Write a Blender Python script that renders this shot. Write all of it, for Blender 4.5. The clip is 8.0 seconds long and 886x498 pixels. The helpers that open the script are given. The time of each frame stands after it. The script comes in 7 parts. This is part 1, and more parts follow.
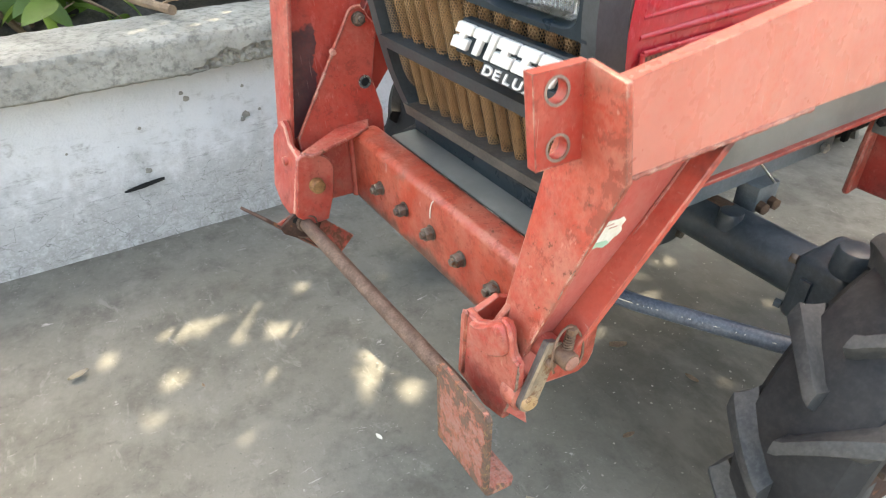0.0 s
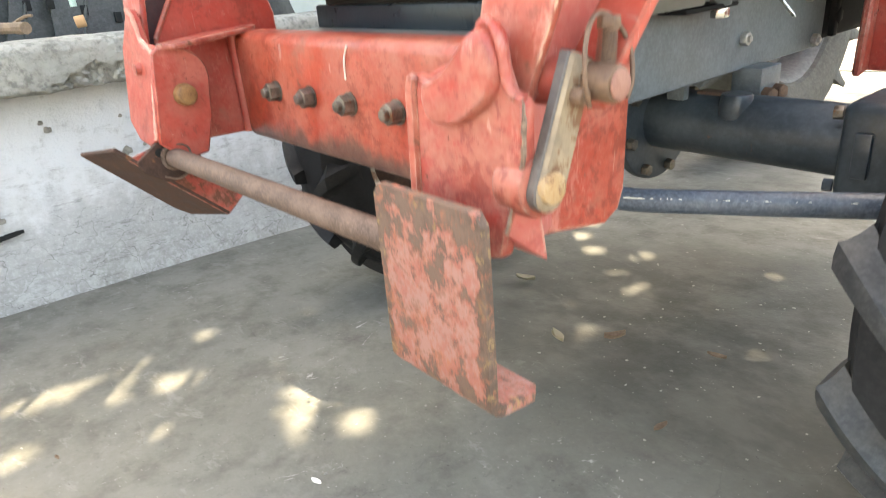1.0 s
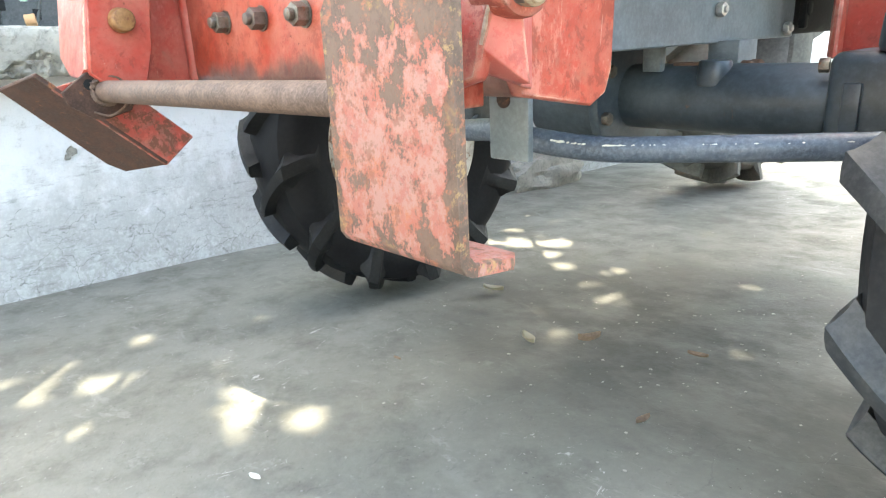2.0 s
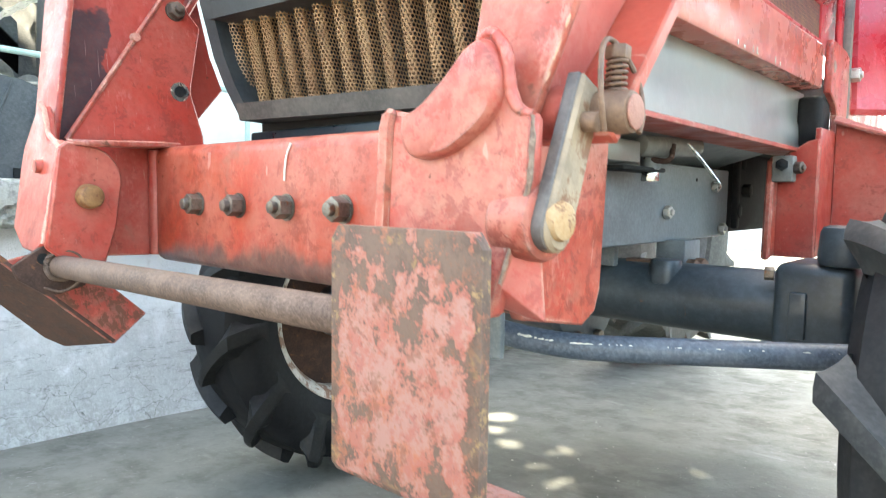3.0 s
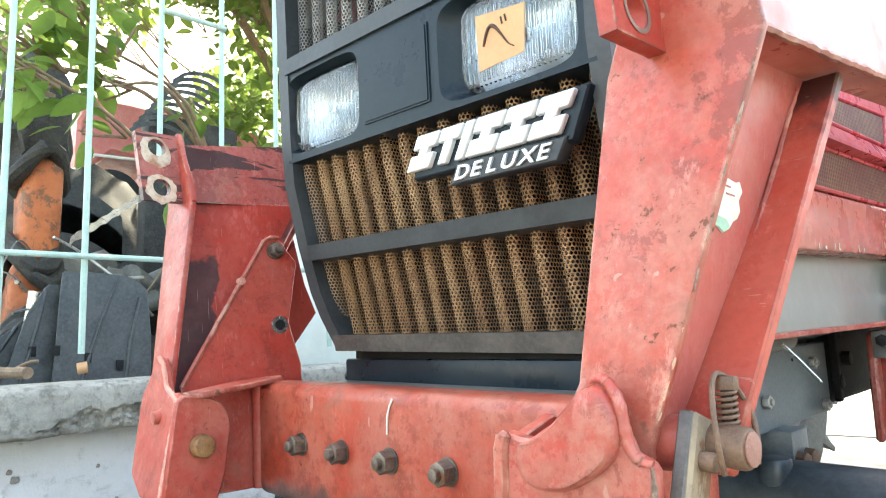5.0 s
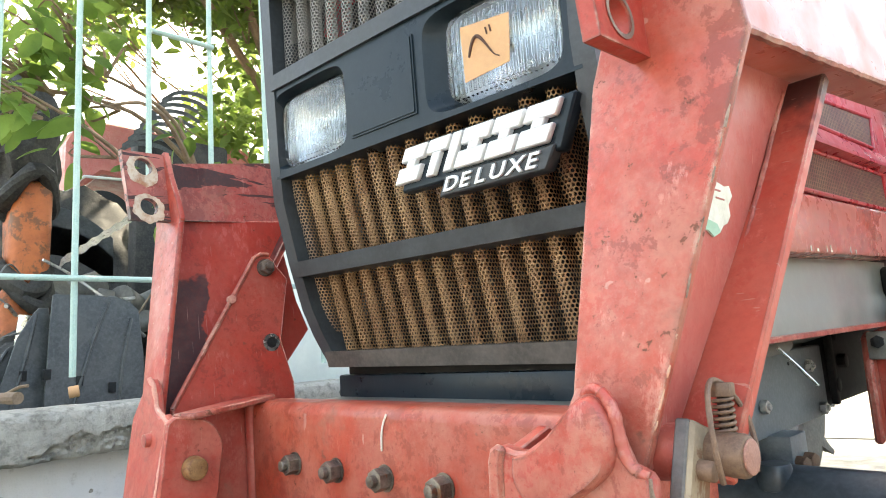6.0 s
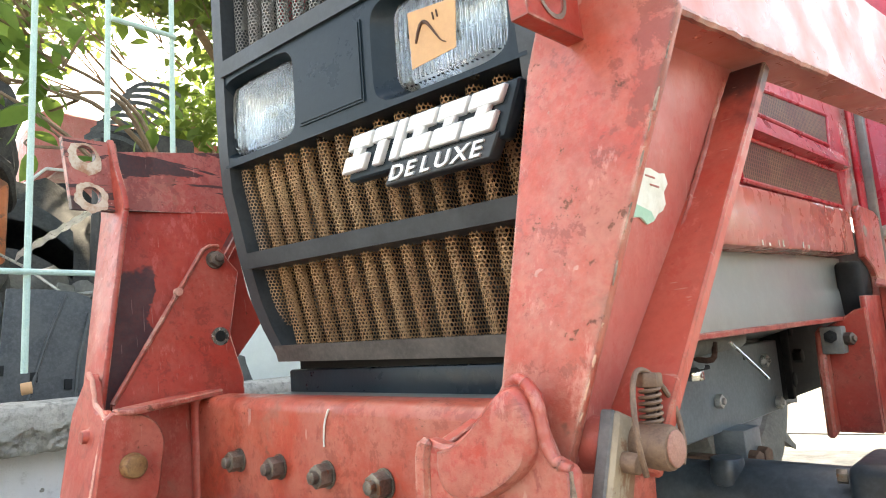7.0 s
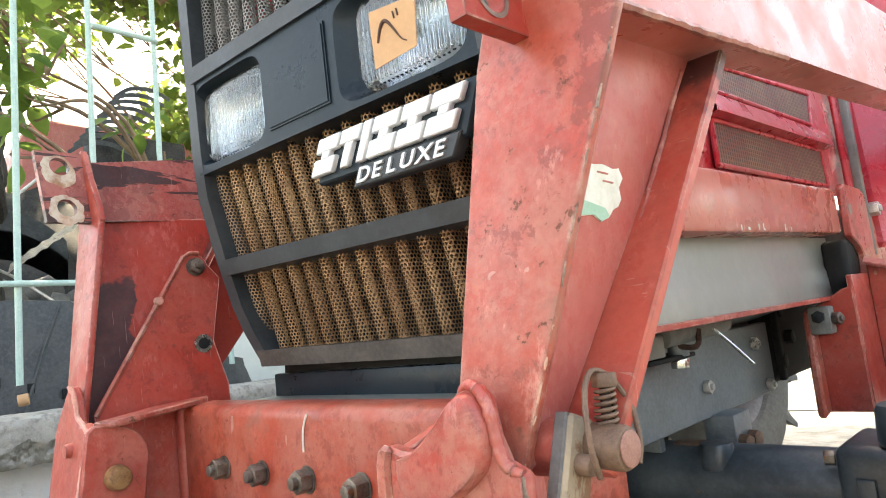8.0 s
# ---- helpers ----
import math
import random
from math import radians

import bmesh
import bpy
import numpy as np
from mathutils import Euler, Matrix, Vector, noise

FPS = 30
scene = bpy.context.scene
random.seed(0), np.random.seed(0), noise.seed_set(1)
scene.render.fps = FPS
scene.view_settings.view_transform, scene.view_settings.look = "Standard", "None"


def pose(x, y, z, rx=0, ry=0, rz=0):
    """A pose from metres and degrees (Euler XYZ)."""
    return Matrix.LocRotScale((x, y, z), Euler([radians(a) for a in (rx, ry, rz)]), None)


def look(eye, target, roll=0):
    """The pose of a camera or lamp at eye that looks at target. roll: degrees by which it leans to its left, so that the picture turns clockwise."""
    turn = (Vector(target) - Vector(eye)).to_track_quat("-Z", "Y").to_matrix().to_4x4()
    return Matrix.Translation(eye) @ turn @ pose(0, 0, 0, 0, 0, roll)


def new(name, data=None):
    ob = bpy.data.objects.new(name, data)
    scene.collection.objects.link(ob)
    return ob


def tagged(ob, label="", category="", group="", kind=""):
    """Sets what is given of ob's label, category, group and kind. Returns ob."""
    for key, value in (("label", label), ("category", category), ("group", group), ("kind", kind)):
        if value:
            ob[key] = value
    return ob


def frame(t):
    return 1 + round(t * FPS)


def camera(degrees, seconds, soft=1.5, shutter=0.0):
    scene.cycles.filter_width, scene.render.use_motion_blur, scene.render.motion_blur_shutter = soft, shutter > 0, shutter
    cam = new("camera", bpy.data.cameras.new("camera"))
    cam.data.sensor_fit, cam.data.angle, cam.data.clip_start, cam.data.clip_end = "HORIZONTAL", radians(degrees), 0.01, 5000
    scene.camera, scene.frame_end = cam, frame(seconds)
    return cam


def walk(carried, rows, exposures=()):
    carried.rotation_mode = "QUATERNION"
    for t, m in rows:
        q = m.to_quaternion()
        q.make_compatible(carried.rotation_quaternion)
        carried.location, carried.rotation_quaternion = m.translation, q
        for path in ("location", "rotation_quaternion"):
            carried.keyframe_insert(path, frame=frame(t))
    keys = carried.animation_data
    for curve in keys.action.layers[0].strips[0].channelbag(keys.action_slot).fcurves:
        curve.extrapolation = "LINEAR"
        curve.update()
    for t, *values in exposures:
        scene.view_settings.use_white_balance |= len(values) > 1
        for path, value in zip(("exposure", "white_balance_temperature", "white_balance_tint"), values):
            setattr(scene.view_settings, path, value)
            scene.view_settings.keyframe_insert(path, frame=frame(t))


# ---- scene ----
EXPO = [(0.0, 3.08, 8900, 6), (0.5, 3.16, 9200, 6), (1.0, 3.46, 9200, 6), (2.5, 3.94, 7750, -1), (3.5, 3.52, 7750, -1), (4.0, 3.57, 7700, -1), (4.5, 3.48, 7700, -1), (5.0, 3.30, 7900, 0), (6.5, 3.03, 8500, 5), (8.0, 2.97, 8700, 7)]
cam = camera(67.93, 8.0, soft=1.0, shutter=0.2)
PATH = [
    (0, (0.9511, -0.4765, 1.0808), (-0.4844, 0.4431, 0.0350), 0.77),
    (0.5, (0.8639, -0.4517, 0.8870), (-0.5659, 0.5984, -0.0366), -4.20),
    (1, (0.8007, -0.3907, 0.6442), (-0.6618, 0.7876, -0.0433), -3.99),
    (1.2, (0.7959, -0.3866, 0.5491), (-0.6852, 0.7989, -0.0842), -1.71),
    (2.3, (0.7525, -0.3603, 0.4823), (-0.6261, 1.0433, 0.1226), -1.90),
    (2.5, (0.7452, -0.3577, 0.4802), (-0.5836, 1.1238, 0.2818), -0.03),
    (3, (0.7189, -0.3854, 0.5285), (-0.6033, 1.1145, 0.4824), 1.04),
    (3.5, (0.6988, -0.4070, 0.5719), (-0.7684, 0.9515, 0.6141), 5.72),
    (4, (0.7054, -0.4145, 0.6140), (-0.7974, 0.9012, 0.7171), 1.93),
    (4.5, (0.7153, -0.4162, 0.6337), (-0.7646, 0.9111, 0.8532), -0.64),
    (5, (0.7225, -0.4251, 0.6467), (-0.7229, 0.9137, 0.9905), -2.26),
    (5.2, (0.7250, -0.4231, 0.6481), (-0.7227, 0.9047, 1.0236), -3.17),
    (6.5, (0.7182, -0.4107, 0.6447), (-0.6918, 0.9567, 1.0214), -3.95),
    (7, (0.7295, -0.3867, 0.6412), (-0.6475, 1.0161, 1.0098), -3.91),
    (7.5, (0.7357, -0.3749, 0.6389), (-0.6358, 1.0384, 0.9873), -4.20),
    (8, (0.7488, -0.3641, 0.6475), (-0.6354, 1.0382, 0.9900), -6.29),
]
walk(cam, [(t, look(eye, target, roll)) for t, eye, target, roll in PATH], exposures=EXPO)
# ---------------------------------------------------------------- daylight
SUN_DIR = Vector((-0.42, 0.36, 0.83)).normalized()      # towards the sun
world = bpy.data.worlds.new("sky")
scene.world = world
world.use_nodes = True
wn, wl = world.node_tree.nodes, world.node_tree.links
sky = wn.new("ShaderNodeTexSky")
sky.sky_type, sky.sun_disc = "NISHITA", False
sky.sun_elevation = math.asin(SUN_DIR.z)
sky.sun_rotation = math.atan2(SUN_DIR.x, SUN_DIR.y)
sky.air_density, sky.dust_density, sky.ozone_density = 1.0, 4.0, 1.0
wl.new(sky.outputs[0], wn["Background"].inputs[0])
wn["Background"].inputs[1].default_value = 0.15
sun_data = bpy.data.lights.new("sun", "SUN")
sun_data.energy, sun_data.angle, sun_data.color = 1.9, radians(0.55), (1.0, 0.95, 0.89)
sun = new("sun", sun_data)
sun.matrix_world = look(SUN_DIR * 20, (0, 0, 0))


# ---------------------------------------------------------------- materials
class Nodes:
    """A small wrapper to write node materials in few lines."""

    def __init__(self, name):
        self.mat = bpy.data.materials.new(name)
        self.mat.use_nodes = True
        self.t = self.mat.node_tree
        self.bsdf = self.t.nodes["Principled BSDF"]
        self.out = self.t.nodes["Material Output"]
        self.coord = self.t.nodes.new("ShaderNodeTexCoord").outputs["Object"]

    def add(self, kind, **inputs):
        n = self.t.nodes.new(kind)
        for key, value in inputs.items():
            self.put(n.inputs[key.replace("_", " ")], value)
        return n

    def put(self, socket, value):
        if isinstance(value, bpy.types.NodeSocket):
            self.t.links.new(value, socket)
        else:
            if socket.type == "RGBA" and len(value) == 3:
                value = (*value, 1)
            socket.default_value = value

    def noise(self, scale, detail=4.0, rough=0.6, vec=None, distortion=0.0):
        n = self.add("ShaderNodeTexNoise", Scale=scale, Detail=detail, Roughness=rough, Distortion=distortion)
        self.put(n.inputs["Vector"], vec or self.coord)
        return n.outputs["Fac"]

    def stretch(self, x, y, z, vec=None):
        n = self.add("ShaderNodeMapping")
        n.inputs["Scale"].default_value = (x, y, z)
        self.put(n.inputs["Vector"], vec or self.coord)
        return n.outputs[0]

    def band(self, value, lo, hi, a=0.0, b=1.0):
        n = self.add("ShaderNodeMapRange")
        n.inputs["From Min"].default_value, n.inputs["From Max"].default_value = lo, hi
        n.inputs["To Min"].default_value, n.inputs["To Max"].default_value = a, b
        n.interpolation_type = "SMOOTHSTEP"
        self.put(n.inputs["Value"], value)
        return n.outputs[0]

    def math(self, op, a, b=0.0):
        n = self.t.nodes.new("ShaderNodeMath")
        n.operation = op
        self.put(n.inputs[0], a)
        self.put(n.inputs[1], b)
        return n.outputs[0]

    def mix(self, fac, a, b, blend="MIX"):
        n = self.t.nodes.new("ShaderNodeMix")
        n.data_type, n.blend_type = "RGBA", blend
        self.put(n.inputs[0], fac)
        self.put(n.inputs[6], a)
        self.put(n.inputs[7], b)
        return n.outputs[2]

    def island(self):
        return self.t.nodes.new("ShaderNodeNewGeometry").outputs["Random Per Island"]

    def bump(self, height, strength=0.3, distance=0.01):
        n = self.add("ShaderNodeBump", Height=height)
        n.inputs["Strength"].default_value, n.inputs["Distance"].default_value = strength, distance
        self.put(self.bsdf.inputs["Normal"], n.outputs[0])

    def finish(self, color, rough=0.5, metal=0.0, spec=0.5):
        self.put(self.bsdf.inputs["Base Color"], color)
        self.put(self.bsdf.inputs["Roughness"], rough)
        self.put(self.bsdf.inputs["Metallic"], metal)
        self.put(self.bsdf.inputs["Specular IOR Level"], spec)
        return self.mat


def paint(name, base, faded, fade=0.5, rust=0.62, rough=0.42, black=None, dust=0.35, rustcol=(0.10, 0.045, 0.025), edge=0.8, wear=0.0035, rub=0.55, busy=1.0, soot=None, strip=False, grease=None):
    """Old sprayed enamel: faded top coat rubbed through to a stronger red in islands, brown smudges, pits, scratches and worn edges."""
    n = Nodes(name)
    isl = n.math("ADD", n.noise(17.0, 5.0, 0.68, distortion=0.3), n.math("MULTIPLY", n.noise(85.0, 4.0, 0.7), 0.42))
    fine = n.noise(150.0, 3.0, 0.7)
    tone = n.noise(34.0, 5.0, 0.72)
    # chalked top coat in soft clouds
    c = n.mix(n.band(n.math("ADD", n.noise(6.0, 6.0, 0.66), n.math("MULTIPLY", isl, 0.35)), fade + 0.09, fade + 0.42, 0.0, 0.9), base, faded)
    # stronger red where it is rubbed, broken up finely
    rubbed = n.math("ADD", n.noise(120.0, 5.0, 0.75), n.math("MULTIPLY", n.noise(11.0, 4.0, 0.65), 0.9))
    c = n.mix(n.band(rubbed, 1.16 - 0.33 * rub, 1.24 - 0.33 * rub, 0.0, min(0.9, rub)), c, (base[0] * 0.98, base[1] * 0.62, base[2] * 0.62))
    c = n.mix(n.band(n.noise(4.5, 5.0, 0.62), 0.44, 0.70, 0.0, 0.35), c, tuple(0.62 * v for v in base))
    c = n.mix(n.band(tone, 0.45, 0.78, 0.0, 0.30 * busy), c, tuple(0.55 * v for v in base))
    film = n.band(n.math("ADD", n.math("MULTIPLY", n.noise(4.0, 4.0, 0.6), 0.5), n.math("MULTIPLY", n.noise(16.0, 6.0, 0.78), 0.5)), 0.43, 0.62, 0.0, dust)
    c = n.mix(film, c, (0.38, 0.205, 0.155))
    # scabs where the coat has gone down to red-brown primer, and chalky scuffs
    scab = n.math("ADD", n.noise(46.0, 6.0, 0.78, distortion=0.3), n.math("MULTIPLY", n.noise(7.0, 4.0, 0.6), 0.55))
    c = n.mix(n.band(scab, rust + 0.215, rust + 0.275, 0.0, 0.55 * busy), c, (base[0] * 0.50, base[1] * 0.62, base[2] * 0.70))
    chalk = n.math("ADD", n.noise(70.0, 6.0, 0.8, vec=n.stretch(1.0, 1.0, 0.45)), n.math("MULTIPLY", n.noise(5.5, 3.0, 0.6), 0.6))
    c = n.mix(n.band(chalk, 0.87, 0.97, 0.0, 0.55 * busy), c, tuple(min(1.0, v * 1.05 + 0.055) for v in faded))
    # hand marks and oil, brown and soft-edged
    c = n.mix(n.band(n.noise(38.0, 3.5, 0.6), rust + 0.085, rust + 0.145, 0.0, 0.55 * busy), c, (0.115, 0.062, 0.043))
    if black:
        turned = n.add("ShaderNodeMapping")
        turned.inputs["Rotation"].default_value = (0.70, 0.0, 0.0)
        turned.inputs["Scale"].default_value = (1.0, 0.28, 2.2)
        n.put(turned.inputs["Vector"], n.coord)
        patch = n.band(n.noise(16.0, 5.0, 0.65, vec=turned.outputs[0], distortion=0.4), black, black + 0.02)
        c = n.mix(patch, c, (0.045, 0.022, 0.024))
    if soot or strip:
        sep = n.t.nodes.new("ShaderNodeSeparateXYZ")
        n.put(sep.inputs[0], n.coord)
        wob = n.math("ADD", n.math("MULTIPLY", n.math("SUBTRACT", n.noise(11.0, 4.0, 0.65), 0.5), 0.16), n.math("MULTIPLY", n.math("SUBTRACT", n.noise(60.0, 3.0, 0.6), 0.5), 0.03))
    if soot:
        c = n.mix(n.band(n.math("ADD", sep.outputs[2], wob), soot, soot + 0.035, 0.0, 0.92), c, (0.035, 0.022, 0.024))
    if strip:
        # dark stripe with a wavering edge that runs up behind the front flange
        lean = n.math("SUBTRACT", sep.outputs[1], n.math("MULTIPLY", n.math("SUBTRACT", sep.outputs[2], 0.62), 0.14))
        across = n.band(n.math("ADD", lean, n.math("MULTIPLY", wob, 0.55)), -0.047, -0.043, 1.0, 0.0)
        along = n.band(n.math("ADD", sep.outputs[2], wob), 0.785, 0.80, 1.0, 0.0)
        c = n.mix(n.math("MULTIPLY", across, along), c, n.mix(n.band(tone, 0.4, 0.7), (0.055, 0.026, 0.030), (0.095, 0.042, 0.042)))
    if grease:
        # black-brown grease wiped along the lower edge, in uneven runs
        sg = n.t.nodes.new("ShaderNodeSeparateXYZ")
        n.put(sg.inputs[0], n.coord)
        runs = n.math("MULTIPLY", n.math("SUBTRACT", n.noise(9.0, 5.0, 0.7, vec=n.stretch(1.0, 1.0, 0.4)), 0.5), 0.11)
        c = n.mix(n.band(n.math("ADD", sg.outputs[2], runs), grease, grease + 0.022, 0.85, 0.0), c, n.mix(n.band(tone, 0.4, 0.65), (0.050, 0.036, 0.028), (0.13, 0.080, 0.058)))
    smudge = n.band(n.noise(21.0, 4.0, 0.65, distortion=0.4), rust + 0.03, rust + 0.14, 0.0, 0.45)
    c = n.mix(smudge, c, (0.20, 0.105, 0.075))
    spots = n.math("ADD", n.noise(75.0, 5.0, 0.75), n.math("MULTIPLY", n.noise(8.0, 3.0), 0.40))
    chip = n.band(spots, rust + 0.255, rust + 0.29, 0.0, 0.85)
    c = n.mix(chip, c, rustcol)
    scratch = n.band(n.noise(60.0, 2.0, 0.5, vec=n.stretch(1.0, 9.0, 0.35)), 0.715, 0.74, 0.0, 0.40)
    c = n.mix(scratch, c, (0.52, 0.36, 0.30))
    c = n.mix(n.band(n.math("ADD", n.noise(110.0, 4.0, 0.8), n.math("MULTIPLY", n.noise(7.0, 3.0), 0.3)), 0.885, 0.92, 0.0, 0.7), c, (0.62, 0.50, 0.43))
    c = n.mix(n.band(fine, 0.3, 0.8, 0.0, 0.25 * busy), c, tuple(0.45 * v for v in base))
    if edge:
        bev = n.t.nodes.new("ShaderNodeBevel")
        bev.samples = 4
        bev.inputs["Radius"].default_value = wear
        dot = n.t.nodes.new("ShaderNodeVectorMath")
        dot.operation = "DOT_PRODUCT"
        n.put(dot.inputs[0], bev.outputs[0])
        n.put(dot.inputs[1], n.t.nodes.new("ShaderNodeNewGeometry").outputs["Normal"])
        rub = n.math("MULTIPLY", n.band(dot.outputs["Value"], 0.86, 0.97, edge, 0.0), n.band(n.math("ADD", tone, n.math("MULTIPLY", isl, 0.3)), 0.50, 0.72))
        c = n.mix(rub, c, n.mix(n.band(n.noise(30.0, 3.0), 0.40, 0.52), (0.50, 0.38, 0.30), (0.085, 0.055, 0.042)))
    n.bump(n.math("ADD", n.math("MULTIPLY", tone, 0.6), n.math("ADD", n.math("MULTIPLY", chip, -0.5), n.math("MULTIPLY", fine, 0.35))), 0.40 * busy, 0.002)
    r = n.band(n.noise(20.0, 4.0), 0.3, 0.75, rough - 0.1, rough + 0.2)
    return n.finish(c, n.mix(chip, r, (0.8, 0.8, 0.8)))


def metal_dark(name, base, other, rough=0.5, metal=0.0, scale=18.0, grit=0.25, rust=None, spec=0.5):
    n = Nodes(name)
    a, b = n.noise(scale, 6.0, 0.7), n.noise(scale * 9, 3.0, 0.7)
    c = n.mix(n.band(a, 0.38, 0.68), base, other)
    c = n.mix(n.band(b, 0.35, 0.8, 0.0, grit), c, tuple(min(1, 1.8 * v + 0.005) for v in other))
    if rust:
        c = n.mix(n.band(n.noise(scale * 1.4, 5.0, 0.75, distortion=0.4), rust, rust + 0.08, 0.0, 0.9), c, (0.16, 0.07, 0.035))
    n.bump(n.math("ADD", a, n.math("MULTIPLY", b, 0.3)), 0.2, 0.003)
    return n.finish(c, n.band(a, 0.3, 0.7, rough - 0.12, rough + 0.14), metal, spec)


RED = paint("red_enamel", (0.40, 0.046, 0.032), (0.43, 0.090, 0.064), 0.54, rust=0.62, dust=0.26)
RED_FADED = paint("faded_red_enamel", (0.41, 0.062, 0.036), (0.44, 0.136, 0.098), 0.49, rust=0.580, dust=0.46, busy=1.25, wear=0.005, rub=0.65)
RED_HOOK = paint("rubbed_red_enamel", (0.40, 0.052, 0.036), (0.43, 0.125, 0.095), 0.48, rust=0.575, dust=0.55, rub=0.85)
RED_WEB = paint("pink_red_enamel", (0.45, 0.088, 0.074), (0.49, 0.150, 0.128), 0.50, rust=0.68, dust=0.20, busy=0.6)
RED_BOOM = paint("sunned_red_enamel", (0.475, 0.120, 0.088), (0.49, 0.165, 0.128), 0.44, rust=0.72, dust=0.14, rough=0.30, edge=0.5, rub=0.4, busy=0.35)
RED_RAIL = paint("pale_glossy_rail_enamel", (0.44, 0.085, 0.062), (0.47, 0.165, 0.135), 0.44, rust=0.66, dust=0.22, rough=0.26, rub=0.4, busy=0.5)
RED_BEAM = paint("worn_red_enamel", (0.41, 0.054, 0.040), (0.45, 0.150, 0.120), 0.50, rust=0.58, dust=0.36, rough=0.34)
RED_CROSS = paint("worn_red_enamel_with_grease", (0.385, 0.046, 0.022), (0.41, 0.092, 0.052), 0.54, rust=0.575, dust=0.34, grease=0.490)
RED_PATCHED = paint("red_enamel_with_dark_stripe", (0.39, 0.036, 0.024), (0.42, 0.062, 0.042), 0.56, rust=0.64, dust=0.12, strip=True)
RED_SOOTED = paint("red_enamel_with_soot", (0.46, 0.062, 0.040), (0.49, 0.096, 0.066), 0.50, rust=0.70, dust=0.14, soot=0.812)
RED_SCRAPED = paint("red_enamel_scraped_dark", (0.38, 0.070, 0.058), (0.43, 0.150, 0.130), 0.44, rust=0.58, black=0.535, dust=0.3)
# parked tractor's red, paled in colour for sunlit haze; the sticker's print shares it
RED_PARKED = paint("haze_paled_red_enamel", (0.46, 0.125, 0.110), (0.50, 0.180, 0.165), 0.5, rust=0.8, dust=0.2, edge=0)
RED_HOOD = paint("crimson_hood_enamel", (0.46, 0.022, 0.040), (0.50, 0.050, 0.075), 0.58, rust=0.9, dust=0.18, rough=0.3, edge=0)


def rusty_plate():
    n = Nodes("flaking_paint_on_rust")
    mid = n.noise(58.0, 6.0, 0.74, vec=n.stretch(1.0, 1.0, 0.75))
    small = n.noise(120.0, 5.0, 0.75)
    fine = n.noise(240.0, 3.0, 0.7)
    pink = n.mix(n.band(n.noise(55.0, 5.0, 0.75), 0.46, 0.58), (0.32, 0.165, 0.140), (0.31, 0.112, 0.088))
    bare = n.mix(n.band(mid, 0.40, 0.62), (0.075, 0.047, 0.036), (0.135, 0.084, 0.062))
    bare = n.mix(n.band(n.noise(34.0, 4.0, 0.7, distortion=0.5), 0.58, 0.68, 0.0, 0.75), bare, (0.26, 0.150, 0.060))
    sep = n.t.nodes.new("ShaderNodeSeparateXYZ")
    n.put(sep.inputs[0], n.coord)
    # rust creeps in from the rim of the plate
    rim_x = n.band(n.math("ABSOLUTE", n.math("SUBTRACT", sep.outputs[0], 0.475)), 0.043, 0.0545, 0.0, 0.26)
    rim_z = n.band(sep.outputs[2], 0.468, 0.545, 0.0, 0.165)
    rim_low = n.band(sep.outputs[2], 0.430, 0.404, 0.0, 0.16)
    worn = n.math("ADD", n.math("MAXIMUM", n.math("MAXIMUM", rim_x, rim_z), rim_low), n.math("MULTIPLY", small, 0.35))
    worn = n.math("ADD", worn, n.math("MULTIPLY", n.math("SUBTRACT", n.noise(24.0, 4.0, 0.7, vec=n.stretch(1.3, 1.0, 0.6)), 0.5), 0.42))
    worn = n.math("SUBTRACT", worn, n.band(sep.outputs[1], -0.134, -0.128, 0.0, 0.16))
    wornmid = n.math("ADD", worn, mid)
    keep = n.band(wornmid, 0.745, 0.80)
    pink = n.mix(n.band(wornmid, 0.66, 0.755, 0.0, 0.55), pink, (0.32, 0.088, 0.050))
    c = n.mix(keep, pink, bare)
    c = n.mix(n.band(n.math("ADD", n.noise(40.0, 6.0, 0.75), n.math("MULTIPLY", small, 0.5)), 0.80, 0.90, 0.0, 0.75), c, (0.35, 0.115, 0.062))
    c = n.mix(n.band(n.math("ADD", n.noise(62.0, 6.0, 0.8), n.math("MULTIPLY", rim_x, 0.5)), 0.66, 0.74, 0.0, 0.7), c, (0.33, 0.205, 0.085))
    c = n.mix(n.band(n.noise(95.0, 4.0, 0.75), 0.56, 0.64, 0.0, 0.6), c, (0.17, 0.075, 0.045))
    c = n.mix(n.band(fine, 0.54, 0.72, 0.0, 0.55), c, (0.13, 0.065, 0.05))
    n.bump(n.math("ADD", n.math("MULTIPLY", keep, -0.6), n.math("MULTIPLY", fine, 0.5)), 0.5, 0.0015)
    return n.finish(c, 0.72)


PLATE_RUST = rusty_plate()
RUSTY_RED = paint("rusting_red_enamel", (0.42, 0.045, 0.028), (0.40, 0.08, 0.05), 0.5, rust=0.46, black=None, dust=0.3)
RUST_DARK = metal_dark("dark_rusty_steel", (0.036, 0.020, 0.016), (0.078, 0.043, 0.033), 0.75, scale=40, grit=0.3, rust=0.60, spec=0.25)
RUST_ROD = metal_dark("rusted_bar", (0.062, 0.037, 0.028), (0.140, 0.094, 0.073), 0.7, scale=48, grit=0.45, spec=0.3)
RUST_BROWN = metal_dark("brown_rusted_spring_steel", (0.10, 0.055, 0.036), (0.19, 0.115, 0.075), 0.6, metal=0.2, scale=50)
WORN_EDGE = metal_dark("worn_bare_edge", (0.17, 0.125, 0.105), (0.29, 0.215, 0.18), 0.6, scale=40)
ZINC = metal_dark("dull_zinc_nut", (0.095, 0.078, 0.064), (0.20, 0.175, 0.145), 0.4, metal=0.6, scale=60, rust=0.56)
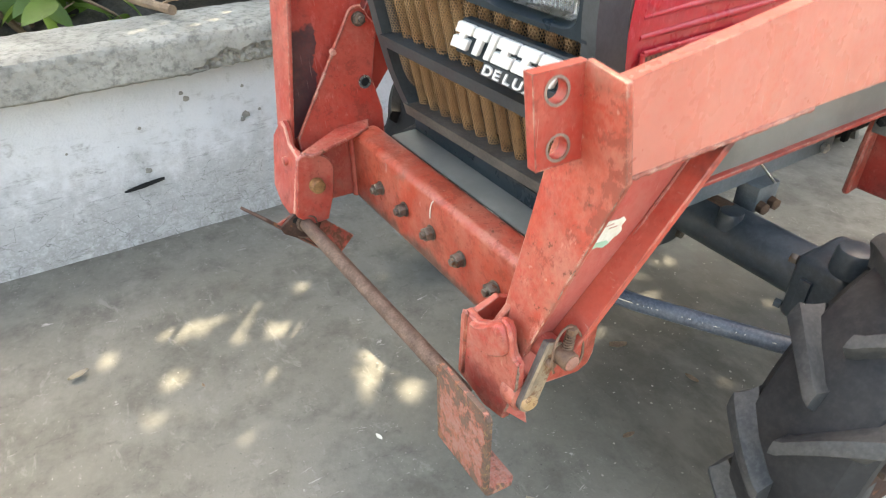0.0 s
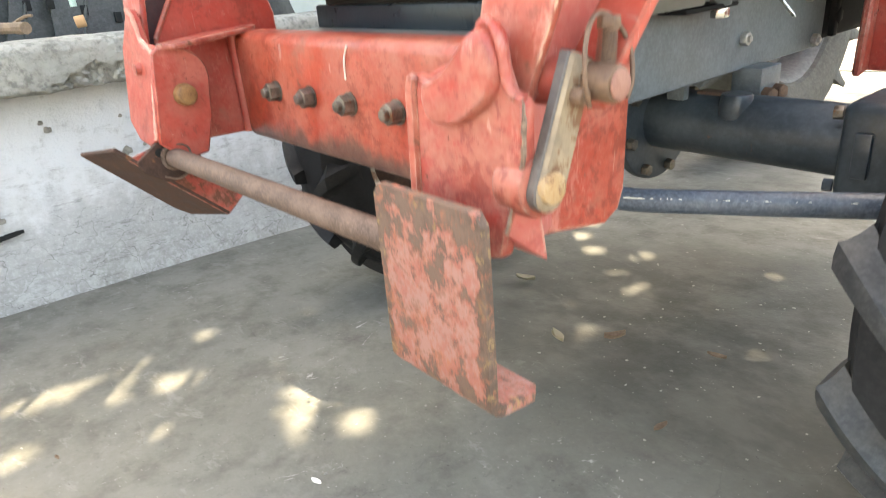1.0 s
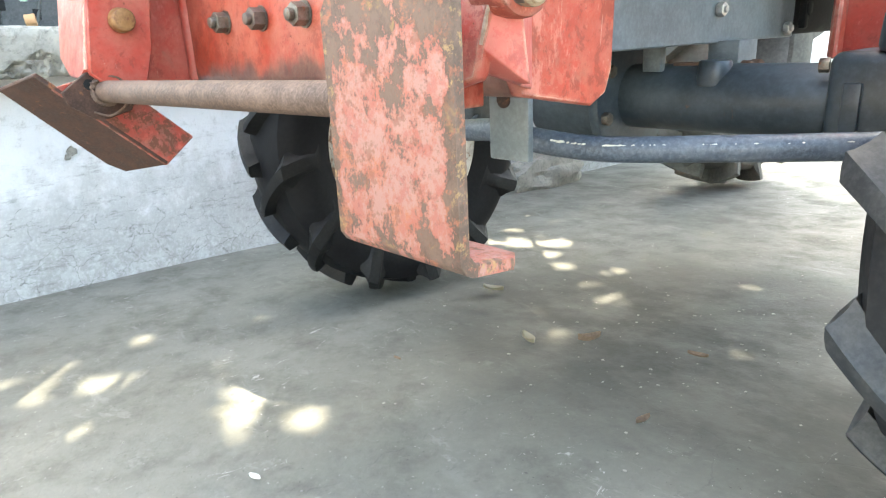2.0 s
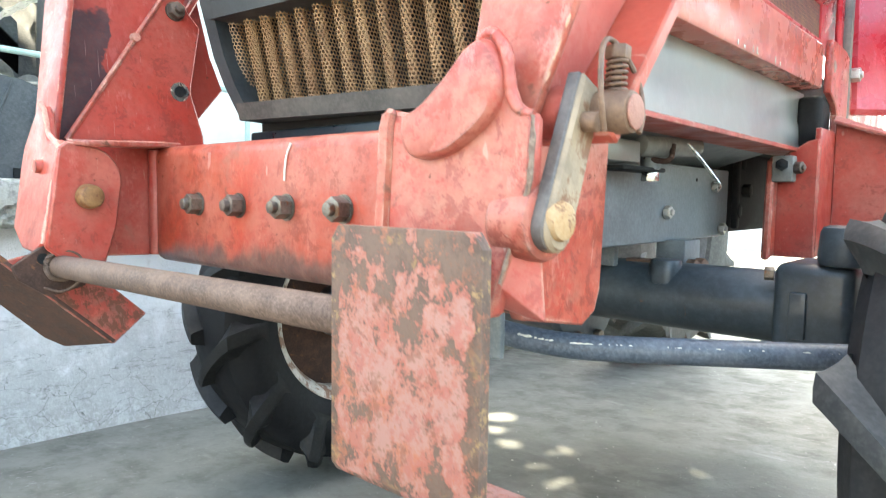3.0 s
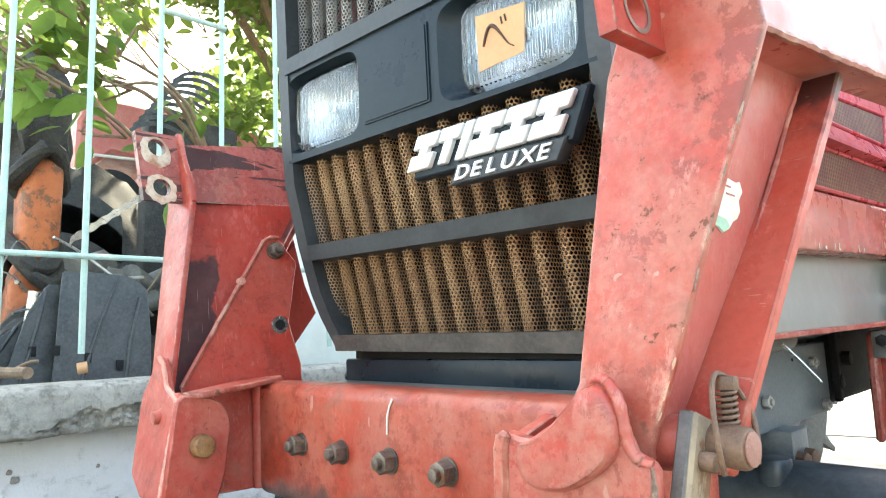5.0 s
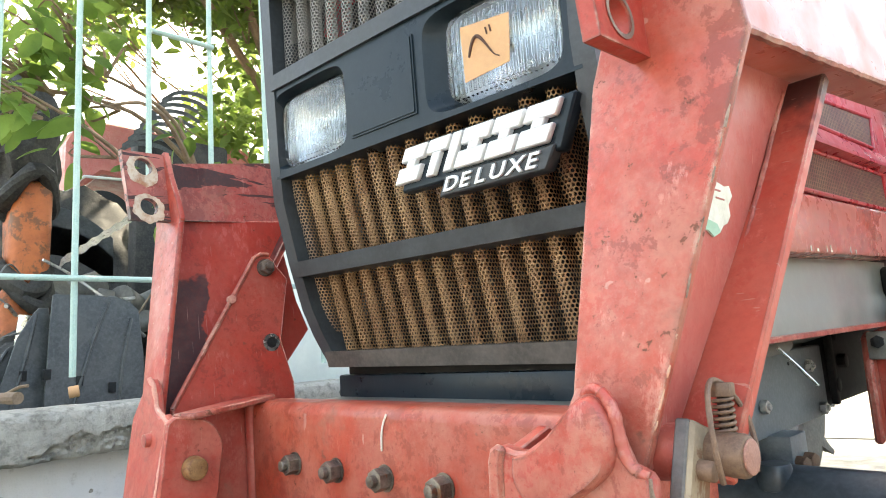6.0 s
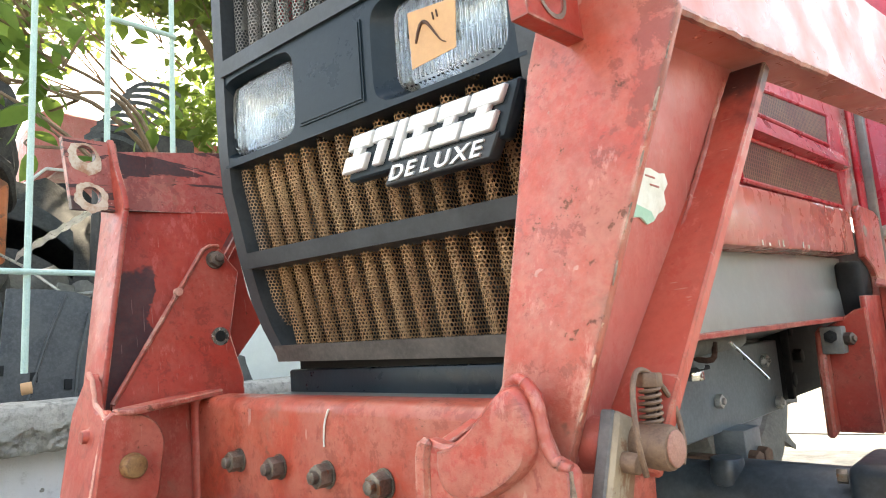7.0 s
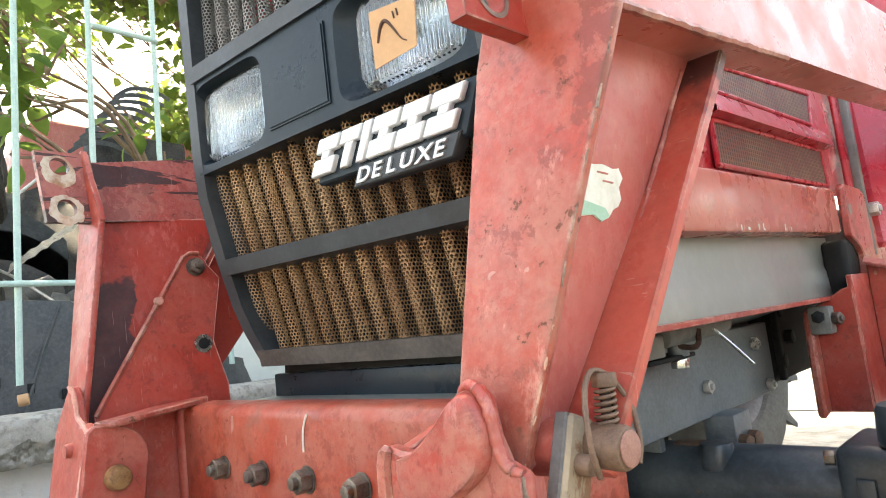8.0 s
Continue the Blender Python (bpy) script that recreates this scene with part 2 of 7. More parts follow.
ZINC_LIGHT = metal_dark("bright_zinc_bolt", (0.34, 0.33, 0.31), (0.50, 0.49, 0.46), 0.35, metal=0.6, scale=60)
NUT_DARK = metal_dark("browned_nut", (0.075, 0.055, 0.046), (0.15, 0.115, 0.095), 0.45, metal=0.5, scale=60)
PIN_BRASS = metal_dark("yellow_passivated_pin", (0.19, 0.092, 0.036), (0.28, 0.155, 0.066), 0.55, metal=0.25, scale=45, rust=0.52)
PIN_FACE = metal_dark("worn_red_brown_pin_end", (0.22, 0.085, 0.062), (0.28, 0.14, 0.105), 0.6, scale=70, grit=0.35)
PIN_ORANGE = metal_dark("orange_rusted_pin", (0.33, 0.185, 0.075), (0.36, 0.25, 0.145), 0.6, metal=0.10, scale=45, rust=0.58)
LEVER_TAN = metal_dark("tan_worn_lever", (0.30, 0.225, 0.15), (0.19, 0.145, 0.105), 0.55, metal=0.15, scale=26, rust=0.52)
LEVER_EDGE = metal_dark("dark_lever_edge", (0.070, 0.062, 0.060), (0.125, 0.108, 0.100), 0.5, metal=0.2, scale=30)
BLACK_PLASTIC = metal_dark("faded_black_plastic", (0.026, 0.031, 0.036), (0.046, 0.053, 0.058), 0.48, scale=14, grit=0.18, spec=0.35)
NAVY_PLASTIC = metal_dark("blue_black_plastic", (0.007, 0.014, 0.020), (0.013, 0.023, 0.031), 0.36, scale=14, grit=0.12, spec=0.22)
DUSTY_PLASTIC = metal_dark("dusty_black_plastic", (0.036, 0.033, 0.031), (0.085, 0.075, 0.067), 0.65, scale=20, grit=0.3)
GREY_PANEL = metal_dark("silver_grey_panel", (0.19, 0.195, 0.18), (0.24, 0.24, 0.22), 0.40, metal=0.35, scale=5, grit=0.1)
GREY_CHASSIS = metal_dark("blue_grey_chassis_paint", (0.108, 0.128, 0.138), (0.168, 0.188, 0.198), 0.40, scale=18, grit=0.25)
AXLE_GREY = metal_dark("dark_slate_axle_paint", (0.030, 0.040, 0.049), (0.058, 0.073, 0.084), 0.40, scale=10, grit=0.3, rust=0.66)
ROD_SLATE = metal_dark("slate_blue_rod_paint", (0.048, 0.066, 0.092), (0.095, 0.115, 0.145), 0.42, scale=25, grit=0.65)
DARK_VOID = metal_dark("dark_machinery_and_shade", (0.012, 0.013, 0.014), (0.024, 0.024, 0.024), 0.75, scale=16, grit=0.15, spec=0.15)
TYRE = metal_dark("tyre_rubber", (0.012, 0.013, 0.016), (0.026, 0.027, 0.029), 0.70, scale=9, grit=0.35, spec=0.3)
# blacker copies of tyre and lug rubber: the far front wheel's shade in colour
TYRE_SHADED = metal_dark("shaded_black_rubber", (0.005, 0.005, 0.006), (0.010, 0.010, 0.011), 0.6, scale=12, grit=0.25, spec=0.14)
LUG_SHADED = metal_dark("shaded_black_lug_rubber", (0.006, 0.006, 0.007), (0.015, 0.015, 0.015), 0.55, scale=16, grit=0.3, spec=0.18)
TYRE_LUG = metal_dark("dusty_lug_rubber", (0.024, 0.027, 0.031), (0.060, 0.061, 0.060), 0.58, scale=14, grit=0.35, spec=0.4)
TYRE_DUSTY = metal_dark("dust_grey_rubber", (0.085, 0.083, 0.074), (0.13, 0.127, 0.113), 0.8, scale=8, grit=0.3, spec=0.2)
RIM_WHITE = metal_dark("flaking_white_rim", (0.50, 0.48, 0.44), (0.33, 0.30, 0.26), 0.6, scale=22, rust=0.5)
FENCE_GREEN = metal_dark("pale_green_fence_paint", (0.30, 0.43, 0.385), (0.38, 0.50, 0.45), 0.5, scale=30, rust=0.66)
PRIMER = metal_dark("chipped_pale_primer", (0.58, 0.51, 0.42), (0.34, 0.17, 0.10), 0.7, scale=42, grit=0.2)
WHITE_BADGE = metal_dark("white_badge_plastic", (0.60, 0.61, 0.61), (0.66, 0.67, 0.67), 0.4, scale=20, grit=0.05)
CARD = metal_dark("brown_card", (0.50, 0.285, 0.145), (0.55, 0.325, 0.17), 0.85, scale=30, grit=0.08)
INK = metal_dark("brown_ink", (0.05, 0.022, 0.014), (0.08, 0.035, 0.022), 0.7, scale=30, grit=0.05)
STICKER_WHITE = metal_dark("torn_white_sticker", (0.68, 0.68, 0.62), (0.55, 0.54, 0.46), 0.5, scale=40, grit=0.1)
STICKER_GREEN = metal_dark("faded_green_sticker", (0.25, 0.45, 0.33), (0.34, 0.52, 0.41), 0.5, scale=40, grit=0.1)
EDGE_BARE = metal_dark("edge_worn_to_dark_steel", (0.095, 0.055, 0.040), (0.36, 0.26, 0.20), 0.6, scale=34, grit=0.3)
EDGE_PALE = metal_dark("edge_chipped_to_primer", (0.42, 0.30, 0.21), (0.52, 0.17, 0.12), 0.7, scale=60, grit=0.3)
WELD = metal_dark("painted_weld_bead", (0.46, 0.17, 0.13), (0.50, 0.29, 0.235), 0.6, scale=45, grit=0.3)
ORANGE_SCRAP = metal_dark("orange_scrap_paint", (0.50, 0.135, 0.040), (0.30, 0.085, 0.035), 0.6, scale=9, rust=0.50)
SCRAP_BLACK = metal_dark("grimy_black_scrap", (0.018, 0.018, 0.018), (0.058, 0.055, 0.051), 0.65, scale=12, grit=0.4, spec=0.3)
SCRAP_GREY = metal_dark("dusty_grey_scrap", (0.11, 0.11, 0.105), (0.19, 0.185, 0.17), 0.6, scale=7, grit=0.3)
COVER_BLACK = metal_dark("dusty_black_cover", (0.018, 0.021, 0.021), (0.052, 0.055, 0.053), 0.45, scale=11, grit=0.45)
SCRAP_GREY2 = metal_dark("dusty_black_plastic_scrap", (0.060, 0.068, 0.068), (0.125, 0.132, 0.130), 0.5, scale=9, grit=0.3)
CHROME = metal_dark("scuffed_bright_steel", (0.60, 0.60, 0.57), (0.42, 0.41, 0.38), 0.25, metal=0.9, scale=20, grit=0.1)
CREAM = metal_dark("cream_rim_paint", (0.60, 0.50, 0.30), (0.52, 0.42, 0.25), 0.5, scale=12)
BARK = metal_dark("brown_bark", (0.15, 0.10, 0.065), (0.24, 0.17, 0.115), 0.85, scale=22)
PALE_SHEET = metal_dark("pale_white_sheet", (0.72, 0.76, 0.69), (0.64, 0.68, 0.62), 0.55, scale=5, grit=0.1)
WHITE_WALL = metal_dark("white_rendered_wall", (0.70, 0.70, 0.69), (0.62, 0.62, 0.61), 0.9, scale=4, grit=0.1)


def perforated(name, tan, light, brown):
    """Brown sheet with rows of round holes, 4.9 mm apart, seen through to the dark behind."""
    n = Nodes(name)
    uv = n.t.nodes.new("ShaderNodeTexCoord").outputs["UV"]
    sep = n.t.nodes.new("ShaderNodeSeparateXYZ")
    n.put(sep.inputs[0], uv)
    pitch_u, pitch_v = 0.0049, 0.0085
    u, v = n.math("DIVIDE", sep.outputs[0], pitch_u), n.math("DIVIDE", sep.outputs[1], pitch_v)

    def cell(a, b):
        du = n.math("MULTIPLY", n.math("SUBTRACT", n.math("FRACT", a), 0.5), pitch_u)
        dv = n.math("MULTIPLY", n.math("SUBTRACT", n.math("FRACT", b), 0.5), pitch_v)
        return n.math("SQRT", n.math("ADD", n.math("POWER", n.math("ABSOLUTE", du), 2.0), n.math("POWER", n.math("ABSOLUTE", dv), 2.0)))

    d = n.math("MINIMUM", cell(u, v), cell(n.math("ADD", u, 0.5), n.math("ADD", v, 0.5)))
    hole = n.math("LESS_THAN", d, 0.00182)
    tone = n.noise(9.0, 4.0, 0.7)
    c = n.mix(n.band(tone, 0.38, 0.68), tan, light)
    c = n.mix(n.band(n.noise(45.0, 4.0, 0.7), 0.52, 0.72, 0.0, 0.6), c, brown)
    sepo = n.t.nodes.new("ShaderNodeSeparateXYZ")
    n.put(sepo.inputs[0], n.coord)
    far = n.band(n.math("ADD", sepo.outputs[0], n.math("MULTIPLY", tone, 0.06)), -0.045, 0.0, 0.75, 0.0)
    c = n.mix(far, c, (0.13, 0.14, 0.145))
    n.finish(c, 0.55, 0.1)
    clear = n.t.nodes.new("ShaderNodeBsdfTransparent")
    m = n.t.nodes.new("ShaderNodeMixShader")
    n.put(m.inputs[0], hole)
    n.put(m.inputs[1], n.bsdf.outputs[0])
    n.put(m.inputs[2], clear.outputs[0])
    n.put(n.out.inputs[0], m.outputs[0])
    return n.mat


PERFORATED = perforated("perforated_brown_sheet", (0.235, 0.135, 0.068), (0.35, 0.225, 0.12), (0.13, 0.058, 0.027))
PERFORATED_GREY = perforated("perforated_grey_sheet", (0.17, 0.16, 0.15), (0.26, 0.245, 0.22), (0.12, 0.09, 0.07))


def concrete_floor():
    n = Nodes("yard_concrete")
    a, b, c0 = n.noise(1.3, 6.0, 0.65), n.noise(7.0, 6.0, 0.7), n.noise(90.0, 4.0, 0.7)
    c = n.mix(n.band(a, 0.38, 0.66), (0.134, 0.131, 0.113), (0.168, 0.165, 0.145))
    c = n.mix(n.band(b, 0.42, 0.70, 0.0, 0.6), c, (0.070, 0.067, 0.056))
    streak = n.noise(5.0, 5.0, 0.7, vec=n.stretch(0.8, 1.25, 1.0))
    c = n.mix(n.band(streak, 0.52, 0.72, 0.0, 0.45), c, (0.225, 0.22, 0.198))
    c = n.mix(n.band(c0, 0.40, 0.85, 0.0, 0.20), c, (0.24, 0.232, 0.210))
    scuff = n.band(n.math("ADD", n.noise(38.0, 5.0, 0.75, vec=n.stretch(1.0, 0.30, 1.0), distortion=1.5), n.math("MULTIPLY", n.noise(3.0, 3.0), 0.35)), 0.835, 0.88, 0.0, 0.75)
    c = n.mix(scuff, c, (0.38, 0.37, 0.35))
    c = n.mix(n.band(n.noise(170.0, 2.0, 0.6), 0.715, 0.75, 0.0, 0.75), c, (0.42, 0.41, 0.38))
    c = n.mix(n.band(n.noise(120.0, 2.5, 0.6, vec=n.stretch(1.0, 1.3, 1.0)), 0.70, 0.74, 0.0, 0.6), c, (0.035, 0.033, 0.028))
    # pale scrapes and darker rubbed marks, a hand's width across
    c = n.mix(n.band(n.noise(15.0, 6.0, 0.78, vec=n.stretch(0.6, 1.3, 1.0), distortion=0.6), 0.57, 0.66, 0.0, 0.42), c, (0.25, 0.245, 0.225))
    c = n.mix(n.band(n.noise(24.0, 6.0, 0.8, vec=n.stretch(1.2, 0.7, 1.0), distortion=0.4), 0.58, 0.68, 0.0, 0.38), c, (0.068, 0.066, 0.058))
    # two broken-edged darker areas: beneath the chassis and round the near front wheel
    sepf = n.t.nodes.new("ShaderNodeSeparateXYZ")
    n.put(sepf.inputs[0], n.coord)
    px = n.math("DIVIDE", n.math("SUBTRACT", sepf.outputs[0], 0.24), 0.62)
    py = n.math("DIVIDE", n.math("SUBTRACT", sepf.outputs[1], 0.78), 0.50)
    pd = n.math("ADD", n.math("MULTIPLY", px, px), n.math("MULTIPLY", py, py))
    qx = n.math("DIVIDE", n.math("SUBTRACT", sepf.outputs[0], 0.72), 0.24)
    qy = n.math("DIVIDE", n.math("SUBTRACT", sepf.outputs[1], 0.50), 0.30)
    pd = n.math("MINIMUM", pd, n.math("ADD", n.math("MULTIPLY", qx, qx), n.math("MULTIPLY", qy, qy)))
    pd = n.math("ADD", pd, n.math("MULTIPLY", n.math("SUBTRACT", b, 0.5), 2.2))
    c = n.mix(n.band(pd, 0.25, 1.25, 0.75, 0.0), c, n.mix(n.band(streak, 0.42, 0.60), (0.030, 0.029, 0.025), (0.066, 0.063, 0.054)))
    vor = n.add("ShaderNodeTexVoronoi", Scale=1.1)
    vor.feature = "DISTANCE_TO_EDGE"
    warp = n.t.nodes.new("ShaderNodeVectorMath")
    warp.operation = "ADD"
    wob = n.add("ShaderNodeTexNoise", Scale=4.0, Detail=5.0)
    n.put(wob.inputs["Vector"], n.coord)
    sc = n.t.nodes.new("ShaderNodeVectorMath")
    sc.operation = "SCALE"
    n.put(sc.inputs[0], wob.outputs["Color"])
    sc.inputs["Scale"].default_value = 0.22
    n.put(warp.inputs[0], n.coord)
    n.put(warp.inputs[1], sc.outputs[0])
    n.put(vor.inputs["Vector"], warp.outputs[0])
    crack = n.band(vor.outputs["Distance"], 0.0, 0.003, 0.18, 0.0)
    c = n.mix(n.math("MULTIPLY", crack, n.band(b, 0.4, 0.6)), c, (0.035, 0.033, 0.03))
    n.bump(n.math("ADD", n.math("MULTIPLY", b, 0.7), n.math("ADD", n.math("MULTIPLY", c0, 0.25), n.math("MULTIPLY", crack, -0.4))), 0.35, 0.01)
    return n.finish(c, n.band(b, 0.3, 0.7, 0.55, 0.80), spec=0.28)


def old_render(name, light, mid, dark, scale=3.0, dirt=0.5, low=None):
    """Lime-washed cement: blotches, scuffs, pits and grime that climbs from the foot of the wall."""
    n = Nodes(name)
    a, b, c0 = n.noise(scale, 6.0, 0.68), n.noise(scale * 6, 6.0, 0.72), n.noise(scale * 34, 4.0, 0.7)
    c = n.mix(n.band(a, 0.35, 0.68), light, mid)
    c = n.mix(n.band(b, dirt, dirt + 0.22, 0.0, 0.65), c, dark)
    pit = n.band(n.noise(scale * 9, 2.0, 0.5, distortion=0.3), 0.765, 0.785)
    c = n.mix(pit, c, tuple(0.35 * v for v in dark))
    if low:
        sep = n.t.nodes.new("ShaderNodeSeparateXYZ")
        n.put(sep.inputs[0], n.coord)
        h = n.math("ADD", sep.outputs[2], n.math("MULTIPLY", n.math("SUBTRACT", b, 0.5), -0.75))
        h = n.math("ADD", h, n.math("MULTIPLY", n.math("SUBTRACT", a, 0.5), -0.35))
        grime = n.mix(n.band(b, 0.35, 0.65), dark, tuple(0.5 * (p + q) for p, q in zip(dark, mid)))
        c = n.mix(n.band(h, low * 0.1, low * 1.2, 0.85, 0.0), c, n.mix(n.band(c0, 0.45, 0.75, 0.0, 0.5), grime, mid))
        cr = n.add("ShaderNodeTexVoronoi", Scale=13.0)
        cr.feature = "DISTANCE_TO_EDGE"
        wv = n.add("ShaderNodeTexNoise", Scale=9.0, Detail=4.0)
        n.put(wv.inputs["Vector"], n.coord)
        sc = n.t.nodes.new("ShaderNodeVectorMath")
        sc.operation = "MULTIPLY_ADD"
        n.put(sc.inputs[0], wv.outputs["Color"])
        sc.inputs[1].default_value = (0.16, 0.16, 0.16)
        n.put(sc.inputs[2], n.coord)
        n.put(cr.inputs["Vector"], n.stretch(1.0, 0.55, 1.25, vec=sc.outputs[0]))
        line = n.math("MULTIPLY", n.band(cr.outputs["Distance"], 0.0, 0.012, 0.75, 0.0), n.band(n.math("ADD", h, n.math("MULTIPLY", a, 0.3)), 0.22, 0.40, 1.0, 0.0))
        c = n.mix(line, c, tuple(0.5 * v for v in dark))
        # level trowel marks that hold dirt near the foot
        trowel = n.math("MULTIPLY", n.band(n.noise(16.0, 7.0, 0.82, vec=n.stretch(1.0, 0.7, 3.6)), 0.53, 0.66, 0.0, 0.55), n.band(h, 0.12, 0.52, 1.0, 0.0))
        c = n.mix(trowel, c, tuple(0.75 * v for v in dark))
    n.bump(n.math("ADD", n.math("MULTIPLY", b, 0.6), n.math("ADD", n.math("MULTIPLY", c0, 0.14), n.math("MULTIPLY", pit, -0.8))), 0.9, 0.012)
    return n.finish(c, 0.9)


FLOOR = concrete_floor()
WALL = old_render("lime_washed_wall", (0.60, 0.61, 0.63), (0.52, 0.53, 0.545), (0.185, 0.182, 0.172), 3.4, 0.56, low=0.31)
COPING = old_render("weathered_cement_coping", (0.37, 0.36, 0.325), (0.245, 0.238, 0.214), (0.095, 0.092, 0.083), 7.0, 0.45)
COPING_CHIP = old_render("broken_cement", (0.30, 0.285, 0.25), (0.22, 0.21, 0.19), (0.12, 0.115, 0.105), 12.0, 0.45)
YARD_FAR = old_render("sunlit_far_paving", (0.20, 0.195, 0.18), (0.155, 0.15, 0.138), (0.10, 0.098, 0.09), 1.0, 0.5)


def leaf_mat(name, base, other, glow=0.35):
    n = Nodes(name)
    r = n.island()
    c = n.mix(r, base, other)
    c = n.mix(n.band(n.noise(40.0, 3.0), 0.4, 0.7, 0.0, 0.4), c, tuple(0.6 * v for v in base))
    n.finish(c, 0.45)
    tr = n.add("ShaderNodeBsdfTranslucent")
    n.put(tr.inputs["Color"], n.mix(0.5, c, (0.33, 0.44, 0.10)))
    m = n.t.nodes.new("ShaderNodeMixShader")
    m.inputs[0].default_value = glow
    n.put(m.inputs[1], n.bsdf.outputs[0])
    n.put(m.inputs[2], tr.outputs[0])
    n.put(n.out.inputs[0], m.outputs[0])
    return n.mat


LEAF = leaf_mat("tree_leaf", (0.045, 0.10, 0.022), (0.12, 0.19, 0.035), 0.6)
LEAF_BROAD = leaf_mat("broad_leaf", (0.05, 0.13, 0.025), (0.15, 0.26, 0.05), 0.5)
LEAF_DRY = leaf_mat("dry_fallen_leaf", (0.20, 0.165, 0.115), (0.28, 0.24, 0.18), 0.1)


def glass_lens():
    n = Nodes("ribbed_headlight_glass")
    n.finish((0.9, 0.92, 0.93), 0.08)
    n.bsdf.inputs["Transmission Weight"].default_value = 1.0
    n.bsdf.inputs["IOR"].default_value = 1.35
    n.bump(n.noise(60.0, 3.0), 0.08, 0.002)
    return n.mat


GLASS = glass_lens()
REFLECTOR = metal_dark("headlight_reflector", (0.62, 0.63, 0.62), (0.50, 0.51, 0.50), 0.26, metal=0.9, scale=30, grit=0.05)


# ---------------------------------------------------------------- mesh helpers
def finish(name, bm, material, smooth=True, angle=35.0):
    bmesh.ops.recalc_face_normals(bm, faces=bm.faces)
    me = bpy.data.meshes.new(name)
    if smooth:
        for f in bm.faces:
            f.smooth = True
        for e in bm.edges:
            e.smooth = len(e.link_faces) == 2 and e.calc_face_angle(3.2) < radians(angle)
    bm.to_mesh(me)
    bm.free()
    for m in material if isinstance(material, (list, tuple)) else (material,):
        me.materials.append(m)
    return me


def part(name, bm, material, parent, label=""):
    ob = new(name, finish(name, bm, material))
    ob.parent = parent
    return tagged(ob, label)


def single(name, bm, material, label, category, kind="", group="", m=None):
    """A thing that is one mesh."""
    ob = new(name, finish(name, bm, material))
    if m is not None:
        ob.matrix_world = m
    return tagged(ob, label, category, group, kind)


def thing(name, m, label, category, kind="", group=""):
    ob = new(name)
    ob.empty_display_size = 0.1
    ob.matrix_world = m
    return tagged(ob, label, category, group, kind)


def bevel(bm, width, segments=2, angle=30.0, geom=None):
    if width <= 0:
        return bm
    edges = geom or [e for e in bm.edges if len(e.link_faces) == 2 and e.calc_face_angle(0) > radians(angle)]
    bmesh.ops.bevel(bm, geom=edges, offset=width, segments=segments, profile=0.5, affect="EDGES", clamp_overlap=True)
    return bm


def box(lo, hi, width=0.0, segments=2, bm=None):
    bm2 = bmesh.new()
    m = Matrix.Translation([(a + b) / 2 for a, b in zip(lo, hi)]) @ Matrix.Diagonal([*(b - a for a, b in zip(lo, hi)), 1])
    bmesh.ops.create_cube(bm2, size=1, matrix=m)
    bevel(bm2, width, segments)
    return joined(bm, bm2)


def joined(bm, other):
    if bm is None:
        return other
    me = bpy.data.meshes.new("tmp")
    other.to_mesh(me)
    other.free()
    bm.from_mesh(me)
    bpy.data.meshes.remove(me)
    return bm


def prism(points, offset, width=0.0, segments=1, bm=None):
    """A flat plate: the outline, thickened by the offset."""
    bm2 = bmesh.new()
    vs = [bm2.verts.new(p) for p in points]
    f = bm2.faces.new(vs)
    r = bmesh.ops.extrude_face_region(bm2, geom=[f])
    bmesh.ops.translate(bm2, vec=offset, verts=[v for v in r["geom"] if isinstance(v, bmesh.types.BMVert)])
    bevel(bm2, width, segments, 50)
    return joined(bm, bm2)


def shaped(outline, axis, at, thick, width=0.0015, lean=None, bm=None):
    """A plate in the plane across axis: outline gives the two other coordinates. lean moves points along the axis."""
    pts = []
    for a, b in outline:
        c = at + (lean(a, b) if lean else 0)
        pts.append({"x": (c, a, b), "y": (a, c, b), "z": (a, b, c)}[axis])
    off = {"x": (thick, 0, 0), "y": (0, thick, 0), "z": (0, 0, thick)}[axis]
    return prism(pts, off, width, 1, bm)


def cyl(a, b, r, segs=24, r2=None, width=0.0, bm=None):
    a, b = Vector(a), Vector(b)
    bm2 = bmesh.new()
    m = Matrix.Translation((a + b) / 2) @ (b - a).to_track_quat("Z", "Y").to_matrix().to_4x4()
    bmesh.ops.create_cone(bm2, cap_ends=True, segments=segs, radius1=r, radius2=r if r2 is None else r2, depth=(b - a).length, matrix=m)
    if width:
        bevel(bm2, width, 2, 60)
    return joined(bm, bm2)


